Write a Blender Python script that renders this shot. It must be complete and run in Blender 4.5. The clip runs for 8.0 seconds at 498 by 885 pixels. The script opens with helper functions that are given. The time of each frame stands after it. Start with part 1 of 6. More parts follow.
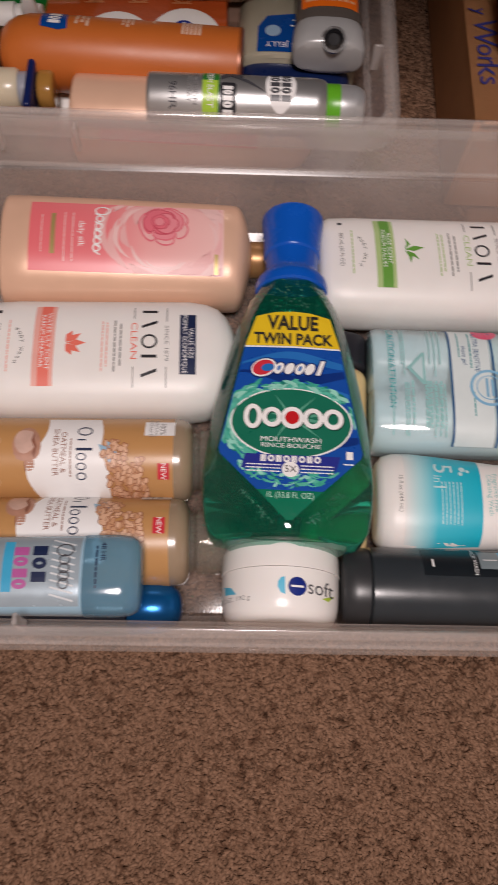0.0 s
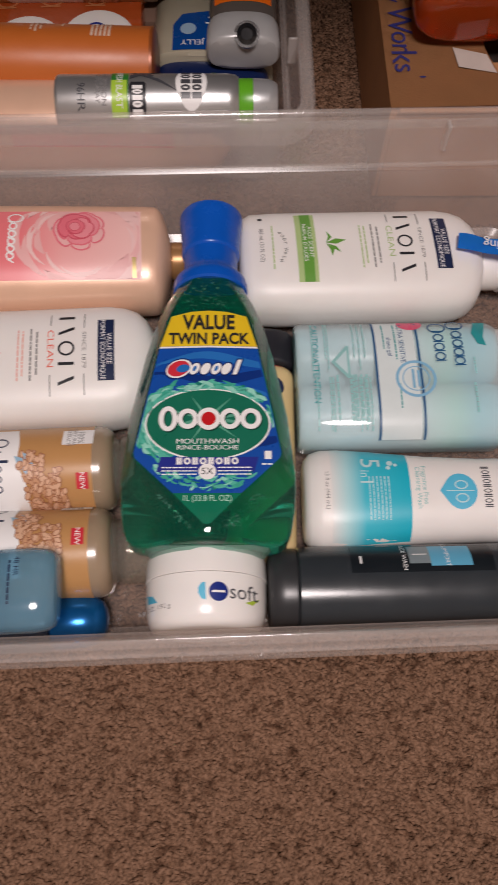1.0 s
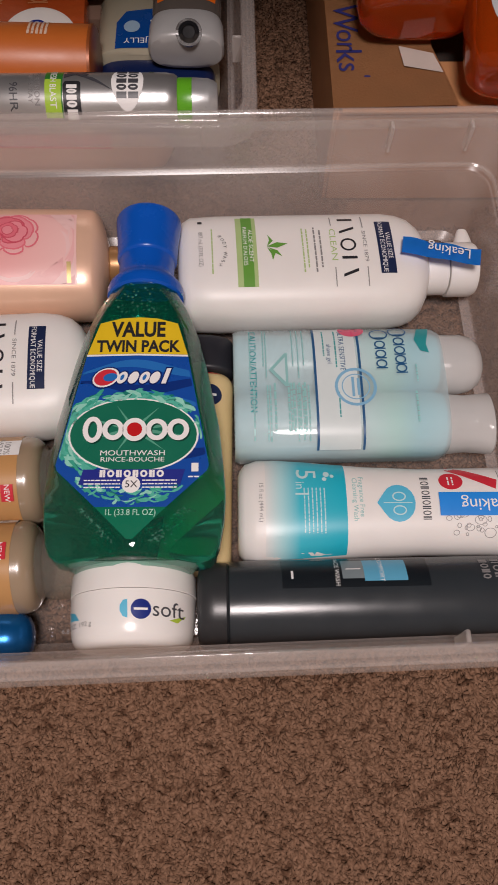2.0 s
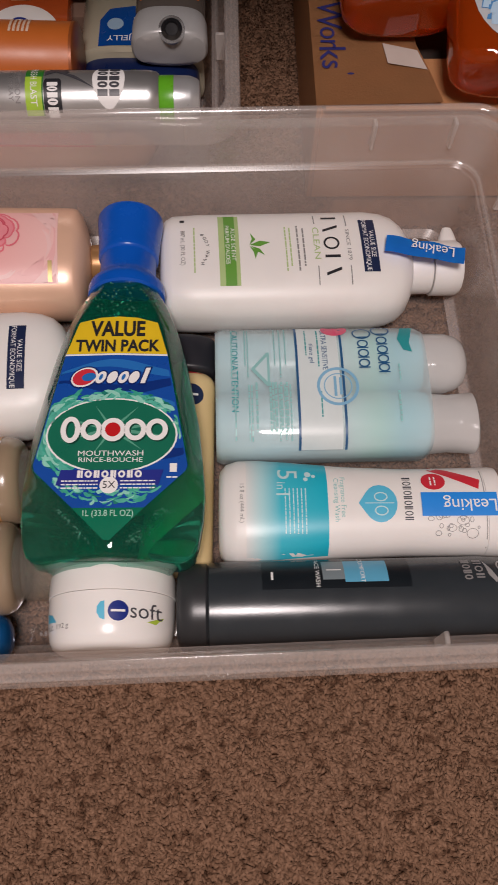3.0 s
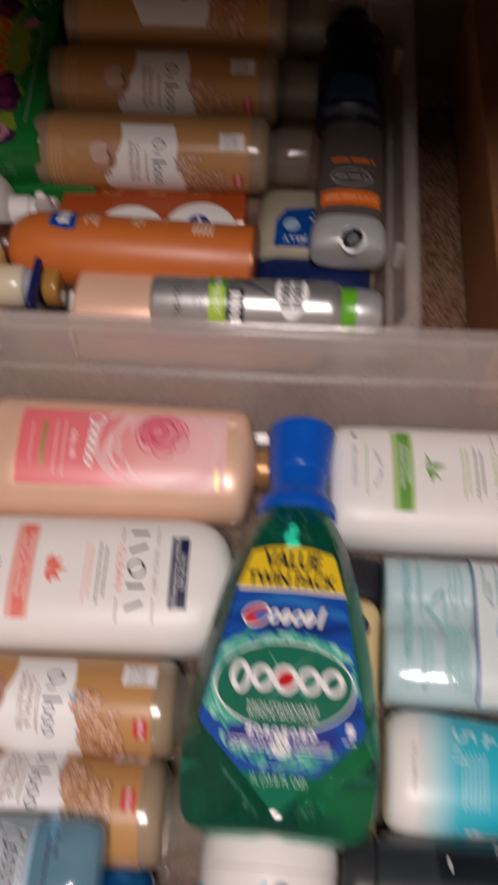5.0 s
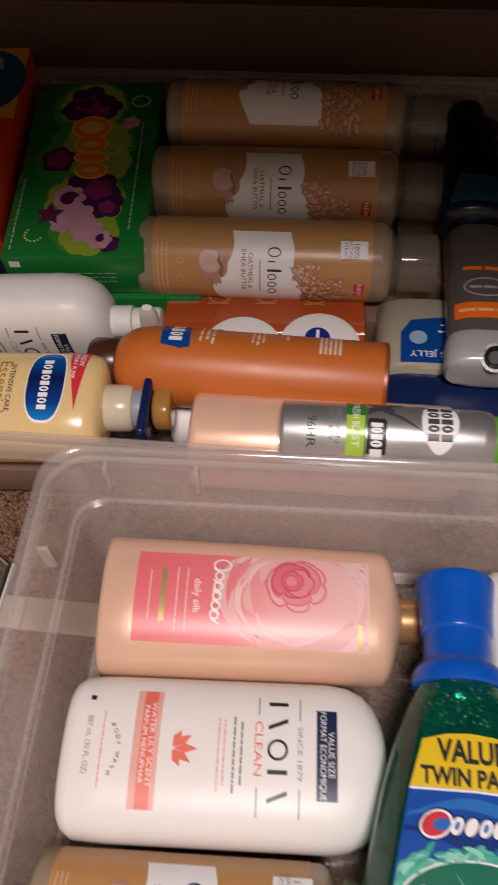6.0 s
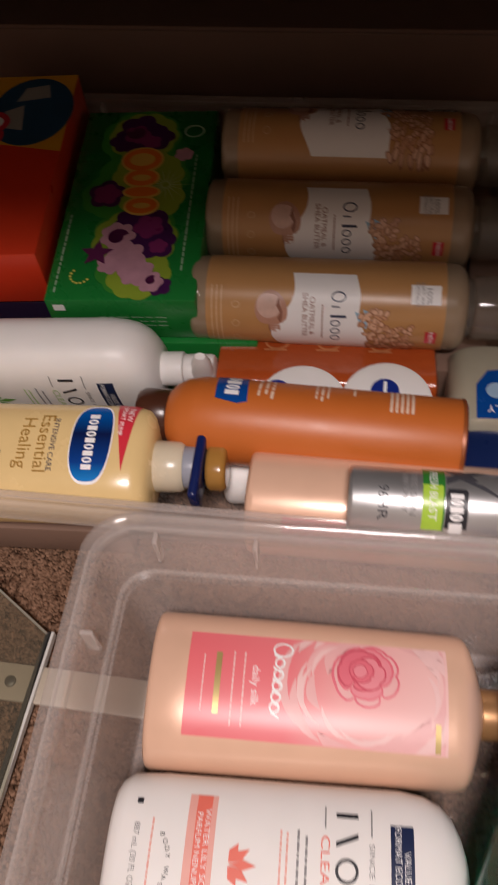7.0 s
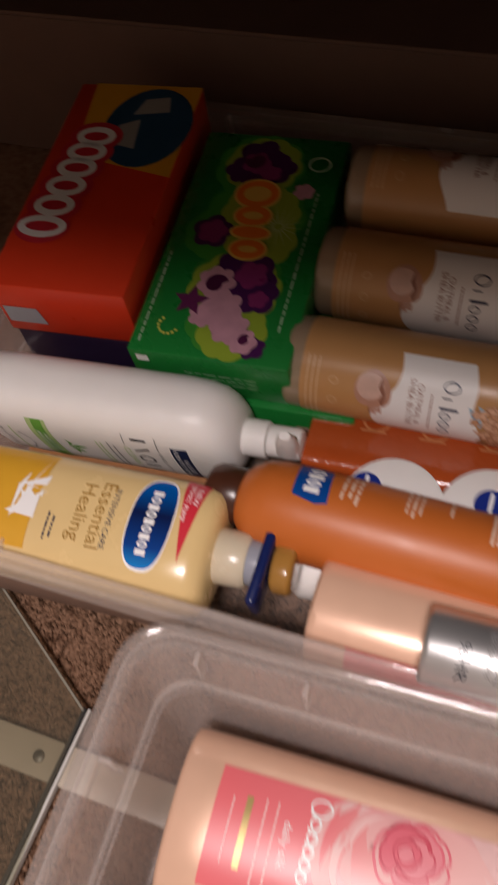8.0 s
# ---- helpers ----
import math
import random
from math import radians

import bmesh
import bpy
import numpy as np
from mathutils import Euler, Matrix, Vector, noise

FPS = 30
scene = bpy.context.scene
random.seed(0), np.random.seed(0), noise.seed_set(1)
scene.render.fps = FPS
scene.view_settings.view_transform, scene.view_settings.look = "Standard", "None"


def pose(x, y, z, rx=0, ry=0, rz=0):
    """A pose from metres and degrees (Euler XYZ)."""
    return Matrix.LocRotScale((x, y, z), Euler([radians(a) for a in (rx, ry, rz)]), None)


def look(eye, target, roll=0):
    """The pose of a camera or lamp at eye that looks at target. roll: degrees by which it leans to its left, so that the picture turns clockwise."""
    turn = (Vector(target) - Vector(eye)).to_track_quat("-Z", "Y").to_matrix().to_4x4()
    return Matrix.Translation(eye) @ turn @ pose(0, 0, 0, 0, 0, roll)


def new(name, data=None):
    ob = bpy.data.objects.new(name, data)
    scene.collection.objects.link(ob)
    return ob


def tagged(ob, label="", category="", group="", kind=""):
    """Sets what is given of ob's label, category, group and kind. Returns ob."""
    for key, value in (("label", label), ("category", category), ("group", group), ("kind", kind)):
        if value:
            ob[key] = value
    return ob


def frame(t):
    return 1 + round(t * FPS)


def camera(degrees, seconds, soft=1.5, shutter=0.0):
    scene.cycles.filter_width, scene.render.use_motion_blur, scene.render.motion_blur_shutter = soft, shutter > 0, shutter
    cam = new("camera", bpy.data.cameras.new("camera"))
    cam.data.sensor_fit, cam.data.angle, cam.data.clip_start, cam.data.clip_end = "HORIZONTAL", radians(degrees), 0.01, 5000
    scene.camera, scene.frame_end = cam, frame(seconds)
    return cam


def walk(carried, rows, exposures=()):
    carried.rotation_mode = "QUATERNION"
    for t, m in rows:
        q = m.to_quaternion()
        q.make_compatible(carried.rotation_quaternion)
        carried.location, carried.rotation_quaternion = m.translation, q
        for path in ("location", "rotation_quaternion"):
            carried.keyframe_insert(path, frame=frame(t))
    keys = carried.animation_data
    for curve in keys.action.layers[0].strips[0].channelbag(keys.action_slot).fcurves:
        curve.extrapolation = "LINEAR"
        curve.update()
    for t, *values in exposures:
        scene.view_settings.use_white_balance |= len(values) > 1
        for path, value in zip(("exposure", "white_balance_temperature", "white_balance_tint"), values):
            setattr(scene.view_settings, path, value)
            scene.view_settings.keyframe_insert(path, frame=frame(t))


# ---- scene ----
cam = camera(34.5, 8.0, shutter=0.8)
PATH = [
    (0, (0.026, 0.12, 0.609), (0.042, 0.89, -1.237), 4.2),
    (0.5, (0.049, 0.122, 0.6), (0.102, 0.894, -1.244), 4.7),
    (1, (0.077, 0.123, 0.596), (0.113, 0.91, -1.243), 2.6),
    (1.5, (0.107, 0.134, 0.589), (0.151, 0.919, -1.25), 3.1),
    (3, (0.136, 0.139, 0.581), (0.181, 0.922, -1.259), 3.1),
    (3.5, (0.146, 0.142, 0.579), (0.198, 0.923, -1.261), 3.6),
    (4, (0.144, 0.153, 0.58), (0.189, 0.934, -1.261), 3.2),
    (4.1, (0.143, 0.158, 0.582), (0.152, 0.939, -1.259), 0.7),
    (4.5, (0.105, 0.178, 0.592), (0.025, 1.049, -1.207), -1.7),
    (5, (0.058, 0.233, 0.594), (-0.074, 1.223, -1.139), -2.1),
    (5.2, (0.033, 0.264, 0.6), (-0.114, 1.282, -1.115), -2.3),
    (6.3, (-0.045, 0.325, 0.561), (-0.248, 1.427, -1.096), -4.6),
    (6.5, (-0.048, 0.338, 0.557), (-0.26, 1.435, -1.101), -5.3),
    (7, (-0.063, 0.37, 0.551), (-0.336, 1.475, -1.093), -6.5),
    (7.5, (-0.054, 0.416, 0.549), (-0.458, 1.454, -1.112), -8.4),
    (8, (-0.063, 0.483, 0.546), (-0.604, 1.43, -1.13), -12.0),
]
walk(cam, [(t, look(eye, target, roll)) for t, eye, target, roll in PATH], exposures=[(0.0, -0.28), (1.0, -0.29), (1.5, -0.32), (4.0, -0.36), (4.5, -0.38), (5.2, -0.28), (6.3, -0.02), (8.0, 0.0)])

# ---- light ----
world = bpy.data.worlds.new("room_air")
world.use_nodes = True
world.node_tree.nodes["Background"].inputs[0].default_value = (0.9, 0.75, 0.6, 1)
world.node_tree.nodes["Background"].inputs[1].default_value = 0.02
scene.world = world
lamp_data = bpy.data.lights.new("ceiling_lamp_light", "AREA")
lamp_data.shape, lamp_data.size, lamp_data.energy = "DISK", 0.55, 56
lamp_data.color = (1.0, 0.88, 0.865)
lamp_ob = new("ceiling_lamp_light", lamp_data)
lamp_ob.matrix_basis = pose(0.10, -0.40, 2.26)

# ---- materials ----
MATS = {}


def shader(name):
    m = bpy.data.materials.new(name)
    m.use_nodes = True
    nt = m.node_tree
    return m, nt, nt.nodes["Principled BSDF"], nt.nodes["Material Output"]


def rgba(c):
    return (c[0], c[1], c[2], 1.0)


def plastic(name, col, rough=0.35, var=0.10, bump=0.04, scale=60.0, metal=0.0, coat=0.0, sss=0.0, spec=0.5):
    """Coloured plastic, print or lacquer with slight mottling and fine relief."""
    if name in MATS:
        return MATS[name]
    m, nt, b, out = shader(name)
    tc = nt.nodes.new("ShaderNodeTexCoord")
    n1 = nt.nodes.new("ShaderNodeTexNoise")
    n1.inputs["Scale"].default_value, n1.inputs["Detail"].default_value = scale, 5
    nt.links.new(tc.outputs["Object"], n1.inputs["Vector"])
    mix = nt.nodes.new("ShaderNodeMix")
    mix.data_type = "RGBA"
    mix.inputs[6].default_value = rgba([c * (1 - var) for c in col])
    mix.inputs[7].default_value = rgba([min(1, c * (1 + var * 0.6)) for c in col])
    nt.links.new(n1.outputs[0], mix.inputs[0])
    nt.links.new(mix.outputs[2], b.inputs["Base Color"])
    n2 = nt.nodes.new("ShaderNodeTexNoise")
    n2.inputs["Scale"].default_value, n2.inputs["Detail"].default_value = scale * 14, 3
    nt.links.new(tc.outputs["Object"], n2.inputs["Vector"])
    bp = nt.nodes.new("ShaderNodeBump")
    bp.inputs["Strength"].default_value, bp.inputs["Distance"].default_value = bump, 0.001
    nt.links.new(n2.outputs[0], bp.inputs["Height"])
    nt.links.new(bp.outputs[0], b.inputs["Normal"])
    rr = nt.nodes.new("ShaderNodeMapRange")
    rr.inputs[3].default_value, rr.inputs[4].default_value = max(0.02, rough - 0.07), rough + 0.08
    nt.links.new(n1.outputs[0], rr.inputs[0])
    nt.links.new(rr.outputs[0], b.inputs["Roughness"])
    b.inputs["Metallic"].default_value = metal
    b.inputs["Coat Weight"].default_value = coat
    b.inputs["Coat Roughness"].default_value = 0.12
    b.inputs["Specular IOR Level"].default_value = spec
    if sss:
        b.inputs["Subsurface Weight"].default_value = sss
        b.inputs["Subsurface Radius"].default_value = (0.006, 0.004, 0.003)
    MATS[name] = m
    return m


def hazy(name, tint=(0.95, 0.95, 0.94), body=(0.75, 0.75, 0.74), veil=0.16, rough=0.18, sheen=1.22):
    """Thin clear or frosted plastic: a see-through sheet with a milky veil and gloss."""
    if name in MATS:
        return MATS[name]
    m, nt, b, out = shader(name)
    b.inputs["Base Color"].default_value = rgba(body)
    b.inputs["Specular IOR Level"].default_value = 0.9
    tr = nt.nodes.new("ShaderNodeBsdfTransparent")
    tr.inputs[0].default_value = rgba(tint)
    mx = nt.nodes.new("ShaderNodeMixShader")
    tc = nt.nodes.new("ShaderNodeTexCoord")
    n = nt.nodes.new("ShaderNodeTexNoise")
    n.inputs["Scale"].default_value, n.inputs["Detail"].default_value = 14, 1
    nt.links.new(tc.outputs["Object"], n.inputs["Vector"])
    mr = nt.nodes.new("ShaderNodeMapRange")
    mr.inputs[3].default_value, mr.inputs[4].default_value = veil * 0.75, veil * 1.25
    nt.links.new(n.outputs[0], mr.inputs[0])
    r2 = nt.nodes.new("ShaderNodeMapRange")
    r2.inputs[3].default_value, r2.inputs[4].default_value = rough * 0.7, rough * 1.4
    nt.links.new(n.outputs[0], r2.inputs[0])
    nt.links.new(r2.outputs[0], b.inputs["Roughness"])
    tl = nt.nodes.new("ShaderNodeBsdfTranslucent")
    tl.inputs[0].default_value = rgba(body)
    milk = nt.nodes.new("ShaderNodeMixShader")
    milk.inputs[0].default_value = 0.32
    nt.links.new(b.outputs[0], milk.inputs[1])
    nt.links.new(tl.outputs[0], milk.inputs[2])
    nt.links.new(mr.outputs[0], mx.inputs[0])
    nt.links.new(tr.outputs[0], mx.inputs[1])
    nt.links.new(milk.outputs[0], mx.inputs[2])
    gl = nt.nodes.new("ShaderNodeBsdfGlossy")
    gl.inputs["Roughness"].default_value = rough
    lw = nt.nodes.new("ShaderNodeLayerWeight")
    lw.inputs[0].default_value = 0.5
    steep = nt.nodes.new("ShaderNodeMath")
    steep.operation = "POWER"
    steep.inputs[1].default_value = 4.0
    nt.links.new(lw.outputs["Facing"], steep.inputs[0])
    gain = nt.nodes.new("ShaderNodeMath")
    gain.operation = "MULTIPLY_ADD"
    gain.inputs[1].default_value, gain.inputs[2].default_value = (sheen - 1) * 0.9, 0.012 + (sheen - 1) * 0.08
    nt.links.new(steep.outputs[0], gain.inputs[0])
    m2 = nt.nodes.new("ShaderNodeMixShader")
    nt.links.new(gain.outputs[0], m2.inputs[0])
    nt.links.new(mx.outputs[0], m2.inputs[1])
    nt.links.new(gl.outputs[0], m2.inputs[2])
    nt.links.new(m2.outputs[0], out.inputs[0])
    MATS[name] = m
    return m


def liquid(name, col, rough=0.04, ior=1.36, trans=0.9):
    """A filled bottle of coloured, see-through liquid."""
    if name in MATS:
        return MATS[name]
    m, nt, b, out = shader(name)
    b.inputs["Base Color"].default_value = rgba(col)
    b.inputs["Transmission Weight"].default_value = trans
    b.inputs["Roughness"].default_value = rough
    b.inputs["IOR"].default_value = ior
    b.inputs["Coat Weight"].default_value = 0.4
    MATS[name] = m
    return m


def ramp_print(name, stops, axis=0, rough=0.35):
    """A print whose colour runs along one axis of the thing; stops: (metres, colour)."""
    m, nt, b, out = shader(name)
    tc = nt.nodes.new("ShaderNodeTexCoord")
    sp = nt.nodes.new("ShaderNodeSeparateXYZ")
    nt.links.new(tc.outputs["Object"], sp.inputs[0])
    lo, hi = stops[0][0], stops[-1][0]
    mr = nt.nodes.new("ShaderNodeMapRange")
    mr.inputs[1].default_value, mr.inputs[2].default_value = lo, hi
    nt.links.new(sp.outputs[axis], mr.inputs[0])
    cr = nt.nodes.new("ShaderNodeValToRGB")
    el = cr.color_ramp.elements
    while len(el) < len(stops):
        el.new(0.5)
    for e, (p, c) in zip(el, stops):
        e.position, e.color = (p - lo) / (hi - lo), rgba(c)
    nt.links.new(mr.outputs[0], cr.inputs[0])
    nt.links.new(cr.outputs[0], b.inputs["Base Color"])
    b.inputs["Roughness"].default_value = rough
    return m


def carpet_mat(name, tufts):
    m, nt, b, out = shader(name)
    tc = nt.nodes.new("ShaderNodeTexCoord")
    big = nt.nodes.new("ShaderNodeTexNoise")
    big.inputs["Scale"].default_value, big.inputs["Detail"].default_value = 9, 4
    nt.links.new(tc.outputs["Object"], big.inputs["Vector"])
    cr = nt.nodes.new("ShaderNodeValToRGB")
    el = cr.color_ramp.elements
    el.new(0.35), el.new(0.7)
    for e, (p, c) in zip(el, ((0.0, (0.125, 0.066, 0.041)), (0.14, (0.190, 0.107, 0.067)), (0.42, (0.262, 0.152, 0.098)), (1.0, (0.40, 0.250, 0.170)))):
        e.position, e.color = p, rgba(c)
    fine = nt.nodes.new("ShaderNodeTexNoise")
    fine.inputs["Scale"].default_value, fine.inputs["Detail"].default_value = 135, 3
    nt.links.new(tc.outputs["Object"], fine.inputs["Vector"])
    add = nt.nodes.new("ShaderNodeMath")
    add.operation = "ADD"
    if tufts:
        geo = nt.nodes.new("ShaderNodeNewGeometry")
        half = nt.nodes.new("ShaderNodeMath")
        half.operation = "MULTIPLY"
        half.inputs[1].default_value = 0.32
        nt.links.new(geo.outputs["Random Per Island"], half.inputs[0])
        st = nt.nodes.new("ShaderNodeMapRange")
        st.inputs[1].default_value, st.inputs[2].default_value, st.inputs[3].default_value, st.inputs[4].default_value = 0.33, 0.46, -0.20, 0.17
        nt.links.new(fine.outputs[0], st.inputs[0])
        nt.links.new(half.outputs[0], add.inputs[0])
        nt.links.new(st.outputs[0], add.inputs[1])
    else:
        st = nt.nodes.new("ShaderNodeMapRange")
        st.inputs[1].default_value, st.inputs[2].default_value, st.inputs[3].default_value, st.inputs[4].default_value = 0.3, 0.7, -0.28, 0.10
        nt.links.new(fine.outputs[0], st.inputs[0])
        nt.links.new(st.outputs[0], add.inputs[0])
        nt.links.new(big.outputs[0], add.inputs[1])
        add.inputs[1].default_value = 0.0
    nt.links.new(add.outputs[0], cr.inputs[0])
    nt.links.new(cr.outputs[0], b.inputs["Base Color"])
    b.inputs["Roughness"].default_value = 0.95
    b.inputs["Specular IOR Level"].default_value = 0.04
    return m


WHITE = plastic("white_bottle_plastic", (0.83, 0.805, 0.775), 0.40, 0.04, sss=0.05)
WHITE_PRINT = plastic("white_print", (0.87, 0.86, 0.85), 0.4, 0.03)
BLACK_PRINT = plastic("black_print", (0.02, 0.02, 0.025), 0.4)
NAVY_PRINT = plastic("navy_print", (0.012, 0.022, 0.07), 0.35)
GREY_PRINT = plastic("grey_print", (0.25, 0.24, 0.24), 0.45)
RED_PRINT = plastic("red_print", (0.62, 0.03, 0.05), 0.35)
CORAL_PRINT = plastic("coral_print", (0.80, 0.18, 0.13), 0.4)
CORAL_PALE = plastic("pale_coral_print", (0.82, 0.42, 0.36), 0.4)
GREEN_PRINT = plastic("leaf_green_print", (0.13, 0.34, 0.05), 0.4)
GREEN_PALE = plastic("pale_green_print", (0.42, 0.56, 0.24), 0.4)
GOLD_PRINT = plastic("gold_print", (0.48, 0.36, 0.14), 0.35, metal=0.3)
TAPE_BLUE = plastic("blue_tape", (0.018, 0.26, 0.80), 0.4)


# ---- building helpers ----
def part(name, bm, material, parent, label="", smooth=True):
    """Links a bmesh as one mesh object under a thing or a part."""
    me = bpy.data.meshes.new(name)
    bmesh.ops.recalc_face_normals(bm, faces=bm.faces)
    bm.to_mesh(me)
    bm.free()
    if smooth:
        me.shade_smooth()
        me.set_sharp_from_angle(angle=radians(38))
    me.materials.append(material)
    ob = new(name, me)
    ob.parent = parent
    if label:
        ob["label"] = label
    return ob


def thing(name, m, label, category, group="", kind=""):
    ob = new(name)
    ob.empty_display_size = 0.02
    ob.matrix_basis = m
    return tagged(ob, label, category, group, kind)


class Form:
    """A lying body made of super-elliptic sections along x: rows of (x, half width, half height, power)."""

    def __init__(self, rows, seg=44, zc=0.0):
        self.rows, self.seg, self.zc = rows, seg, zc

    def at(self, x):
        r = self.rows
        if x <= r[0][0]:
            return r[0][1:]
        for a, b in zip(r, r[1:]):
            if x <= b[0] and b[0] > a[0]:
                f = (x - a[0]) / (b[0] - a[0])
                return tuple(p + (q - p) * f for p, q in zip(a[1:], b[1:]))
        return r[-1][1:]

    def top(self, x, y):
        w, h, n = self.at(x)
        k = min(0.995, abs(y) / w)
        return self.zc + h * (1 - k ** n) ** (1 / n)

    def mesh(self):
        bm = bmesh.new()
        rings = []
        for x, w, h, n in self.rows:
            ring = []
            for i in range(self.seg):
                a = 2 * math.pi * i / self.seg
                c, s = math.cos(a), math.sin(a)
                ring.append(bm.verts.new((x, w * math.copysign(abs(c) ** (2 / n), c), self.zc + h * math.copysign(abs(s) ** (2 / n), s))))
            rings.append(ring)
        for a, b in zip(rings, rings[1:]):
            for i in range(self.seg):
                j = (i + 1) % self.seg
                bm.faces.new((a[i], a[j], b[j], b[i]))
        bm.faces.new(rings[0])
        bm.faces.new(rings[-1])
        return bm


class Flat:
    """The flat top of a box."""

    def __init__(self, z):
        self.z = z

    def top(self, x, y):
        return self.z


def rounded(x0, x1, w, h, n=2.4, r=0.008, r2=None, steps=5):
    """Rows of a body with rounded ends."""
    r2 = r if r2 is None else r2
    rows = [(x0 + r * (1 - math.cos(math.pi / 2 * i / steps)), w - r * (1 - math.sin(math.pi / 2 * i / steps)), h - r * (1 - math.sin(math.pi / 2 * i / steps)), n) for i in range(steps + 1)]
    rows += [(x1 - r2 * (1 - math.cos(math.pi / 2 * i / steps)), w - r2 * (1 - math.sin(math.pi / 2 * i / steps)), h - r2 * (1 - math.sin(math.pi / 2 * i / steps)), n) for i in range(steps, -1, -1)]
    return rows


MANY = ("fine_print", "splash_print", "oat_print", "oat_shade_print", "petal_print", "swirl_print", "water_print", "flower_print", "glow_print", "stripe_print", "ray_print", "rose_print", "rose_shade_print", "writing", "logo", "product_mark", "handwriting")


class Art:
    """Flat print in (u to the right, v up) that is then laid on a form: v runs along the form's x, u along its -y."""

    def __init__(self):
        self.bm = bmesh.new()
        self.count = 0

    def poly(self, pts):
        """Each piece lies a hair above the one before it."""
        z = (self.count % 60) * 5e-6
        self.count += 1
        self.bm.faces.new([self.bm.verts.new((u, v, z)) for u, v in pts])
        return self

    def rect(self, u0, v0, u1, v1):
        return self.poly([(u0, v0), (u1, v0), (u1, v1), (u0, v1)])

    def disc(self, u, v, ru, rv=None, seg=28):
        rv = rv or ru
        return self.poly([(u + ru * math.cos(2 * math.pi * i / seg), v + rv * math.sin(2 * math.pi * i / seg)) for i in range(seg)])

    def ring(self, u, v, ru, rv, s, seg=28):
        a = [self.bm.verts.new((u + ru * math.cos(2 * math.pi * i / seg), v + rv * math.sin(2 * math.pi * i / seg), 0)) for i in range(seg)]
        b = [self.bm.verts.new((u + (ru - s) * math.cos(2 * math.pi * i / seg), v + (rv - s) * math.sin(2 * math.pi * i / seg), 0)) for i in range(seg)]
        for i in range(seg):
            j = (i + 1) % seg
            self.bm.faces.new((a[i], a[j], b[j], b[i]))
        return self

    def text(self, body, u, v, size, align="CENTER", stretch=1.0, turn=0.0, bold=0.0):
        cu = bpy.data.curves.new("writing", "FONT")
        cu.body, cu.size, cu.align_x, cu.align_y, cu.resolution_u = body, size, align, "CENTER", 3
        cu.offset = bold * size
        ob = bpy.data.objects.new("writing", cu)
        scene.collection.objects.link(ob)
        me = ob.evaluated_get(bpy.context.evaluated_depsgraph_get()).to_mesh()
        t = math.radians(turn)
        ct, st = math.cos(t), math.sin(t)
        vs = [self.bm.verts.new((u + ct * p.co.x * stretch - st * p.co.y, v + st * p.co.x * stretch + ct * p.co.y, 0)) for p in me.vertices]
        for f in me.polygons:
            try:
                self.bm.faces.new([vs[i] for i in f.vertices])
            except ValueError:
                pass
        bpy.data.objects.remove(ob)
        bpy.data.curves.remove(cu)
        return self

    def words(self, u0, u1, v, h, rng, gap=0.35):
        """A line of small print too small to read: word-long bars."""
        u, h = u0, h * 0.72
        while u < u1:
            w = h * rng.uniform(1.2, 4.5)
            self.rect(u, v - h / 2, min(u + w, u1), v + h / 2)
            u += w + h * gap * 1.6
        return self

    def blobs(self, u0, u1, v, h, n, s):
        """A word-mark as a row of plain upright shapes."""
        w = (u1 - u0) / n
        for i in range(n):
            a = u0 + i * w
            if i % 2:
                self.ring(a + w * 0.47, v, w * 0.44, h * 0.5, s, 16)
            else:
                self.rect(a + w * 0.12, v - h / 2, a + w * 0.12 + s * 1.5, v + h / 2)
                self.rect(a + w * 0.55, v - h / 2, a + w * 0.55 + s, v + h / 2)
        return self

    def stick(self, form, parent, name, material, x=0.0, y=0.0, lift=0.0004, step=0.006, label=""):
        bm = self.bm
        us = [p.co.x for p in bm.verts]
        vs = [p.co.y for p in bm.verts]
        bmesh.ops.triangulate(bm, faces=bm.faces)
        if not isinstance(form, Flat):
            for lo, hi, no in ((min(us), max(us), (1, 0, 0)), (min(vs), max(vs), (0, 1, 0))):
                k = int((hi - lo) / (step if no[0] else step * 2))
                for i in range(1, k + 1):
                    q = lo + (hi - lo) * i / (k + 1)
                    bmesh.ops.bisect_plane(bm, geom=bm.verts[:] + bm.edges[:] + bm.faces[:], plane_co=(q * no[0], q * no[1], 0), plane_no=no)
        for p in bm.verts:
            px, py = x + p.co.y, y - p.co.x
            p.co = (px, py, form.top(px, py) + lift + p.co.z)
        ob = part(name, bm, material, parent, label)
        if name in MANY:
            ob["kind"] = "stuff"
        return ob


def box_bm(x0, x1, y0, y1, z0, z1, bevel=0.0015, segs=2):
    bm = bmesh.new()
    bmesh.ops.create_cube(bm, size=1, matrix=Matrix.Translation(((x0 + x1) / 2, (y0 + y1) / 2, (z0 + z1) / 2)) @ Matrix.Diagonal((x1 - x0, y1 - y0, z1 - z0, 1)))
    if bevel:
        bmesh.ops.bevel(bm, geom=bm.edges[:], offset=bevel, segments=segs, profile=0.5, affect="EDGES")
    return bm


# ---- room ----
paint = plastic("warm_wall_paint", (0.62, 0.56, 0.48), 0.8, 0.05, bump=0.1, scale=12)
dark_wood = plastic("dark_wood", (0.085, 0.048, 0.034), 0.5, 0.3, scale=20)


def slab(name, x0, x1, y0, y1, z0, z1, material, label, category):
    ob = part(name, box_bm(x0, x1, y0, y1, z0, z1, 0), material, None, smooth=False)
    return tagged(ob, label, category, kind="structure")


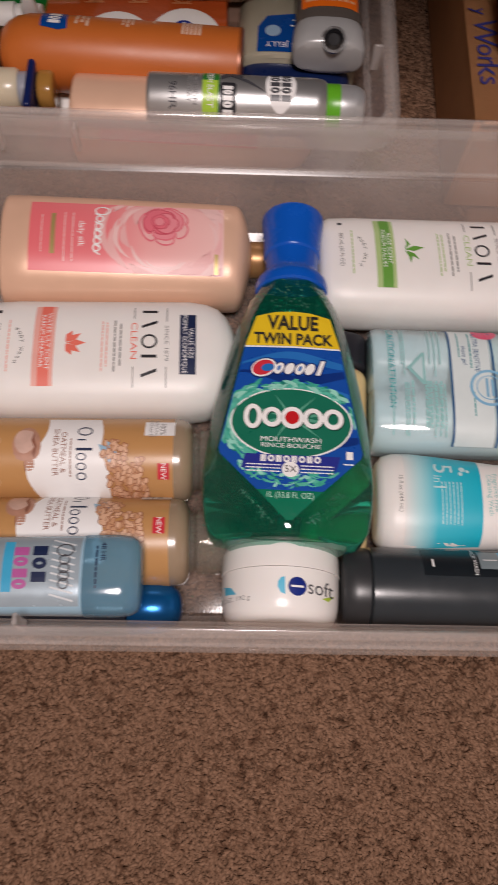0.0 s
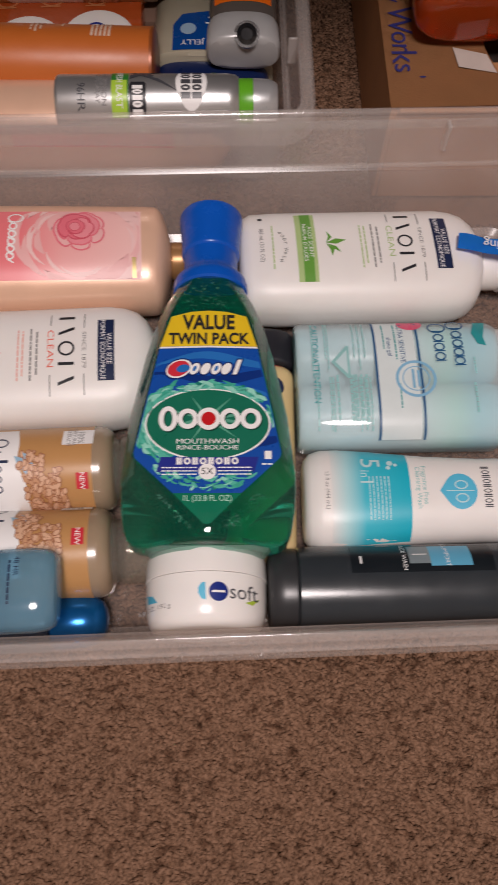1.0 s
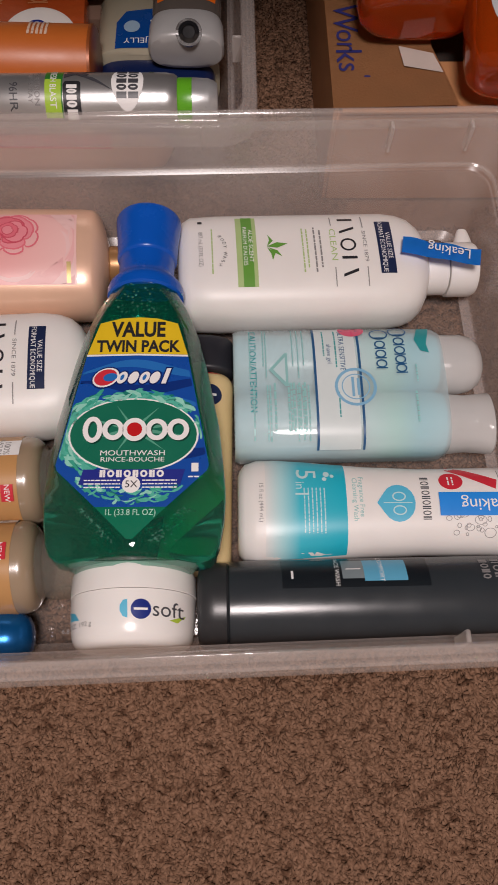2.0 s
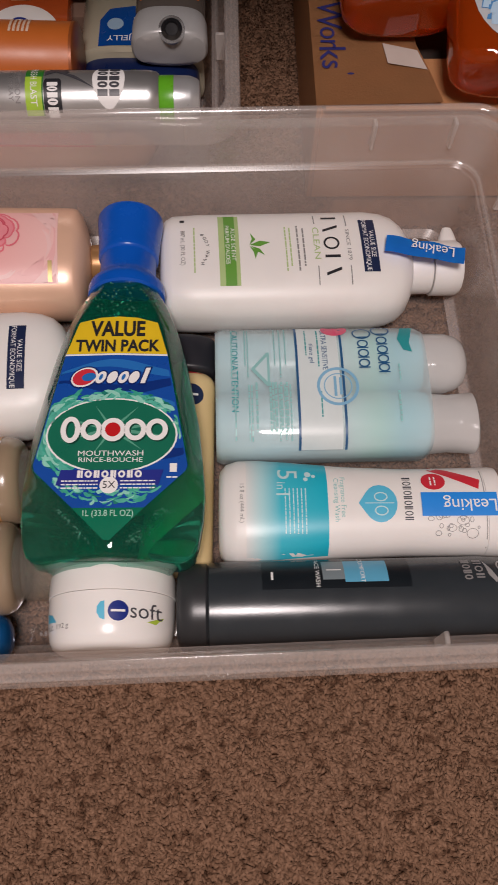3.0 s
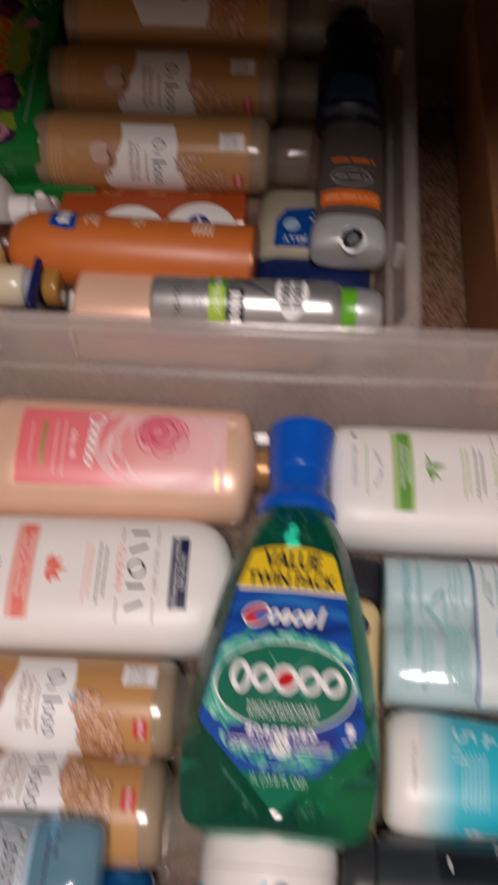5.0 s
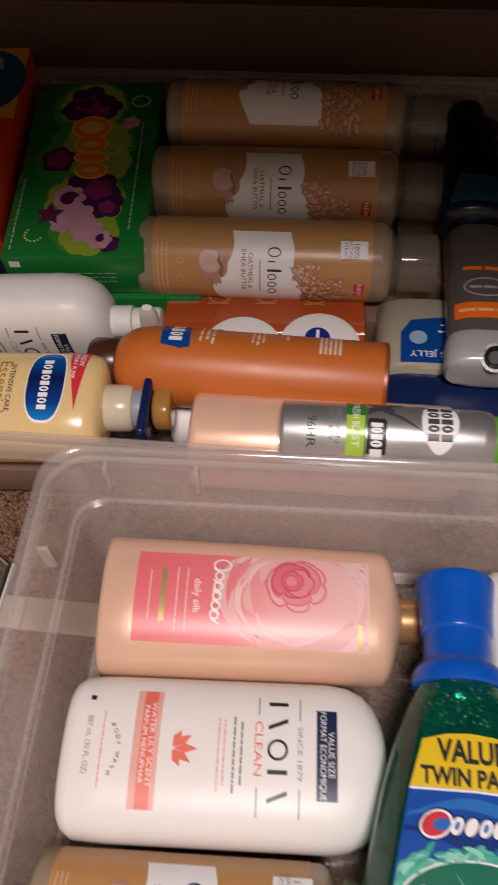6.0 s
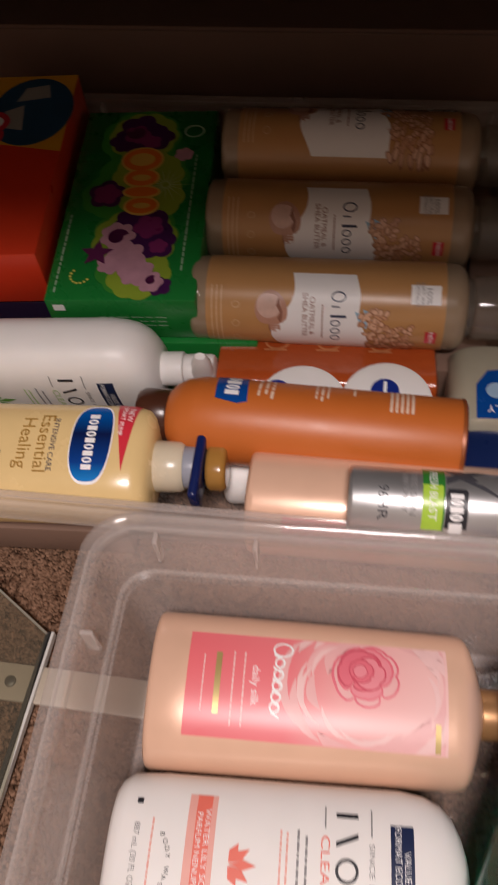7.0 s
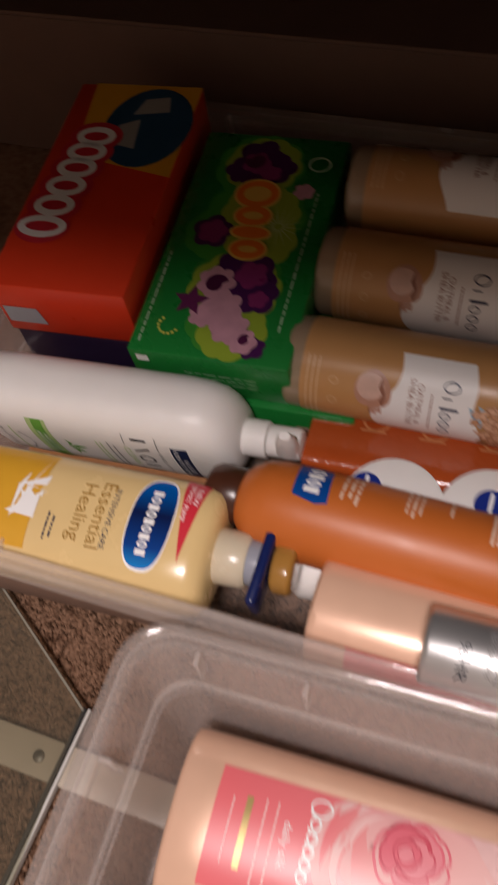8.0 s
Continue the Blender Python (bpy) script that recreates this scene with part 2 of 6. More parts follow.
slab("floor", -2.2, 2.2, -2.2, 2.2, -0.10, -0.006, carpet_mat("carpet_backing", False), "brown flecked cut pile bedroom carpet", "carpet")
slab("wall_north", -2.3, 2.3, 2.2, 2.3, -0.1, 2.4, paint, "plain warm painted room wall", "wall")
slab("wall_south", -2.3, 2.3, -2.3, -2.2, -0.1, 2.4, paint, "plain warm painted room wall", "wall")
slab("wall_east", 2.2, 2.3, -2.2, 2.2, -0.1, 2.4, paint, "plain warm painted room wall", "wall")
slab("wall_west", -2.3, -2.2, -2.2, 2.2, -0.1, 2.4, paint, "plain warm painted room wall", "wall")
slab("ceiling", -2.3, 2.3, -2.3, 2.3, 2.4, 2.5, plastic("ceiling_paint", (0.75, 0.72, 0.66), 0.9, 0.04, scale=10), "plain off-white painted ceiling", "ceiling")

fixture = thing("ceiling_lamp", pose(0.10, -0.40, 2.4), "round flush ceiling lamp with metal pan", "lamp")
part("pan", Form([(-0.001, 0.25, 0.25, 2), (0.03, 0.25, 0.25, 2), (0.10, 0.22, 0.22, 2)], 40).mesh(), plastic("lamp_pan", (0.6, 0.58, 0.55), 0.4), fixture).matrix_basis = pose(0, 0, 0, 0, 90, 0)

# unseen desk, added so that its top throws the far bin into shade
desk = thing("desk", pose(0, 0.434, 0), "unseen dark wooden desk added to shade the far bin", "desk")
part("top", box_bm(-1.2, 1.2, 0.0, 1.60, 0.74, 0.77, 0.004), dark_wood, desk)
part("back_panel", box_bm(-1.15, 1.15, 1.56, 1.58, 0.0, 0.738, 0.002), dark_wood, desk)
for lx in (-1.17, 1.17):
    part("side_panel", box_bm(lx - 0.015, lx + 0.015, 0.25, 1.58, 0.0, 0.738, 0.002), dark_wood, desk)


# ---- carpet pile ----
def carpet_pile():
    """Thin bent strands, dense where the carpet lies open and short under the bins."""
    rng = np.random.default_rng(5)
    spots = []
    for x0, x1, y0, y1, step, tall in ((-0.34, 0.50, -0.05, 0.205, 0.00165, 1.0), (-0.215, 0.345, 0.205, 0.60, 0.0026, 0.62), (-0.46, -0.215, 0.20, 0.62, 0.0019, 0.62), (0.125, 0.225, 0.60, 1.02, 0.0019, 0.8), (0.345, 0.50, 0.205, 0.62, 0.0026, 0.8), (-0.42, 0.125, 0.60, 1.02, 0.0034, 0.62)):
        gx, gy = np.meshgrid(np.arange(x0, x1, step), np.arange(y0, y1, step))
        n = gx.size
        spots.append(np.stack([gx.ravel() + rng.uniform(-0.5, 0.5, n) * step, gy.ravel() + rng.uniform(-0.5, 0.5, n) * step, np.full(n, tall)], 1))
    p = np.concatenate(spots)
    n = len(p)
    a = 4.0 * np.sin(p[:, 0] * 150 + 2 * np.sin(p[:, 1] * 120)) + 3.0 * np.cos(p[:, 1] * 165 + p[:, 0] * 60) + rng.normal(0, 0.9, n)
    lean = rng.uniform(0.0026, 0.0078, n)
    h = rng.uniform(0.0036, 0.0052, n) * p[:, 2]
    r = rng.uniform(0.0015, 0.0023, n)
    b = rng.uniform(0, 6.28, n)
    z0 = -0.0062
    verts = np.zeros((n, 7, 3))
    for k in range(3):
        c, s = np.cos(b + k * 2.094), np.sin(b + k * 2.094)
        verts[:, k] = np.stack([p[:, 0] + r * c, p[:, 1] + r * s, np.full(n, z0)], 1)
        verts[:, 3 + k] = np.stack([p[:, 0] + 0.42 * lean * np.cos(a) + r * c, p[:, 1] + 0.42 * lean * np.sin(a) + r * s, z0 + h * 0.68], 1)
    verts[:, 6] = np.stack([p[:, 0] + lean * np.cos(a), p[:, 1] + lean * np.sin(a), z0 + h], 1)
    base = (np.arange(n) * 7)[:, None, None]
    quads = (np.array([[0, 1, 4, 3], [1, 2, 5, 4], [2, 0, 3, 5]])[None] + base).reshape(-1, 4)
    tris = (np.array([[3, 4, 6], [4, 5, 6], [5, 3, 6]])[None] + base).reshape(-1, 3)
    me = bpy.data.meshes.new("carpet_pile")
    me.from_pydata(verts.reshape(-1, 3).tolist(), [], quads.tolist() + tris.tolist())
    me.shade_smooth()
    me.materials.append(carpet_mat("carpet_yarn", True))
    return tagged(new("carpet_pile", me), "beige and dark brown flecked carpet tufts", "carpet", kind="stuff")


carpet_pile()


# ---- storage bins ----
def ring_pts(hw, hd, r, z, seg=8):
    pts = []
    for cx, cy, a0 in ((hw - r, hd - r, 0), (-hw + r, hd - r, 90), (-hw + r, -hd + r, 180), (hw - r, -hd + r, 270)):
        for i in range(seg + 1):
            a = radians(a0 + 90 * i / seg)
            pts.append((cx + r * math.cos(a), cy + r * math.sin(a), z))
    return pts


def bin_body(W, D, profile):
    bm = bmesh.new()
    rings = []
    for inset, z in profile:
        rings.append([bm.verts.new(p) for p in ring_pts(W / 2 - inset, D / 2 - inset, max(0.012, 0.030 - inset * 0.45), z)])
    n = len(rings[0])
    for a, b in zip(rings, rings[1:]):
        for i in range(n):
            j = (i + 1) % n
            bm.faces.new((a[i], a[j], b[j], b[i]))
    bm.faces.new(rings[0])
    bm.faces.new(rings[-1])
    return bm


BIN_CLEAR = hazy("clear_bin_plastic", (0.985, 0.98, 0.975), (0.92, 0.87, 0.85), 0.06, 0.10)
BIN_WALL = hazy("frosted_bin_plastic", (0.985, 0.98, 0.975), (1.0, 0.905, 0.865), 0.25, 0.22, 1.20)
BIN_TRAY = hazy("milky_tray_plastic", (0.985, 0.98, 0.975), (1.0, 0.905, 0.865), 0.25, 0.22, 1.20)
BIN_RIM = hazy("glossy_rim_plastic", (0.985, 0.98, 0.975), (0.99, 0.92, 0.88), 0.25, 0.10, 1.28)
BIN_STEP = hazy("clear_step_plastic", (0.985, 0.98, 0.975), (1.0, 0.94, 0.90), 0.24, 0.12, 1.25)
BIN_RIB = hazy("frosted_rib_plastic", (0.97, 0.96, 0.95), (1.0, 0.95, 0.92), 0.36, 0.25, 1.08)


def storage_bin(m, W, D, H, label):
    b = thing("storage_bin", m, label, "storage bin", "clear plastic bins")
    k = H / 0.12
    tray = bin_body(W, D, [(0.0215, 0.071 * k), (0.031, 0.004), (0.036, 0.0), (0.040, 0.0025), (0.033, 0.0065), (0.0238, 0.072 * k)])
    tray.faces.ensure_lookup_table()
    bmesh.ops.delete(tray, geom=sorted(tray.faces, key=lambda f: -len(f.verts))[:2], context="FACES_ONLY")
    floor_bm = bin_body(W, D, [(0.036, 0.0), (0.040, 0.0025)])
    part("tray", tray, BIN_TRAY, b, "clear lower tray")
    part("tray_floor", floor_bm, BIN_CLEAR, b)
    band = bin_body(W, D, [(0.0238, 0.072 * k), (0.0215, 0.071 * k), (0.0180, 0.0735 * k), (0.0105, 0.108 * k), (0.0125, 0.108 * k), (0.0202, 0.0755 * k)])
    band.faces.ensure_lookup_table()
    bmesh.ops.delete(band, geom=sorted(band.faces, key=lambda f: -len(f.verts))[:2], context="FACES_ONLY")
    part("upper_band", band, BIN_WALL, b, "frosted upper wall band")
    step = bin_body(W, D, [(0.0176, 0.0752 * k), (0.0186, 0.0768 * k), (0.0200, 0.0770 * k), (0.0212, 0.0760 * k), (0.0216, 0.0744 * k)])
    step.faces.ensure_lookup_table()
    bmesh.ops.delete(step, geom=sorted(step.faces, key=lambda f: -len(f.verts))[:2], context="FACES_ONLY")
    part("step", step, BIN_STEP, b, "rounded moulded step")
    rim = bin_body(W, D, [(0.0105, H - 0.012), (0.0025, H - 0.012), (0.0025, H - 0.020), (0.0, H - 0.020), (0.0, H - 0.004), (0.0009, H - 0.0012), (0.0028, H), (0.0046, H - 0.0005), (0.0060, H - 0.0019), (0.0078, H - 0.0019), (0.0092, H - 0.0004), (0.0108, H), (0.0122, H - 0.0015), (0.0128, H - 0.004), (0.0125, H - 0.012)])
    rim.faces.ensure_lookup_table()
    big = sorted(rim.faces, key=lambda f: -len(f.verts))[:2]
    bmesh.ops.delete(rim, geom=big, context="FACES_ONLY")
    part("rim", rim, BIN_RIM, b, "frosted thick rolled rim")
    hw, hd = W / 2, D / 2
    ribs = []
    for sx in (-1, 1):
        for q in (0.045, 0.107):
            ribs += [(sx * (hw - q), hd - 0.016, 0), (sx * (hw - q), -hd + 0.016, 0)]
        for q in (-0.13, 0.13):
            ribs.append((sx * (hw - 0.016), q, 90))
    for x, y, a in ribs:
        rb = part("rib", box_bm(-0.0015, 0.0015, -0.004, 0.004, H - 0.030, H - 0.0035, 0.0008, 1), BIN_RIB, b)
        rb.matrix_basis = pose(x, y, 0, 0, 0, a)
    return b


storage_bin(pose(0.070, 0.401, 0.004, 0, 0, 2.1), 0.580, 0.418, 0.118, "open clear plastic storage bin full of toiletry bottles")
storage_bin(pose(-0.153, 0.8425, 0.004, 0, 0, 0.7), 0.588, 0.470, 0.098, "open clear plastic bin packed with bottles and boxes")


# ---- front bin: bottles ----
def print_body_wash(f, body, accent, pale, leaf, seed):
    """Front print of the white body wash: bands, leaf and word shapes."""
    rng = random.Random(seed)
    Art().rect(-0.036, 0, 0.033, 0.016).stick(f, body, "label_band", pale, 0.046, 0.0)
    Art().rect(-0.036, 0, 0.033, 0.0085).stick(f, body, "label_band", accent, 0.0505, 0.0, 0.0006)
    Art().text("ALOE SCENT" if leaf else "WATER LILY SCENT", -0.004, 0.0107, 0.0045, stretch=1.25).text("PARFUM D'ALOES" if leaf else "PARFUM NENUPHAR", -0.004, 0.0062, 0.0045, stretch=1.1).stick(f, body, "writing", WHITE_PRINT, 0.0465, 0.0, 0.0009)
    a = Art()
    if leaf:
        a.poly([(-0.001, 0.0), (-0.005, 0.008), (-0.0035, 0.0165), (0.0005, 0.008)])
        a.poly([(0.0, 0.0), (0.006, 0.003), (0.0125, 0.004), (0.0055, 0.0065)])
        a.poly([(-0.001, 0.0), (-0.007, 0.002), (-0.013, 0.001), (-0.0065, 0.005)])
        a.poly([(0.0, 0.001), (0.003, 0.008), (0.009, 0.0115), (0.005, 0.0055)])
    else:
        for ang, ln in ((-62, 0.012), (-34, 0.0145), (0, 0.016), (34, 0.0145), (62, 0.012)):
            t = radians(ang)
            p = lambda q, w: (math.sin(t) * q + math.cos(t) * w, math.cos(t) * q - math.sin(t) * w)
            a.poly([p(0.001, 0), p(ln * 0.55, 0.0026), p(ln, 0), p(ln * 0.55, -0.0026)])
    a.stick(f, body, "leaf_print" if leaf else "flower_print", accent if leaf else CORAL_PRINT, 0.070, 0.002)
    a = Art()
    for v, u0, u1, h in ((0.001, -0.021, 0.022, 0.0016), (0.0045, -0.02, 0.018, 0.0016)):
        a.words(u0, u1, v, h, rng)
    a.stick(f, body, "fine_print", pale, 0.0975, 0.0)
    Art().words(-0.022, 0.022, 0.0, 0.0018, rng).words(-0.019, 0.018, 0.0045, 0.0018, rng).stick(f, body, "fine_print", GREY_PRINT, 0.108, 0.0)
    Art().text("CLEAN", -0.004, 0, 0.007, stretch=1.5).stick(f, body, "writing", pale if leaf else CORAL_PRINT, 0.1225, 0.0)
    Art().rect(-0.035, -0.0004, -0.024, 0.0004).stick(f, body, "rule", GREY_PRINT, 0.1225, 0.0)
    Art().rect(0.018, -0.0004, 0.034, 0.0004).stick(f, body, "rule", GREY_PRINT, 0.1225, 0.0)
    w = Art()
    w.rect(-0.0302, -0.006, -0.0278, 0.006)
    for u in (-0.0160, 0.0255):
        w.poly([(u - 0.0042, 0.006), (u - 0.0016, 0.006), (u + 0.0030, -0.006), (u + 0.0006, -0.006)])
    w.ring(-0.0015, 0, 0.0062, 0.0063, 0.0016).rect(0.0100, -0.006, 0.0125, 0.006)
    w.stick(f, body, "logo", BLACK_PRINT, 0.1345, 0.002)
    Art().text("SINCE 1879", -0.002, 0, 0.0042, stretch=1.5).stick(f, body, "writing", GREY_PRINT, 0.1478, 0.0)
    Art().rect(-0.035, -0.0004, -0.021, 0.0004).stick(f, body, "rule", GREY_PRINT, 0.1478, 0.0)
    Art().rect(0.018, -0.0004, 0.034, 0.0004).stick(f, body, "rule", GREY_PRINT, 0.1478, 0.0)
    Art().rect(-0.025, 0, 0.027, 0.0125).stick(f, body, "size_label", NAVY_PRINT, 0.158, 0.003)
    Art().text("VALUE SIZE", 0.001, 0.0087, 0.0052).text("FORMAT ECONOMIQUE", 0.001, 0.0038, 0.0052, stretch=0.9).stick(f, body, "writing", WHITE_PRINT, 0.158, 0.003, 0.0008)
    Art().text("887 mL (30 FL OZ)", -0.002, 0, 0.0048, stretch=0.9).stick(f, body, "writing", GREY_PRINT, 0.018, 0.0)
    Art().rect(-0.032, 0.0, -0.029, 0.0035).stick(f, body, "mark", BLACK_PRINT, 0.016, 0.0)
    Art().words(-0.022, 0.022, 0, 0.0016, rng).stick(f, body, "fine_print", pale, 0.027, 0.0)
    b = Art()
    for i, ch in enumerate("BODY WASH"):
        b.text(ch, -0.014 + i * 0.0035, 0.0045 - 0.0045 * (abs(i - 4) / 4) ** 2, 0.0038)
    b.stick(f, body, "writing", BLACK_PRINT, 0.033, 0.0)


def body_wash(m, leaf, label, seed, pump=True, head=1.0):
    t = thing("body_wash_bottle", m, label, "bottle", "white body wash bottles")
    f = Form([(0.0, 0.036, 0.020, 2.6), (0.0012, 0.040, 0.024, 2.7), (0.004, 0.0445, 0.0275, 2.8), (0.010, 0.0485, 0.0295, 2.8), (0.03, 0.0497, 0.030, 2.8), (0.10, 0.0497, 0.030, 2.8), (0.165, 0.0497, 0.030, 2.8), (0.178, 0.0478, 0.0296, 2.7), (0.187, 0.044, 0.0285, 2.6), (0.194, 0.0375, 0.026, 2.4), (0.1985, 0.029, 0.022, 2.2), (0.201, 0.021, 0.0185, 2.0)], 52)
    body = part("body", f.mesh(), WHITE, t)
    print_body_wash(f, body, GREEN_PRINT if leaf else CORAL_PRINT, GREEN_PALE if leaf else CORAL_PALE, leaf, seed)
    if pump:
        part("pump_collar", Form(rounded(0.200, 0.218, 0.0205 * (0.3 + 0.7 * head), 0.0205 * (0.3 + 0.7 * head), 2, 0.0015), 36).mesh(), WHITE, t)
    if pump:
        part("pump_head", Form([(x, r * head, r * head, 2) for x, r in ((0.2185, 0.0215), (0.2195, 0.0222), (0.239, 0.0222), (0.242, 0.0205), (0.243, 0.012))], 36).mesh(), WHITE, t, "ribbed white pump head")
        nz = part("nozzle", Form([(0.0, 0.0085, 0.0075, 2.4), (0.018, 0.0075, 0.006, 2.4), (0.026, 0.0055, 0.004, 2.4), (0.030, 0.004, 0.0028, 2.2)], 20).mesh(), WHITE, t)
        nz.matrix_basis = pose(0.2335, 0.004, 0.006, 0, -4, 84)
        part("dip_valve", Form(rounded(0.2185, 0.2245, 0.017 * head, 0.017 * head, 2, 0.001), 28, 0.0).mesh(), WHITE, t)
    return t


body_wash(pose(0.080, 0.5175, 0.0375, -3, 1.0, 2.6), True, "white pump body wash bottle with green leaf print", 3)
body_wash(pose(-0.1845, 0.4155, 0.0370, 2, 0.5, 3.6), False, "white body wash bottle with coral flower print", 4, pump=False)

# strips of blue packing tape
tape = thing("packing_tape", pose(0.256, 0.5245, 0.0715, 2, 2.5, -9.5), "blue tape strip with white leak warning", "tape", "blue tape strips")
g = bmesh.new()
rows = []
for i in range(13):
    x = 0.062 * i / 12
    rows.append([g.verts.new((x, y, 0.0012 * math.sin(i * 1.1) * (1 if j else 0.5))) for j, y in enumerate((-0.0074, -0.0026, 0.0026, 0.0074))])
for a, b in zip(rows, rows[1:]):
    for j in range(3):
        g.faces.new((a[j], a[j + 1], b[j + 1], b[j]))
bmesh.ops.solidify(g, geom=g.faces[:], thickness=0.0005)
part("strip", g, TAPE_BLUE, tape)
Art().text("Leaking", 0, 0, 0.0120, stretch=0.95, turn=-90).stick(Flat(0.0014), tape, "writing", WHITE_PRINT, 0.037, 0.001, 0.0002)


def peach_wash():
    t = thing("body_wash_bottle", pose(-0.1855, 0.5150, 0.0465, 9, 3.0, 3.6), "pearl peach body wash bottle with pink rose label", "bottle", "peach body wash bottles")
    f = Form([(0.0062, 0.0425, 0.0255, 2.3), (0.0066, 0.0452, 0.0288, 2.3), (0.0078, 0.0472, 0.0308, 2.3), (0.0105, 0.0481, 0.0320, 2.3), (0.030, 0.0481, 0.0325, 2.3), (0.10, 0.0477, 0.0325, 2.3), (0.190, 0.0464, 0.0314, 2.3), (0.1965, 0.0459, 0.0309, 2.3), (0.1995, 0.0448, 0.0300, 2.3), (0.2028, 0.0408, 0.0275, 2.2), (0.2062, 0.0310, 0.0235, 2.1), (0.2085, 0.0205, 0.0190, 2.0), (0.2095, 0.0175, 0.0170, 2.0)], 56)
    peach = plastic("pearl_peach_plastic", (0.80, 0.51, 0.36), 0.32, 0.05, coat=0.4, metal=0.18)
    body = part("body", f.mesh(), peach, t)
    pink = ramp_print("pink_label_print", [(0.03, (0.78, 0.16, 0.18)), (0.090, (0.80, 0.20, 0.22)), (0.125, (0.83, 0.40, 0.39)), (0.186, (0.85, 0.54, 0.51))])
    Art().rect(-0.0310, 0, 0.0300, 0.156).stick(f, body, "label", pink, 0.030, 0.001, step=0.005)
    rose, rosed = plastic("rose_petal_print", (0.76, 0.17, 0.22), 0.4), plastic("rose_shade_print", (0.62, 0.085, 0.13), 0.4)
    pale, paler = plastic("pale_petal_print", (0.85, 0.56, 0.54), 0.4), plastic("paler_petal_print", (0.82, 0.45, 0.44), 0.4)
    bloom = plastic("bloom_petal_print", (0.80, 0.27, 0.31), 0.4)
    rng = random.Random(8)

    def petal(art, u, v, r, ang, span, thick):
        """A crescent petal: an arc round (u, v) that swells in its middle and frays a little."""
        n = 9
        out, back = [], []
        for i in range(n):
            q = ang + span * (i / (n - 1) - 0.5)
            k = thick * math.sin(math.pi * (0.04 + 0.92 * i / (n - 1)))
            for row, rr in ((out, r + k * 0.5 * rng.uniform(0.8, 1.3)), (back, r - k * 0.5)):
                row.append((max(-0.0305, min(0.0295, u + rr * math.cos(q))), max(0.002, min(0.1545, v + rr * math.sin(q)))))
        art.poly(out + back[::-1])

    # soft large petals, then the rose wound from crescents
    for tone, lift, count, grow in ((paler, 0.0005, 16, 0.50), (pale, 0.00062, 14, 0.28)):
        a = Art()
        for i in range(count):
            q = 2.399 * i
            rr = 0.016 + 0.022 * rng.random()
            petal(a, -0.004 + 0.012 * math.cos(q), 0.112 + 0.020 * math.sin(q), rr, q + rng.uniform(-0.5, 0.5), rng.uniform(0.9, 1.9), 0.011 * grow)
        a.stick(f, body, "petal_print", tone, 0.030, 0.001, lift)
    cu, cv = -0.0125, 0.1065
    for ring, (rr, count, tone) in enumerate(((0.0150, 7, paler), (0.0122, 7, bloom), (0.0094, 6, rose), (0.0068, 5, bloom), (0.0044, 4, rose), (0.0020, 3, bloom))):
        shade, fill = Art(), Art()
        ru, rv = cu + rng.uniform(-0.0022, 0.0022), cv + rng.uniform(-0.0028, 0.0028)
        for i in range(count):
            q = 6.283 * (i + 0.5 * (ring % 2)) / count + rng.uniform(-0.45, 0.45)
            pr = 0.0028 + 0.32 * rr * rng.uniform(0.65, 1.4)
            for art, grow in ((shade, 1.0), (fill, 0.86)):
                pts = []
                for j in range(14):
                    a = 6.283 * j / 14
                    x, y = 0.75 * pr * grow * math.cos(a), 1.15 * pr * grow * math.sin(a) * (1 + 0.08 * math.sin(3 * a + i))
                    x -= (1 - grow) * 0.6 * pr
                    u, v = ru + 0.9 * rr * math.cos(q) + x * math.cos(q) - y * math.sin(q), rv + rr * math.sin(q) + x * math.sin(q) + y * math.cos(q)
                    pts.append((max(-0.0305, u), v))
                art.poly(pts)
        shade.stick(f, body, "rose_shade_print", rosed if ring > 1 else rose, 0.030, 0.001, 0.0008 + ring * 0.00022)
        fill.stick(f, body, "petal_print", tone, 0.030, 0.001, 0.00091 + ring * 0.00022)
    w = Art()
    for i, (u, h) in enumerate(((-0.0225, 0.0115), (-0.0145, 0.006), (-0.0075, 0.006), (-0.001, 0.006), (0.0055, 0.006), (0.0115, 0.006))):
        w.ring(u, -0.0005 * i + h * 0.2, 0.0034 if i else 0.0046, h * 0.55, 0.0012, 18)
        w.poly([(u + 0.002, -0.003), (u + 0.0035, -0.0035), (u + 0.0062, 0.0015), (u + 0.0055, 0.002)])
    w.stick(f, body, "logo", WHITE_PRINT, 0.085, 0.0015, 0.0008)
    Art().text("daily silk", -0.002, 0, 0.0068).stick(f, body, "writing", WHITE_PRINT, 0.0715, 0.0, 0.0008)
    a = Art()
    for v in (0.058, 0.0645):
        a.words(-0.021, 0.022, v, 0.0014, rng)
    a.words(-0.018, 0.015, 0.040, 0.0012, rng)
    a.stick(f, body, "fine_print", pale, 0, 0.0, 0.0008)
    Art().rect(-0.020, 0, 0.016, 0.0036).stick(f, body, "gold_bar", GOLD_PRINT, 0.047, 0.0, 0.0008)
    Art().rect(0.013, 0, 0.0290, 0.0032).stick(f, body, "gold_bar", GOLD_PRINT, 0.1785, 0.001, 0.0008)
    part("cap", Form(rounded(0.2090, 0.2305, 0.0155, 0.0155, 2, 0.002), 32).mesh(), plastic("bronze_cap_plastic", (0.42, 0.22, 0.09), 0.35, metal=0.4), t, "bronze screw cap")


peach_wash()


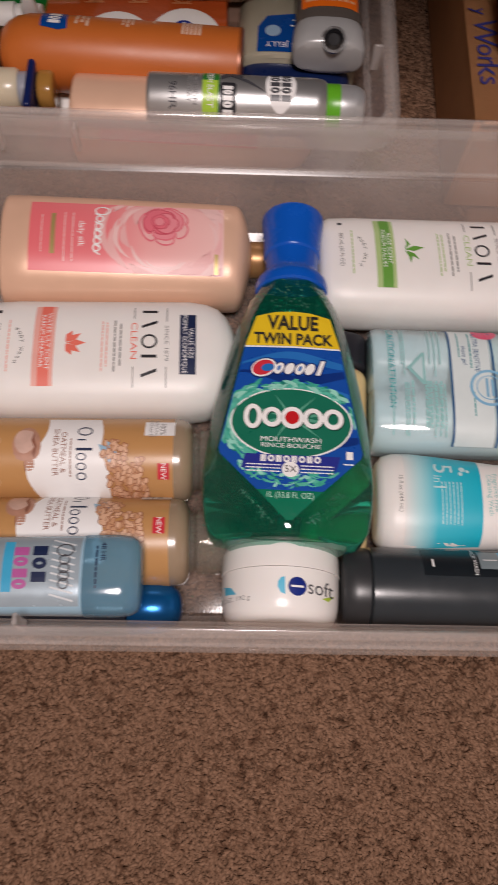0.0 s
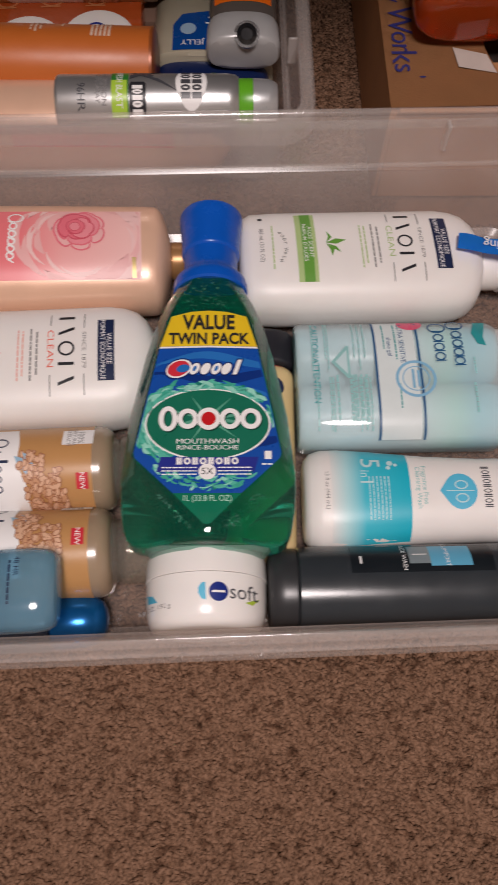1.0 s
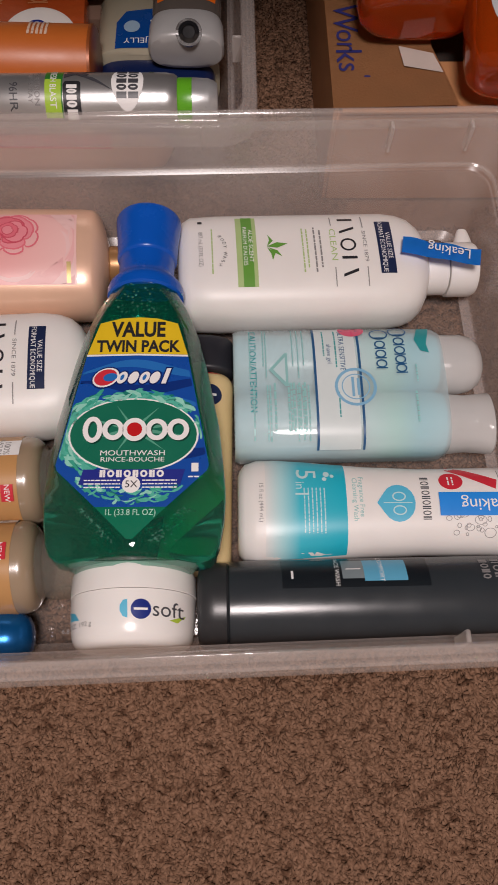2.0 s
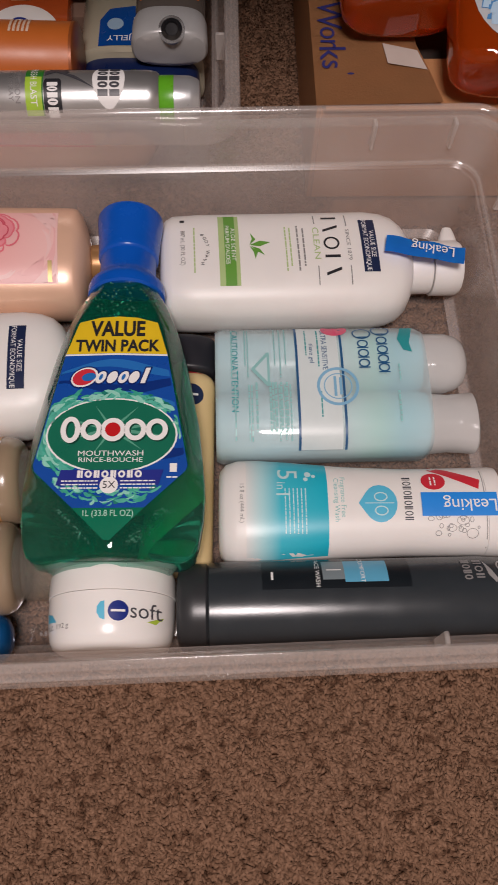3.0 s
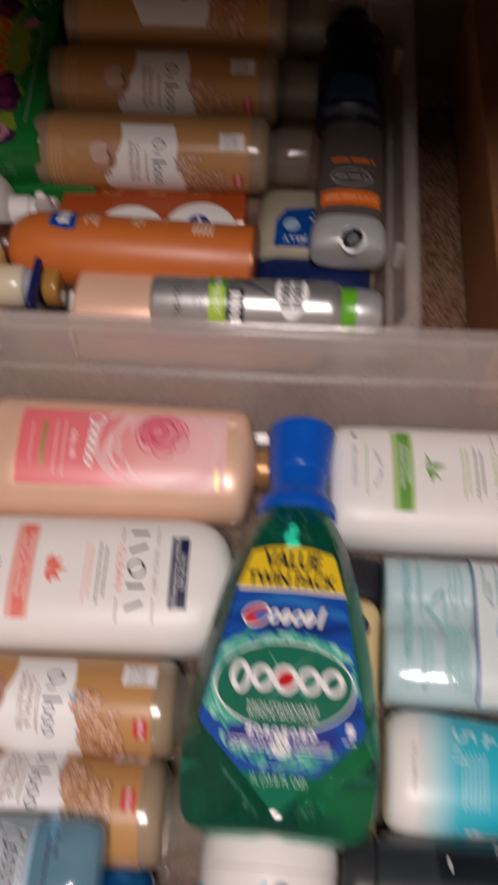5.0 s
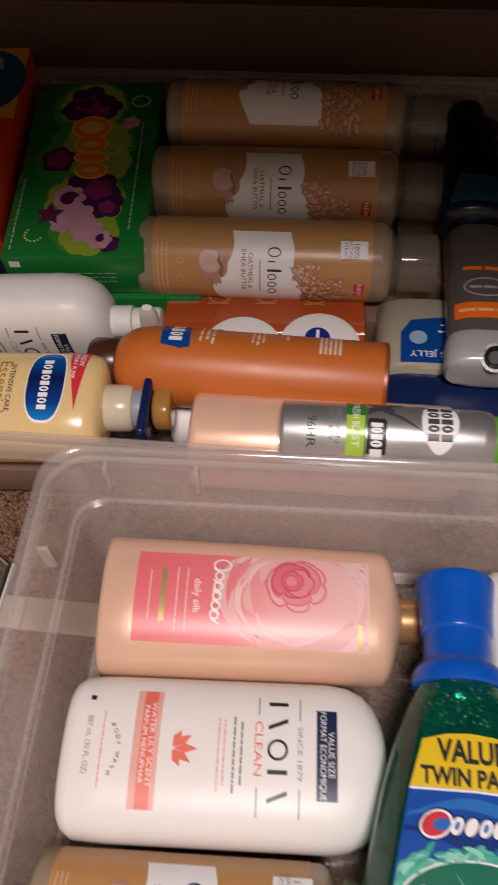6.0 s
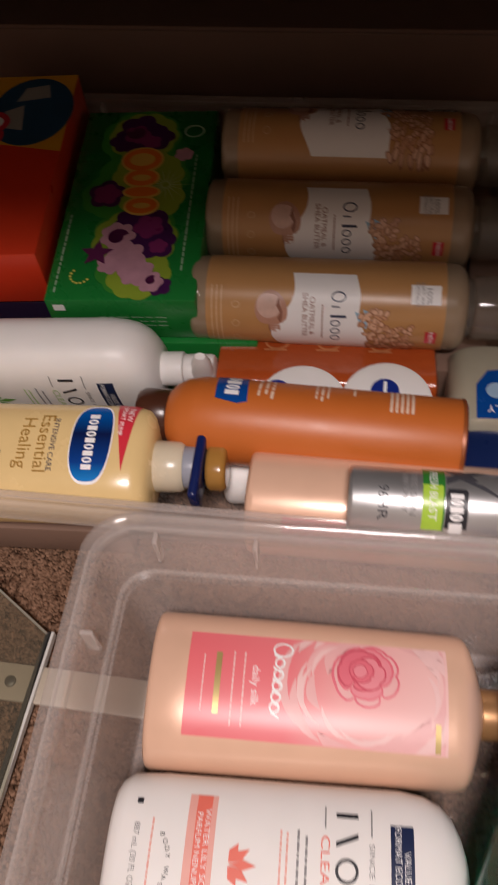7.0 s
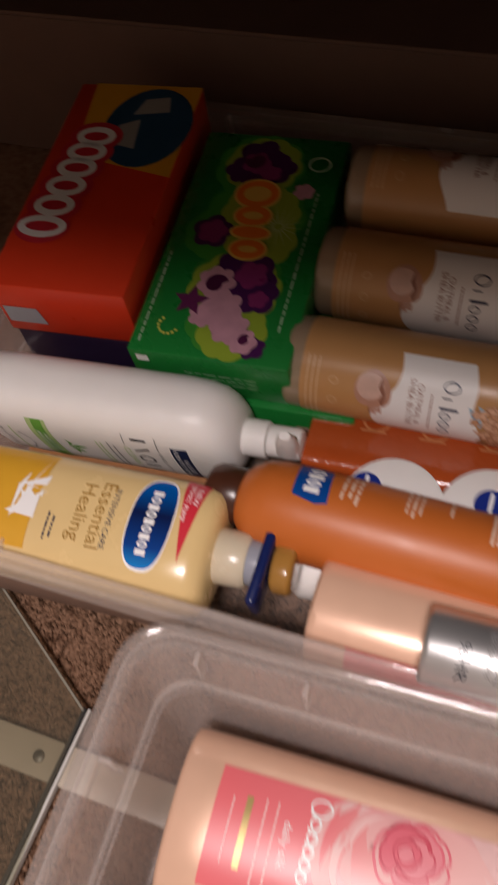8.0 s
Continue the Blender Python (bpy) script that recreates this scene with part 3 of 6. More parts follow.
def oat_wash(label, seed, k=1.0):
    """Tan oat body wash with clear shoulder and clear cap."""
    rng = random.Random(seed)
    t = thing("body_wash_bottle", pose(0, 0, 0), label, "bottle", "tan oat body wash bottles")
    L, r = 0.172 * k, 0.0318 * (1 + (k - 1) * 0.2)
    f = Form(rounded(0, L, r, r, 2.0, 0.006, 0.010), 48)
    clear = hazy("clear_bottle_end", (0.93, 0.90, 0.84), (0.60, 0.56, 0.50), 0.22, 0.08)
    body = part("body", f.mesh(), plastic("oat_gel_plastic", (0.34, 0.25, 0.165), 0.22, 0.08, coat=0.5), t)
    tan = plastic("tan_label_print", (0.52, 0.275, 0.105), 0.32, 0.06)
    g = Form([(0.012 * k, r + 0.0004, r + 0.0004, 2), (L - 0.014 * k, r + 0.0004, r + 0.0004, 2)], 48)
    part("label_sleeve", g.mesh(), tan, t)
    u0, u1 = -r * 0.93, r * 0.93
    low = lambda q: (0.060 + 0.007 * math.sin(q * 5.6 + 0.9)) * k
    high = lambda q: (0.104 + 0.010 * q + 0.0014 * math.sin(q * 11)) * k
    n = 40
    edge = [(u0 + (u1 - u0) * i / n, low(i / n)) for i in range(n + 1)] + [(u0 + (u1 - u0) * i / n, high(i / n)) for i in range(n, -1, -1)]
    Art().poly(edge).stick(g, body, "white_band", WHITE_PRINT, 0, 0, 0.0006, 0.002)
    # word-mark in plain dark shapes
    w = Art()
    w.ring(-0.0195, 0.0005, 0.0034, 0.0056, 0.0010, 20).rect(-0.0135, -0.0045, -0.0125, 0.0015)
    w.rect(-0.0070, -0.0052, -0.0050, 0.0067)
    for u in (-0.0005, 0.0065, 0.0135):
        w.ring(u, -0.0012, 0.0028, 0.0037, 0.0009, 18)
    w.stick(g, body, "logo", NAVY_PRINT, 0.0935 * k, 0.0, 0.0008)
    Art().text("OATMEAL &", 0.0, 0.0056, 0.0056).text("SHEA BUTTER", 0.0, 0, 0.0056).stick(g, body, "writing", plastic("brown_print", (0.26, 0.09, 0.05), 0.4), 0.0735 * k, 0.004, 0.0008)
    Art().words(-0.014, 0.014, 0, 0.0013, rng).stick(g, body, "fine_print", plastic("brown_print", (0.26, 0.09, 0.05), 0.4), 0.0845 * k, 0.0, 0.0008)
    Art().poly([(-0.010, 0), (-0.003, 0.003), (0.004, 0.009), (-0.001, 0.010), (-0.008, 0.006)]).poly([(-0.012, 0.006), (-0.006, 0.008), (-0.002, 0.014), (-0.010, 0.011)]).stick(g, body, "plant_print", plastic("pale_blue_print", (0.30, 0.48, 0.62), 0.4), 0.104 * k, 0.0, 0.0008)
    nut, nutd, cream = plastic("nut_print", (0.50, 0.265, 0.185), 0.3, 0.25, scale=160), plastic("nut_dark_print", (0.27, 0.11, 0.07), 0.35), plastic("shea_cream_print", (0.66, 0.44, 0.36), 0.35, 0.3, scale=120)
    lump = lambda cu, cv, ru, rv, n=18, wob=0.07: [(cu + ru * (1 + wob * math.sin(3 * q + cu * 900)) * math.cos(q), (cv + rv * (1 + wob * math.sin(2 * q + 1)) * math.sin(q)) * k) for q in [6.283 * i / n for i in range(n)]]
    Art().poly(lump(0.0055, 0.0570, 0.0078, 0.0058)).stick(g, body, "nut_print", nutd, 0, 0, 0.0005, 0.003)
    Art().poly(lump(0.0045, 0.0555, 0.0056, 0.0036)).stick(g, body, "nut_print", nut, 0, 0, 0.0006, 0.003)
    Art().poly(lump(-0.0090, 0.0530, 0.0125, 0.0108)).stick(g, body, "nut_print", nut, 0, 0, 0.0007, 0.003)
    Art().poly(lump(-0.0118, 0.0515, 0.0088, 0.0080)).stick(g, body, "nut_print", cream, 0, 0, 0.0009, 0.003)
    Art().poly([(-0.0190, 0.0575 * k), (-0.0125, 0.0560 * k), (-0.0075, 0.0585 * k), (-0.0030, 0.0570 * k), (0.0010, 0.0590 * k), (-0.0030, 0.0598 * k), (-0.0080, 0.0602 * k), (-0.0130, 0.0585 * k)]).stick(g, body, "nut_print", nutd, 0, 0, 0.0011, 0.003)
    oat, oatd = plastic("oat_flake_print", (0.70, 0.43, 0.28), 0.4), plastic("oat_shade_print", (0.34, 0.14, 0.07), 0.4)
    oatm = plastic("oat_mid_print", (0.58, 0.31, 0.17), 0.4)
    layers = [(Art(), Art()) for i in range(4)]
    for i in range(170):
        u = rng.uniform(-0.012, r * 0.95)
        v = rng.uniform(0.111, 0.138) - 0.004 * (u < 0) + 0.15 * max(0, u) * rng.random()
        if u < 0 and v > 0.124:
            continue
        q = rng.uniform(0, 3.14)
        ru, rv = rng.uniform(0.0019, 0.0028), rng.uniform(0.0012, 0.0017)
        for art, grow in zip(layers[i % 4], (1.30, 1.0)):
            art.poly([(u + grow * (ru * math.cos(j * 0.785) * math.cos(q) - rv * math.sin(j * 0.785) * math.sin(q)), v * k + grow * (ru * math.cos(j * 0.785) * math.sin(q) + rv * math.sin(j * 0.785) * math.cos(q))) for j in range(8)])
    for i, (shade, flake) in enumerate(layers):
        shade.stick(g, body, "oat_shade_print", oatd, 0, 0, 0.0005 + i * 0.00016, 0.02)
        flake.stick(g, body, "oat_print", oat if i % 2 else oatm, 0, 0, 0.00058 + i * 0.00016, 0.02)
    Art().rect(-0.0275, 0, -0.0165, 0.022).stick(g, body, "claim_label", WHITE_PRINT, 0.137 * k, 0, 0.0008)
    Art().text("100%", -0.022, 0.013, 0.0062, stretch=0.75).text("NATURAL", -0.022, 0.0085, 0.004, stretch=0.75).text("EXTRACTS", -0.022, 0.0045, 0.004, stretch=0.7).stick(g, body, "writing", GREY_PRINT, 0.137 * k, 0, 0.001)
    Art().rect(0.004, 0, 0.0155, 0.0085).stick(g, body, "new_label", RED_PRINT, 0.147 * k, 0, 0.0009)
    Art().text("NEW", 0.0098, 0.0042, 0.0052).stick(g, body, "writing", WHITE_PRINT, 0.147 * k, 0, 0.0011)
    a = Art()
    for v in (0.016, 0.019, 0.022):
        a.words(-0.024, 0.026, v * k, 0.0011, rng)
    a.ring(-0.012, 0.031 * k, 0.0024, 0.0032, 0.0004, 14).ring(0.003, 0.031 * k, 0.003, 0.003, 0.0004, 14).ring(0.018, 0.031 * k, 0.003, 0.003, 0.0004, 14)
    a.stick(g, body, "fine_print", plastic("cream_print", (0.72, 0.52, 0.34), 0.4), 0, 0, 0.0006)
    part("neck", Form([(L - 0.004, r * 0.78, r * 0.78, 2), (L + 0.004 * k, r * 0.66, r * 0.66, 2)], 36).mesh(), clear, t)
    part("cap", Form(rounded(L + 0.004 * k, L + 0.030 * k, r * 0.74, r * 0.74, 2, 0.0025), 40).mesh(), clear, t, "clear plastic disc-top cap")
    return t


s1 = oat_wash("tan oat body wash bottle with clear cap", 21)
s1.matrix_basis = pose(-0.182, 0.3310, 0.0385, 17, 0, 3.0)
s2 = oat_wash("tan oat body wash bottle half hidden by deodorant", 22)
s2.matrix_basis = pose(-0.180, 0.2670, 0.0385, -23, 0, 3.2)


class Faceted:
    """A lying bottle with a flat front panel and chamfered sides: rows of (x, panel half width, half width, half height, edge half height, roundness)."""

    def __init__(self, rows):
        self.rows = rows

    def at(self, x):
        r = self.rows
        if x <= r[0][0]:
            return r[0][1:]
        for a, b in zip(r, r[1:]):
            if x <= b[0]:
                f = (x - a[0]) / (b[0] - a[0])
                return tuple(p + (q - p) * f for p, q in zip(a[1:], b[1:]))
        return r[-1][1:]

    def top(self, x, y):
        a, w, h, e, k = self.at(x)
        y = min(abs(y), w)
        flat = h if y <= a else h + (e - h) * (y - a) / max(1e-6, w - a)
        return flat * (1 - k) + k * h * math.sqrt(max(0.0, 1 - (y / w) ** 2))

    def mesh(self):
        bm = bmesh.new()
        rings = []
        for x, a, w, h, e, k in self.rows:
            corners = [(a, h), (w, e), (w, -e), (a, -h), (-a, -h), (-w, -e), (-w, e), (-a, h)]
            ring = []
            for i, (cy, cz) in enumerate(corners):
                near = (corners[i - 1], corners[(i + 1) % 8])
                soft = []
                for ny, nz in near:
                    d = math.hypot(ny - cy, nz - cz)
                    cut = min(0.0022, d * 0.35) / max(d, 1e-6)
                    soft.append((cy + (ny - cy) * cut, cz + (nz - cz) * cut))
                mid = tuple(0.25 * soft[0][j] + 0.25 * soft[1][j] + 0.5 * (cy, cz)[j] for j in (0, 1))
                for py, pz in (soft[0], mid, soft[1]):
                    q = math.atan2(pz / h, py / w)
                    ring.append(bm.verts.new((x, py * (1 - k) + k * w * math.cos(q), pz * (1 - k) + k * h * math.sin(q))))
            rings.append(ring)
        n = len(rings[0])
        for p, q in zip(rings, rings[1:]):
            for i in range(n):
                j = (i + 1) % n
                bm.faces.new((p[i], p[j], q[j], q[i]))
        bm.faces.new(rings[0])
        bm.faces.new(rings[-1])
        return bm


def mouthwash():
    t = thing("mouthwash_bottle", pose(0.0595, 0.2630, 0.0735, 0, 1.0, 90.4), "green mouthwash bottle with blue cap lying on top", "bottle")
    f = Faceted([(0.0040, 0.0030, 0.0440, 0.0225, 0.0100, 0.0), (0.0052, 0.0032, 0.0490, 0.0255, 0.0110, 0.0), (0.0085, 0.0036, 0.0530, 0.0275, 0.0120, 0.0), (0.0150, 0.0042, 0.0560, 0.0290, 0.0120, 0.0), (0.0320, 0.0225, 0.0590, 0.0298, 0.0110, 0.0), (0.0480, 0.0385, 0.0600, 0.0300, 0.0100, 0.0), (0.0560, 0.0462, 0.0598, 0.0300, 0.0100, 0.0), (0.0620, 0.0500, 0.0594, 0.0300, 0.0100, 0.0), (0.1000, 0.0432, 0.0556, 0.0300, 0.0100, 0.0), (0.1460, 0.0345, 0.0470, 0.0300, 0.0105, 0.0), (0.1680, 0.0300, 0.0415, 0.0294, 0.0120, 0.05), (0.1800, 0.0265, 0.0378, 0.0285, 0.0130, 0.2), (0.1920, 0.0220, 0.0340, 0.0274, 0.0140, 0.45), (0.2020, 0.0170, 0.0300, 0.0258, 0.0140, 0.85), (0.2090, 0.0140, 0.0268, 0.0250, 0.0130, 1.0), (0.2140, 0.0120, 0.0250, 0.0244, 0.0120, 1.0)])
    body = part("body", f.mesh(), liquid("green_mouthwash", (0.024, 0.56, 0.36), 0.05, 1.34, 0.92), t, "translucent green bottle")
    foot = bmesh.new()
    foot_pts = [(0.0405, -0.0085), (0.0425, 0.0), (0.0405, 0.0085), (0.0300, 0.0150), (-0.0300, 0.0150), (-0.0405, 0.0085), (-0.0425, 0.0), (-0.0405, -0.0085), (-0.0300, -0.0150), (0.0300, -0.0150)]
    lower, upper = ([foot.verts.new((x, y * k, z * k)) for y, z in foot_pts] for x, k in ((0.0012, 0.94), (0.0042, 1.0)))
    for i in range(len(foot_pts)):
        j = (i + 1) % len(foot_pts)
        foot.faces.new((lower[i], lower[j], upper[j], upper[i]))
    foot.faces.new(lower)
    foot.faces.new(upper)
    part("base", foot, hazy("clear_green_base", (0.60, 0.84, 0.76), (0.40, 0.62, 0.54), 0.35, 0.08, 1.35), t, "thick clear base edge")
    blue = plastic("blue_cap_plastic", (0.004, 0.095, 0.52), 0.26)
    part("cap_ring", Form([(0.2085, 0.0262, 0.0256, 2), (0.2100, 0.0284, 0.0272, 2), (0.2150, 0.0288, 0.0276, 2), (0.2190, 0.0278, 0.0268, 2), (0.2225, 0.0248, 0.0244, 2)], 48).mesh(), blue, t)
    cap = Form([(0.2222, 0.0244, 0.0240, 2), (0.2245, 0.0222, 0.0222, 2), (0.2280, 0.0213, 0.0213, 2), (0.2350, 0.0210, 0.0210, 2), (0.2430, 0.0211, 0.0211, 2), (0.2440, 0.0224, 0.0224, 2), (0.2455, 0.0228, 0.0228, 2), (0.2500, 0.0229, 0.0229, 2), (0.2620, 0.0237, 0.0237, 2), (0.2740, 0.0250, 0.0250, 2), (0.2795, 0.0255, 0.0255, 2), (0.2812, 0.0249, 0.0249, 2), (0.2818, 0.0235, 0.0235, 2), (0.2785, 0.0212, 0.0212, 2)], 48)
    part("cap", cap.mesh(), blue, t, "blue measuring cap")
    # wrap label
    blue_l, blue_m = plastic("label_blue_print", (0.008, 0.075, 0.38), 0.28), plastic("label_mid_blue_print", (0.02, 0.16, 0.50), 0.3)
    Art().poly([(-0.0340, 0.146), (0.0340, 0.146), (0.0425, 0.100), (0.0492, 0.063), (0.0480, 0.0590), (0.0225, 0.0345), (-0.0225, 0.0345), (-0.0480, 0.0590), (-0.0492, 0.063), (-0.0425, 0.100)]).stick(f, body, "label", blue_l, 0, 0, 0.0005, 0.004)
    Art().poly([(-0.0225, 0.0345), (0.0225, 0.0345), (0.0020, 0.0140), (-0.0020, 0.0140)]).stick(f, body, "lower_panel", plastic("deep_bottle_green", (0.008, 0.17, 0.095), 0.12), 0, 0, 0.0004, 0.004)
    Art().poly([(-0.0268, 0.1705), (-0.0130, 0.1745), (0.0, 0.1755), (0.0130, 0.1745), (0.0268, 0.1705), (0.0342, 0.1445), (0.0, 0.1455), (-0.0342, 0.1445)]).stick(f, body, "yellow_label", plastic("yellow_print", (0.80, 0.55, 0.02), 0.32), 0, 0, 0.0006, 0.004)
    Art().poly([(-0.0342, 0.1443), (0.0, 0.1453), (0.0342, 0.1443), (0.0346, 0.1430), (0.0, 0.1440), (-0.0346, 0.1430)]).stick(f, body, "white_rule", WHITE_PRINT, 0, 0, 0.0007, 0.004)
    Art().text("VALUE", 0, 0.1645, 0.0168, stretch=0.74, bold=0.035).text("TWIN PACK", 0, 0.1508, 0.0128, stretch=0.80, bold=0.035).stick(f, body, "writing", BLACK_PRINT, 0, 0, 0.0009, 0.004)
    half = lambda v: 0.0336 + (0.146 - v) * 0.187 if v > 0.063 else 0.0490 - (0.063 - v) * 1.03
    keep = lambda u, v: (max(-half(v) + 0.0006, min(half(v) - 0.0006, u)), v)
    # lighter and darker bands of blue sweep across the label
    for tone, v0, dv, lift in ((plastic("label_mid_blue_print", (0.02, 0.16, 0.50), 0.3), 0.132, 0.0055, 0.0006), (plastic("label_deep_blue_print", (0.004, 0.030, 0.20), 0.3), 0.119, 0.0065, 0.00062), (plastic("label_mid_blue_print", (0.02, 0.16, 0.50), 0.3), 0.1085, 0.004, 0.00065), (plastic("label_deep_blue_print", (0.004, 0.030, 0.20), 0.3), 0.072, 0.008, 0.0006)):
        us = [-0.05 + 0.1 * i / 24 for i in range(25)]
        wave = lambda u, k: keep(u, v0 + 0.004 * math.sin(u * 70 + v0 * 300) + k * dv * (0.5 + 0.5 * math.sin(u * 45 + 1)))
        Art().poly([wave(u, 1.0) for u in us] + [wave(u, -0.2) for u in us[::-1]]).stick(f, body, "wave_print", tone, 0, 0, lift, 0.006)
    g2 = plastic("deep_green_print", (0.008, 0.155, 0.092), 0.3)
    rng = random.Random(2)
    sheets = [(plastic("sea_green_print", (0.012, 0.20, 0.16), 0.3, 0.3, scale=300), Art()), (plastic("splash_green_print", (0.05, 0.40, 0.29), 0.3, 0.35, scale=260), Art()), (plastic("mid_splash_print", (0.10, 0.50, 0.38), 0.3, 0.35, scale=320), Art()), (plastic("pale_splash_print", (0.30, 0.68, 0.56), 0.3, 0.25, scale=400), Art())]

    def flow(q0, q1, r0, r1, count, size):
        """Streaks of water that run round the oval from angle q0 to q1."""
        for i in range(count):
            q = radians(rng.uniform(q0, q1))
            ring = rng.uniform(r0, r1)
            ru, rv = 0.0425 + ring, 0.0268 + ring
            k, ex = size * rng.uniform(0.5, 1.7), size * rng.uniform(0.10, 0.42)
            turn = math.atan2(rv * math.cos(q), -ru * math.sin(q)) + rng.gauss(0, 0.45)
            pts = []
            for j in range(9):
                a = 6.283 * j / 9
                x, y = k * math.cos(a) * rng.uniform(0.85, 1.1), ex * math.sin(a) * rng.uniform(0.6, 1.4) + 0.25 * k * math.cos(a) ** 2
                pts.append(keep(ru * math.cos(q) + x * math.cos(turn) - y * math.sin(turn), max(0.0355, 0.084 + rv * math.sin(q) + x * math.sin(turn) + y * math.cos(turn))))
            sheets[(0, 1, 1, 2, 2, 3)[i % 6]][1].poly(pts)

    for q0, q1, wide in ((128, 228, 0.0085), (40, 112, 0.0048)):
        qs = [radians(q0 + (q1 - q0) * i / 30) for i in range(31)]
        swell = lambda q, k: wide * k * (0.45 + 0.55 * math.sin(math.pi * (q - qs[0]) / (qs[-1] - qs[0]))) * (1 + 0.22 * math.sin(17 * q) + 0.12 * math.sin(41 * q))
        for (tone, art), k in zip(sheets, (1.0, 0.72, 0.36)):
            art.poly([keep((0.0425 + swell(q, k)) * math.cos(q), 0.084 + (0.0268 + swell(q, k)) * math.sin(q)) for q in qs] + [keep(0.041 * math.cos(q), 0.084 + 0.0255 * math.sin(q)) for q in qs[::-1]])
    flow(118, 232, -0.003, 0.0080, 170, 0.0044)
    flow(38, 118, -0.001, 0.0055, 90, 0.0042)
    flow(2, 24, 0.000, 0.004, 16, 0.0028)
    flow(232, 300, 0.012, 0.021, 60, 0.0034)
    for i, (tone, art) in enumerate(sheets):
        art.stick(f, body, "splash_print", tone, 0, 0, 0.0007 + 0.00012 * i, 0.02)
    Art().disc(0, 0.084, 0.0425, 0.0268, 40).stick(f, body, "oval_rim_print", WHITE_PRINT, 0, 0, 0.0012, 0.004)
    Art().disc(0, 0.084, 0.0413, 0.0257, 40).stick(f, body, "oval_print", g2, 0, 0, 0.0014, 0.004)
    s = Art()
    for q in (0.25, 1.1, 1.9, 2.7, 3.6, 4.4, 5.3, 6.0):
        c, d = math.cos(q), math.sin(q) * 0.62
        s.poly([(0.002 * -d, 0.088 + 0.002 * c), (0.037 * c, 0.088 + 0.033 * d * 0.9), (0.002 * d, 0.088 - 0.002 * c)])
    s.stick(f, body, "ray_print", plastic("ray_green_print", (0.10, 0.36, 0.25), 0.35), 0, 0, 0.0016, 0.006)
    for tone, shift, lift in ((plastic("mark_shade_print", (0.006, 0.06, 0.04), 0.3), 0.0009, 0.0018), (WHITE_PRINT, 0.0, 0.0020)):
        w = Art()
        for u, rr, rv in ((-0.0268, 0.0064, 0.0094), (-0.0135, 0.0070, 0.0076), (0.0005, 0.0080, 0.0084), (0.0150, 0.0072, 0.0078), (0.0290, 0.0072, 0.0078)):
            w.ring(u + shift, -shift, rr, rv, 0.0034, 26)
        w.stick(f, body, "logo", tone, 0.0875, 0, lift, 0.01)
    Art().disc(0.0005, 0, 0.0050).stick(f, body, "logo_dot", plastic("dot_red_print", (0.55, 0.015, 0.02), 0.25), 0.0875, 0, 0.0023)
    # slanted word shapes with a red crescent before them
    slant = lambda pts: [(u + 0.32 * v, v) for u, v in pts]
    oval = lambda u, ru, rv: [(u + ru * math.cos(q), rv * math.sin(q)) for q in [6.283 * i / 18 for i in range(18)]]
    for tone, grow, lift in ((plastic("mark_blue_shade_print", (0.004, 0.02, 0.14), 0.3), 0.0010, 0.0010), (WHITE_PRINT, 0.0, 0.0012)):
        w = Art()
        for i, u in enumerate((-0.0095, -0.0020, 0.0055, 0.0125)):
            w.poly(slant(oval(u, 0.0033 + grow, 0.0046 + grow)))
        w.poly(slant([(0.0182 - grow, -0.0046 - grow), (0.0212 + grow, -0.0046 - grow), (0.0212 + grow, 0.0072 + grow), (0.0182 - grow, 0.0072 + grow)]))
        w.poly(slant(oval(-0.0205, 0.0086 + grow, 0.0075 + grow)))
        w.stick(f, body, "logo", tone, 0.1265, 0, lift, 0.02)
    Art().poly(slant(oval(-0.0207, 0.0074, 0.0063))).stick(f, body, "logo_ring", RED_PRINT, 0.1265, 0, 0.0014)
    inner = Art()
    for u in (-0.0095, 0.0055):
        inner.poly(slant(oval(u, 0.0012, 0.0022)))
    inner.poly(slant(oval(-0.0175, 0.0046, 0.0032)))
    inner.stick(f, body, "logo", blue_m, 0.1265, 0, 0.0016, 0.02)
    Art().text("MOUTHWASH", 0, 0.0045, 0.0052, stretch=1.25).text("RINCE-BOUCHE", 0, 0, 0.0046, stretch=1.25).stick(f, body, "writing", WHITE_PRINT, 0.0662, 0, 0.0018)
    Art().poly([(-0.0335, 0.049), (0.031, 0.049), (0.034, 0.0595), (-0.031, 0.0595)]).stick(f, body, "banner_print", plastic("violet_blue_print", (0.02, 0.03, 0.26), 0.3), 0, 0, 0.0016)
    Art().blobs(-0.021, 0.021, 0.0565, 0.0050, 8, 0.0013).stick(f, body, "product_mark", WHITE_PRINT, 0, 0, 0.0019)
    a = Art()
    for v in (0.0518, 0.0494, 0.047):
        a.words(-0.030, -0.007, v, 0.0012, rng).words(0.007, 0.029, v, 0.0012, rng)
    a.stick(f, body, "fine_print", WHITE_PRINT, 0, 0, 0.0020)
    Art().disc(0, 0.0490, 0.0058, 0.0056).stick(f, body, "claim_disc", WHITE_PRINT, 0, 0, 0.0019)
    Art().text("5X", 0, 0.0490, 0.0068).stick(f, body, "writing", BLACK_PRINT, 0, 0, 0.0022)
    Art().text("1L (33.8 FL OZ)", 0, 0.0305, 0.0058, stretch=0.85).stick(f, body, "writing", plastic("pale_green_writing", (0.45, 0.75, 0.62), 0.35), 0, 0, 0.0016)
    Art().rect(0.038, 0.058, 0.0425, 0.064).stick(f, body, "small_label", WHITE_PRINT, 0, 0, 0.0012)
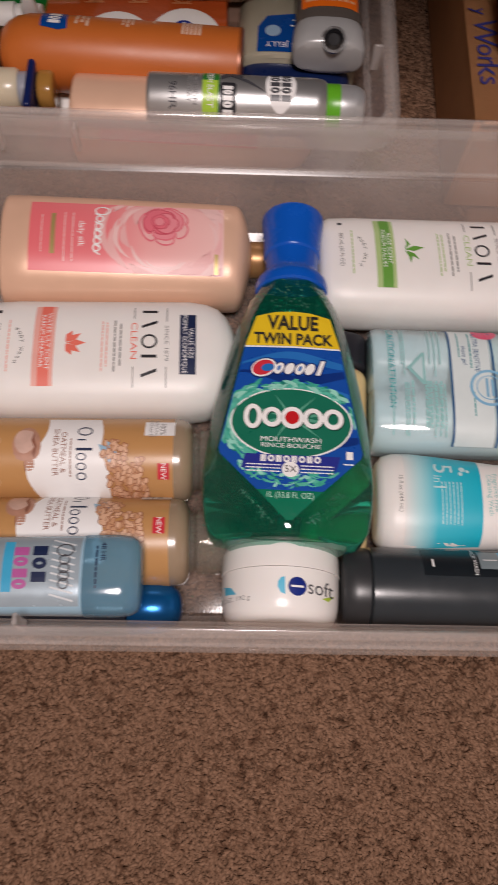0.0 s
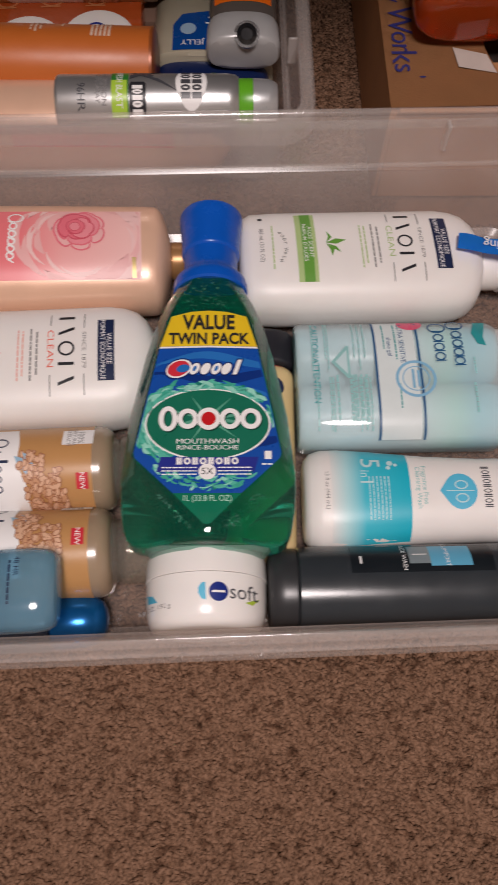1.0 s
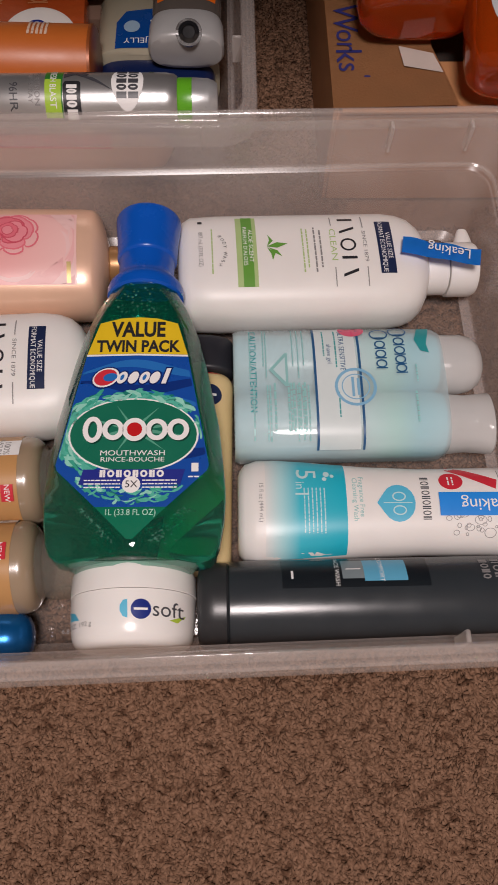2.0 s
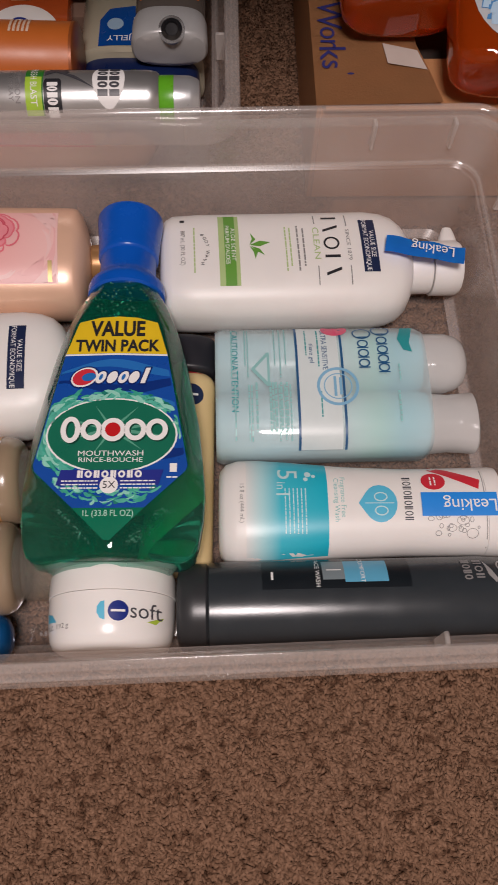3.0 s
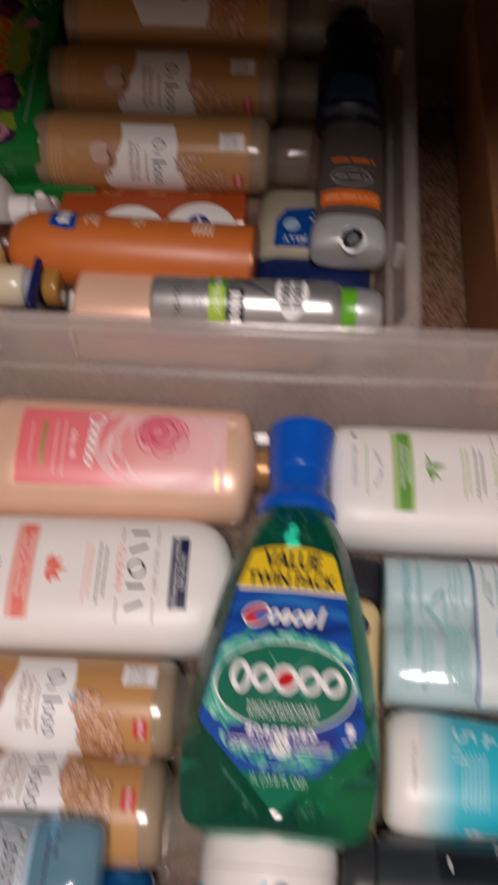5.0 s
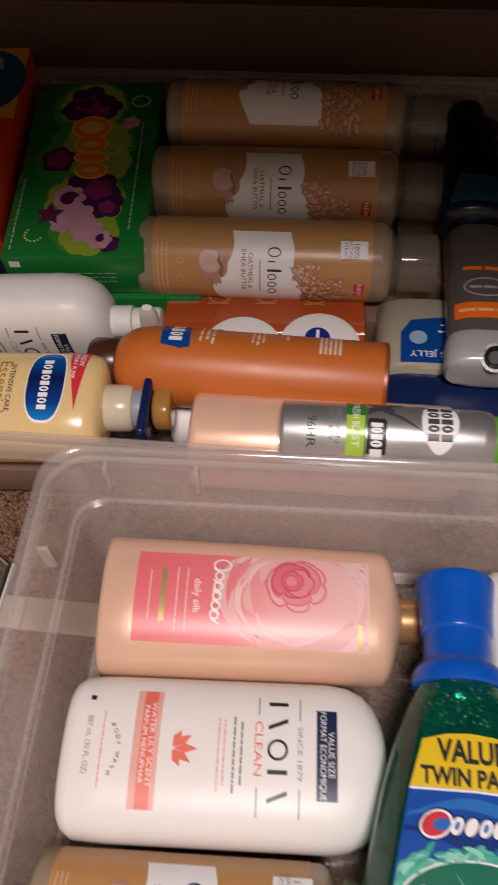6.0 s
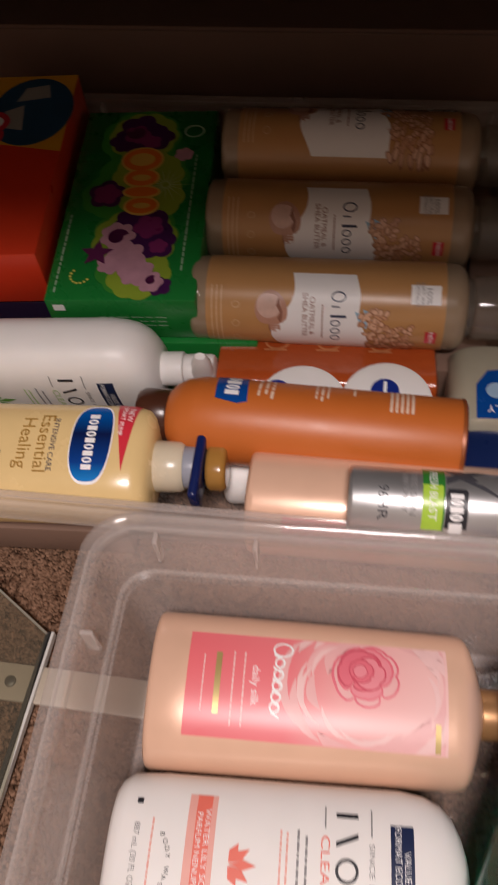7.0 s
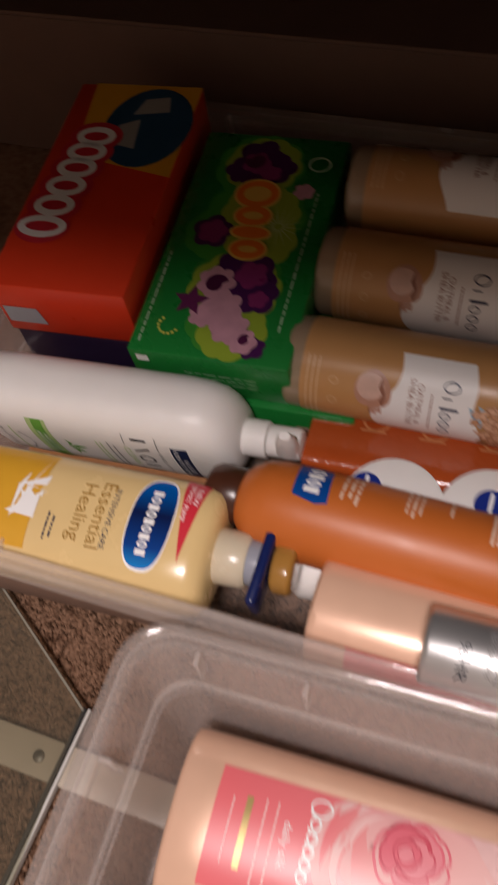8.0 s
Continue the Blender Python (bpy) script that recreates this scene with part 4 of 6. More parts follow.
    Art().words(0.036, 0.043, 0.0545, 0.0014, rng).stick(f, body, "fine_print", WHITE_PRINT, 0, 0, 0.0012)
    # drops inside the empty neck and along the base
    bm = bmesh.new()
    for i in range(220):
        x = rng.uniform(0.180, 0.2075) if i < 85 else rng.uniform(0.012, 0.036)
        side = -1 if i % 4 else 1
        y = rng.uniform(-0.026, 0.026) if i < 85 else side * (0.009 + (x - 0.012) * 0.95 + abs(rng.gauss(0, 0.0055 if side < 0 else 0.002)))
        k = rng.uniform(0.0003, 0.0010)
        bmesh.ops.create_icosphere(bm, subdivisions=1, radius=k, matrix=Matrix.Translation((x, y, f.top(x, y))) @ Matrix.Diagonal((1, 1, 0.5, 1)))
    part("condensation", bm, liquid("green_drop", (0.25, 0.72, 0.55), trans=0.8), t)["kind"] = "stuff"


mouthwash()


def cream_jar():
    t = thing("cream_jar", pose(0.0585, 0.2165, 0.0478, 0, 0, 91.0), "round white face cream jar lying on its side", "jar")
    f = Form([(0.0, 0.030, 0.030, 2), (0.0006, 0.0335, 0.0335, 2), (0.003, 0.0372, 0.0372, 2), (0.007, 0.0392, 0.0392, 2), (0.013, 0.0403, 0.0403, 2), (0.022, 0.0410, 0.0410, 2), (0.0335, 0.0412, 0.0412, 2)], 64)
    body = part("body", f.mesh(), plastic("white_jar_plastic", (0.87, 0.85, 0.82), 0.22, 0.03, sss=0.05), t)
    part("lid", Form([(0.0339, 0.0412, 0.0412, 2), (0.0343, 0.0416, 0.0416, 2), (0.047, 0.0412, 0.0412, 2), (0.0515, 0.0398, 0.0398, 2), (0.0535, 0.0375, 0.0375, 2), (0.0545, 0.034, 0.034, 2), (0.0545, 0.010, 0.010, 2)], 64).mesh(), plastic("white_jar_plastic", (0.87, 0.85, 0.82), 0.22, 0.03, sss=0.05), t, "white screw lid")
    Art().disc(0.0090, 0.0205, 0.0062).stick(f, body, "logo", plastic("royal_blue_print", (0.008, 0.025, 0.22), 0.3), 0, 0, 0.0004, 0.003)
    Art().rect(0.0048, 0.0198, 0.0132, 0.0212).stick(f, body, "logo_bar", WHITE_PRINT, 0, 0, 0.0006, 0.003)
    Art().text("soft", 0.0252, 0.0205, 0.0135, stretch=0.92).stick(f, body, "writing", plastic("charcoal_print", (0.06, 0.06, 0.07), 0.4), 0, 0, 0.0005, 0.003)
    aq = plastic("aqua_print", (0.10, 0.50, 0.72), 0.35)
    Art().poly([(-0.004, 0.0195), (-0.002, 0.0160), (0.001, 0.0150), (0.0005, 0.0265), (-0.002, 0.026), (-0.004, 0.023)]).stick(f, body, "swoosh_print", aq, 0, 0, 0.0004, 0.003)
    Art().poly([(-0.0405, 0.018), (-0.031, 0.0165), (-0.0345, 0.0215), (-0.040, 0.024)]).stick(f, body, "swoosh_print", aq, 0, 0, 0.0004, 0.003)
    Art().poly([(0.026, 0.0145), (0.0345, 0.0165), (0.0355, 0.0185), (0.031, 0.0135)]).stick(f, body, "swoosh_print", plastic("lime_print", (0.45, 0.62, 0.06), 0.35), 0, 0, 0.0003, 0.003)
    Art().text("6.8 OZ. 192 g", -0.034, 0.0135, 0.0042).stick(f, body, "writing", GREY_PRINT, 0, 0, 0.0004, 0.003)


cream_jar()


def dark_wash():
    t = thing("body_wash_bottle", pose(0.1005, 0.2485, 0.0370, 0, 0, 1.2), "dark grey body wash bottle standing cap end inward", "bottle")
    grey, greyc = plastic("graphite_plastic", (0.030, 0.037, 0.043), 0.23, 0.1, spec=0.6), plastic("graphite_cap_plastic", (0.030, 0.032, 0.035), 0.33, 0.1)
    f = Form([(0.0205, 0.0285, 0.0285, 2.15), (0.0215, 0.0298, 0.0298, 2.15), (0.03, 0.0302, 0.0302, 2.15), (0.12, 0.0302, 0.0302, 2.15), (0.205, 0.0302, 0.0295, 2.15), (0.222, 0.0292, 0.0270, 2.15), (0.232, 0.0272, 0.022, 2.2), (0.237, 0.024, 0.016, 2.2)], 56)
    body = part("body", f.mesh(), grey, t)
    part("cap", Form([(0.0, 0.022, 0.022, 2.1), (0.001, 0.0262, 0.0262, 2.1), (0.004, 0.0285, 0.0285, 2.1), (0.012, 0.0294, 0.0294, 2.1), (0.0192, 0.0292, 0.0292, 2.1), (0.0205, 0.0280, 0.0280, 2.1)], 56).mesh(), greyc, t, "flip cap with thumb tab")
    Art().rect(-0.026, 0, -0.0045, 0.098).stick(f, body, "label", plastic("black_label_print", (0.010, 0.014, 0.018), 0.3), 0.056, 0, 0.0004, 0.003)
    Art().rect(-0.025, 0.040, -0.0105, 0.0545).stick(f, body, "grey_block", plastic("steel_print", (0.22, 0.27, 0.29), 0.35), 0.056, 0, 0.0006, 0.003)
    Art().rect(-0.025, 0.0545, -0.0085, 0.083).stick(f, body, "blue_block", plastic("sky_blue_print", (0.12, 0.42, 0.62), 0.35), 0.056, 0, 0.0006, 0.003)
    Art().text("COMFORT", -0.018, 0.066, 0.0042).stick(f, body, "writing", WHITE_PRINT, 0.056, 0, 0.0008, 0.003)
    Art().text("FACE WASH", -0.017, 0.0365, 0.0042).stick(f, body, "writing", WHITE_PRINT, 0.056, 0, 0.0007, 0.003)
    Art().rect(-0.018, 0.0425, -0.0172, 0.0525).rect(-0.017, 0.006, -0.011, 0.0075).stick(f, body, "fine_print", WHITE_PRINT, 0.056, 0, 0.0008, 0.003)
    Art().poly([(-0.022, 0.0), (-0.012, 0.0015), (-0.006, 0.006), (-0.009, 0.0075), (-0.016, 0.004)]).ring(-0.0185, 0.013, 0.0045, 0.0045, 0.0011).ring(-0.011, 0.0135, 0.004, 0.0035, 0.0010).stick(f, body, "logo", plastic("silver_print", (0.50, 0.50, 0.50), 0.3, metal=0.4), 0.204, 0, 0.0006, 0.003)
    Art().blobs(-0.024, -0.008, -0.004, 0.0055, 3, 0.001).blobs(-0.024, -0.008, -0.012, 0.0055, 4, 0.001).stick(f, body, "logo", GREY_PRINT, 0.204, 0, 0.0006, 0.003)


dark_wash()


def yellow_lotion_under():
    t = thing("lotion_bottle", pose(0.0945, 0.275, 0.0245, 0, 0, 89.6), "cream yellow lotion bottle with black cap, under mouthwash", "bottle")
    f = Form(rounded(0, 0.157, 0.0285, 0.0175, 2.6, 0.006, 0.012), 44)
    body = part("body", f.mesh(), plastic("cream_yellow_plastic", (0.72, 0.54, 0.27), 0.3, 0.05), t)
    part("cap", Form(rounded(0.156, 0.187, 0.0285, 0.0165, 2.4, 0.004), 44).mesh(), plastic("black_cap_plastic", (0.02, 0.02, 0.026), 0.35), t, "black flip cap")
    Art().disc(0.011, 0.133, 0.0090, 0.0090).stick(f, body, "logo", NAVY_PRINT, 0, 0, 0.0004, 0.003)
    Art().rect(0.007, 0.132, 0.016, 0.134).stick(f, body, "logo_bar", WHITE_PRINT, 0, 0, 0.0006, 0.003)
    Art().poly([(0.002, 0.1555), (0.020, 0.1530), (0.002, 0.1515)]).stick(f, body, "red_bar", RED_PRINT, 0, 0, 0.0004, 0.003)


yellow_lotion_under()


def shave_pack():
    t = thing("shave_gel_pack", pose(0.1245, 0.4095, 0.0335, 0, 0, 1.2), "shrink-wrapped pair of pale blue shave gel cans", "shave gel")
    can = ramp_print("pale_blue_can_print", [(0.0, (0.52, 0.74, 0.79)), (0.045, (0.60, 0.79, 0.83)), (0.09, (0.66, 0.82, 0.84)), (0.118, (0.46, 0.78, 0.72)), (0.135, (0.36, 0.70, 0.78)), (0.165, (0.56, 0.78, 0.84))], rough=0.3)
    lidm = hazy("frosted_clear_cap", (0.96, 0.96, 0.96), (1.0, 1.0, 0.99), 0.68, 0.10, 1.45)
    teal = plastic("teal_print", (0.03, 0.32, 0.34), 0.35)
    deep = plastic("petrol_blue_print", (0.02, 0.10, 0.24), 0.35)
    pal = plastic("aqua_white_print", (0.68, 0.76, 0.76), 0.35)
    rng = random.Random(6)
    for yc, first in ((0.0255, True), (-0.0255, False)):
        f = Form([(0.0, 0.022, 0.022, 2), (0.0015, 0.0243, 0.0243, 2), (0.004, 0.0252, 0.0252, 2), (0.148, 0.0252, 0.0252, 2), (0.156, 0.0235, 0.0235, 2), (0.158, 0.020, 0.020, 2)], 44)
        body = part("can", f.mesh(), can, t)
        body.matrix_basis = pose(0, yc, 0)
        if first:
            cap = Form([(0.166, 0.0215, 0.0215, 2.1), (0.168, 0.0232, 0.0232, 2.1), (0.185, 0.0232, 0.0225, 2.1), (0.193, 0.0215, 0.020, 2.1), (0.199, 0.0175, 0.0155, 2.1), (0.2025, 0.011, 0.009, 2.1), (0.2035, 0.004, 0.003, 2)], 40)
        else:
            cap = Form([(0.166, 0.0215, 0.0215, 2.1), (0.168, 0.0228, 0.0228, 2.1), (0.182, 0.0215, 0.0215, 2.1), (0.195, 0.0228, 0.0210, 2.1), (0.2015, 0.0238, 0.0195, 2.1), (0.2030, 0.0225, 0.017, 2.1)], 40)
        c = part("cap", cap.mesh(), lidm, t, "frosted clear cap")
        c.matrix_basis = pose(-0.0095, yc, 0)
    # prints lie on the film over both cans
    f = Form([(0.0, 0.0500, 0.0252, 3.4), (0.004, 0.0520, 0.0262, 3.4), (0.152, 0.0520, 0.0262, 3.4), (0.158, 0.0490, 0.0245, 3.4)], 60)
    film = part("shrink_film", f.mesh(), hazy("shrink_film", (0.98, 0.99, 0.99), (0.86, 0.96, 0.98), 0.40, 0.05, 1.42), t, "glossy clear shrink film")
    Art().rect(-0.0505, 0, 0.0505, 0.031).stick(f, film, "white_band", pal, 0.0605, 0, 0.0005, 0.003)
    Art().rect(-0.0507, 0, 0.0507, 0.0018).rect(-0.0507, 0.0335, 0.0507, 0.0353).stick(f, film, "blue_rule", deep, 0.0595, 0, 0.0007, 0.003)
    Art().text("CAUTION/ATTENTION", -0.010, 0, 0.0072, stretch=0.95).stick(f, film, "writing", teal, 0.014, 0, 0.0006)
    Art().poly([(-0.019, 0.0), (-0.005, 0.012), (-0.0055, 0.014), (-0.033, 0.014), (-0.033, 0.012)]).stick(f, film, "triangle_print", plastic("pale_teal_print", (0.28, 0.55, 0.54), 0.4), 0.026, -0.010, 0.0006)
    Art().poly([(-0.019, 0.0032), (-0.0085, 0.0122), (-0.0295, 0.0122)]).stick(f, film, "triangle_inside", plastic("pale_aqua_film_print", (0.55, 0.72, 0.75), 0.35), 0.026, -0.010, 0.0009)
    a = Art()
    for k, v in enumerate((0.008, 0.018, 0.020, 0.040, 0.044, 0.048)):
        a.words(-0.046, -0.002 - 0.01 * (k % 2), v, 0.0013, rng)
        a.words(0.004, 0.046, v + 0.0025, 0.0016, rng)
        a.words(0.002, 0.040, v + 0.018 if k < 3 else v, 0.0022, rng)
    a.stick(f, film, "fine_print", plastic("pale_teal_print", (0.28, 0.55, 0.54), 0.4), 0.004, 0, 0.0006)
    Art().text("ULTRA SENSITIVE", -0.026, 0.016, 0.0056, stretch=0.85).text("shave gel", -0.022, 0.0065, 0.0048).stick(f, film, "writing", deep, 0.065, 0, 0.0008)
    Art().words(-0.044, -0.010, 0.0115, 0.0016, rng).words(0.010, 0.03, 0.012, 0.0014, rng).words(-0.044, -0.020, 0.0025, 0.0014, rng).stick(f, film, "fine_print", teal, 0.065, 0, 0.0008)
    Art().ring(0.006, 0, 0.0155, 0.0155, 0.0022).stick(f, film, "seal_print", plastic("seal_blue_print", (0.22, 0.46, 0.66), 0.4), 0.0895, 0, 0.0009)
    Art().ring(0.006, 0, 0.0105, 0.0105, 0.0008).rect(-0.002, -0.003, 0.014, -0.001).rect(-0.001, 0.001, 0.013, 0.003).stick(f, film, "seal_print", plastic("seal_blue_print", (0.22, 0.46, 0.66), 0.4), 0.0895, 0, 0.0010)
    Art().disc(-0.045, 0, 0.007, 0.010).stick(f, film, "pink_spot", plastic("pink_print", (0.75, 0.10, 0.20), 0.35), 0.090, 0, 0.0009)
    w = Art()
    for v, us in ((0.0, (-0.043, -0.033, -0.0245, -0.0165, -0.009)), (-0.0145, (-0.040, -0.030, -0.0215, -0.013))):
        for i, u in enumerate(us):
            w.ring(u, v, 0.0055 if i == 0 else 0.0036, 0.0072 if i == 0 else 0.0042, 0.0011, 20)
            w.rect(u + 0.0032, v - 0.0042, u + 0.0042, v + 0.0042)
    w.stick(f, film, "logo", deep, 0.1250, 0, 0.0008)
    Art().poly([(-0.046, 0.0), (-0.034, -0.004), (-0.024, -0.0005), (-0.022, 0.006), (-0.030, 0.0045), (-0.046, 0.009)]).stick(f, film, "corner_print", teal, 0.141, 0, 0.0008)
    Art().words(0.010, 0.034, 0, 0.0022, rng).words(-0.012, 0.002, 0.002, 0.0016, rng).stick(f, film, "fine_print", plastic("pale_teal_print", (0.28, 0.55, 0.54), 0.4), 0.134, 0, 0.0007)


shave_pack()


def cleansing_wash():
    t = thing("cleansing_wash_bottle", pose(0.1275, 0.3165, 0.0330, 0, 0, 0.4), "white cleansing wash bottle with aqua label", "bottle")
    f = Form([(0.0, 0.026, 0.016, 2.4), (0.001, 0.0305, 0.0205, 2.4), (0.005, 0.0355, 0.0240, 2.4), (0.013, 0.0382, 0.0256, 2.4), (0.026, 0.0385, 0.0260, 2.4), (0.055, 0.0362, 0.0258, 2.4), (0.09, 0.0330, 0.0252, 2.4), (0.13, 0.0312, 0.0248, 2.4), (0.17, 0.0318, 0.0246, 2.4), (0.186, 0.0322, 0.0246, 2.4)], 52)
    body = part("body", f.mesh(), WHITE, t)
    part("cap", Form([(0.1862, 0.0322, 0.0246, 2.4), (0.194, 0.0325, 0.0246, 2.4), (0.1975, 0.0320, 0.0238, 2.4), (0.199, 0.030, 0.0215, 2.4)], 52).mesh(), WHITE, t)
    Art().poly([(-0.0380, 0.019), (0.0380, 0.019), (0.0335, 0.0755), (-0.0335, 0.0755)]).stick(f, body, "aqua_label", ramp_print("aqua_fade_print", [(0.018, (0.78, 0.77, 0.75)), (0.030, (0.42, 0.70, 0.74)), (0.043, (0.05, 0.50, 0.63)), (0.078, (0.010, 0.44, 0.58))]), 0, 0, 0.0004, 0.003)
    Art().text("5", -0.021, 0.047, 0.020).text("in", -0.012, 0.043, 0.009).text("1", -0.0055, 0.044, 0.014).stick(f, body, "writing", pale_aqua, 0, 0, 0.0007)
    rng = random.Random(12)
    a = Art()
    for i in range(6):
        a.words(-0.010, 0.022, 0.046 + i * 0.0028, 0.0011, rng)
    a.disc(-0.021, 0.062, 0.0022).disc(-0.017, 0.0605, 0.0016).disc(-0.0195, 0.066, 0.0014)
    a.stick(f, body, "fine_print", pale_aqua, 0, 0, 0.0007)
    Art().text("Fragrance Free", -0.004, 0.086, 0.0050).text("Cleansing Wash", -0.002, 0.0815, 0.0050).stick(f, body, "writing", plastic("pale_teal_print", (0.28, 0.55, 0.54), 0.4), 0, 0, 0.0005)
    drop = [(0.0, 0.0965)] + [(0.0135 * math.sin(q), 0.1115 - 0.0125 * math.cos(q) * 0.95) for q in [0.6 + i * 5.08 / 16 for i in range(17)]]
    Art().poly(drop).stick(f, body, "drop_print", plastic("aqua_print", (0.02, 0.40, 0.50), 0.35), 0, -0.001, 0.0005)
    Art().ring(-0.0045, 0.112, 0.0035, 0.0048, 0.0009, 18).ring(0.0055, 0.112, 0.0035, 0.0048, 0.0009, 18).rect(-0.0002, 0.101, 0.0004, 0.121).stick(f, body, "logo", pale_aqua, 0, -0.001, 0.0008)
    Art().blobs(-0.019, 0.014, 0.131, 0.0058, 9, 0.0007).stick(f, body, "logo", plastic("charcoal_print", (0.06, 0.06, 0.07), 0.4), 0, 0, 0.0005)
    Art().disc(-0.0155, 0.150, 0.0068, 0.0085).stick(f, body, "red_disc", RED_PRINT, 0, 0, 0.0005)
    Art().poly([(-0.0300, 0.150), (-0.0255, 0.148), (-0.0090, 0.181), (-0.0165, 0.183)]).stick(f, body, "red_ribbon", RED_PRINT, 0, 0, 0.0006)
    Art().words(-0.019, -0.012, 0.151, 0.0014, rng).words(-0.019, -0.012, 0.148, 0.0014, rng).stick(f, body, "fine_print", WHITE_PRINT, 0, 0, 0.0008)
    a = Art()
    for i in range(26):
        u, v, r = rng.uniform(0.0, 0.024), rng.uniform(0.145, 0.182), rng.uniform(0.001, 0.0034)
        a.ring(u, v, r, r * rng.uniform(0.7, 1.4), 0.00035, 12)
    a.rect(-0.030, 0.1845, 0.030, 0.185)
    a.stick(f, body, "swirl_print", GREY_PRINT, 0, 0, 0.0005)
    Art().text("15 fl oz (444 mL)", 0.0, 0.0160, 0.0042).stick(f, body, "writing", GREY_PRINT, 0, 0, 0.0005)
    tp = thing("packing_tape", pose(0, 0, 0), "blue tape strip with white leak warning", "tape", "blue tape strips")
    tp.matrix_basis = t.matrix_basis.copy()
    Art().rect(-0.0065, 0.140, 0.0105, 0.193).stick(f, tp, "strip", TAPE_BLUE, 0, 0, 0.0012, 0.002)
    Art().text("Leaking", 0.0025, 0.174, 0.0125, turn=-90).stick(f, tp, "writing", WHITE_PRINT, 0, 0, 0.0015)


pale_aqua = plastic("pale_aqua_print", (0.55, 0.76, 0.78), 0.35)
cleansing_wash()


def deodorant():
    t = thing("deodorant_stick", pose(-0.150, 0.2335, 0.0830, 0, -0.5, 3.0), "clear pale blue deodorant stick with silver label", "deodorant")
    f = Form([(0.0, 0.022, 0.012, 2.6), (0.003, 0.0255, 0.0165, 2.7), (0.07, 0.0262, 0.0172, 2.7), (0.078, 0.0262, 0.0172, 2.7)], 44)
    bl = plastic("pale_blue_stick", (0.34, 0.52, 0.64), 0.2, 0.06, coat=0.5)
    body = part("body", f.mesh(), bl, t)
    part("cap", Form([(0.0782, 0.0268, 0.0178, 2.7), (0.100, 0.0268, 0.0178, 2.7), (0.108, 0.0258, 0.0168, 2.7), (0.1125, 0.0235, 0.0145, 2.6), (0.1145, 0.0195, 0.0105, 2.5)], 44).mesh(), hazy("blue_clear_cap", (0.76, 0.91, 0.98), (0.30, 0.58, 0.76), 0.40, 0.10, 1.4), t, "clear blue cap")
    silver = plastic("silver_label_print", (0.46, 0.56, 0.63), 0.25, 0.1, metal=0.4)
    Art().rect(-0.0225, 0.004, 0.0225, 0.0765).stick(f, body, "label", silver, 0, 0, 0.0004, 0.003)
    a = Art()
    for i in range(9):
        u = -0.021 + i * 0.0045
        a.poly([(u, 0.058), (u + 0.0012, 0.058), (u + 0.0052, 0.073), (u + 0.004, 0.073)])
    a.stick(f, body, "stripe_print", plastic("light_grey_print", (0.66, 0.69, 0.71), 0.3), 0, 0, 0.0006)
    w = Art()
    for i, u in enumerate((-0.013, -0.0065, -0.001, 0.004, 0.009)):
        w.ring(u, 0.0665, 0.0036 if i else 0.0046, 0.0036 if i else 0.0058, 0.0009, 16)
    w.stick(f, body, "logo", plastic("charcoal_print", (0.06, 0.06, 0.07), 0.4), 0, 0, 0.0008)
    Art().blobs(-0.017, 0.009, 0.0505, 0.0095, 3, 0.0028).stick(f, body, "product_mark", NAVY_PRINT, 0, 0, 0.0007)
    Art().blobs(-0.016, 0.013, 0.0385, 0.0095, 4, 0.0026).stick(f, body, "product_mark", plastic("magenta_print", (0.45, 0.10, 0.32), 0.35), 0, 0, 0.0007)
    Art().rect(-0.019, 0.027, 0.014, 0.0335).stick(f, body, "blue_bar", plastic("aqua_bar_print", (0.05, 0.38, 0.62), 0.3), 0, 0, 0.0007)
    Art().text("48 HR", -0.012, 0.091, 0.0050).stick(Form([(0.07, 0.0268, 0.0178, 2.7), (0.12, 0.0268, 0.0178, 2.7)]), body, "writing", NAVY_PRINT, 0, 0, 0.0006)
    Art().words(-0.016, 0.012, 0.087, 0.0018, random.Random(1)).stick(Form([(0.07, 0.0268, 0.0178, 2.7), (0.12, 0.0268, 0.0178, 2.7)]), body, "fine_print", NAVY_PRINT, 0, 0, 0.0006)


deodorant()

roll = thing("roll_on_bottle", pose(-0.161, 0.2240, 0.0275, 0, 0, 2.5), "dark roll-on bottle with metallic blue dome cap", "deodorant")
part("body", Form(rounded(0, 0.112, 0.0205, 0.0205, 2, 0.003), 40).mesh(), plastic("dark_blue_glass", (0.02, 0.028, 0.05), 0.15, coat=0.5), roll)
part("cap", Form([(0.1125, 0.0185, 0.0185, 2), (0.114, 0.0195, 0.0195, 2), (0.135, 0.0185, 0.0185, 2), (0.142, 0.0165, 0.0165, 2), (0.147, 0.013, 0.013, 2), (0.1495, 0.008, 0.008, 2), (0.1503, 0.002, 0.002, 2)], 40).mesh(), plastic("metallic_blue_cap", (0.01, 0.14, 0.42), 0.22, metal=0.6), roll, "metallic blue dome cap")


# ---- far bin: packed things ----
def carton(name, m, L, W, H, material, label, category, group=""):
    t = thing(name, m, label, category, group)
    body = part("body", box_bm(0, L, -W / 2, W / 2, 0, H, 0.0018), material, t)
    return t, body


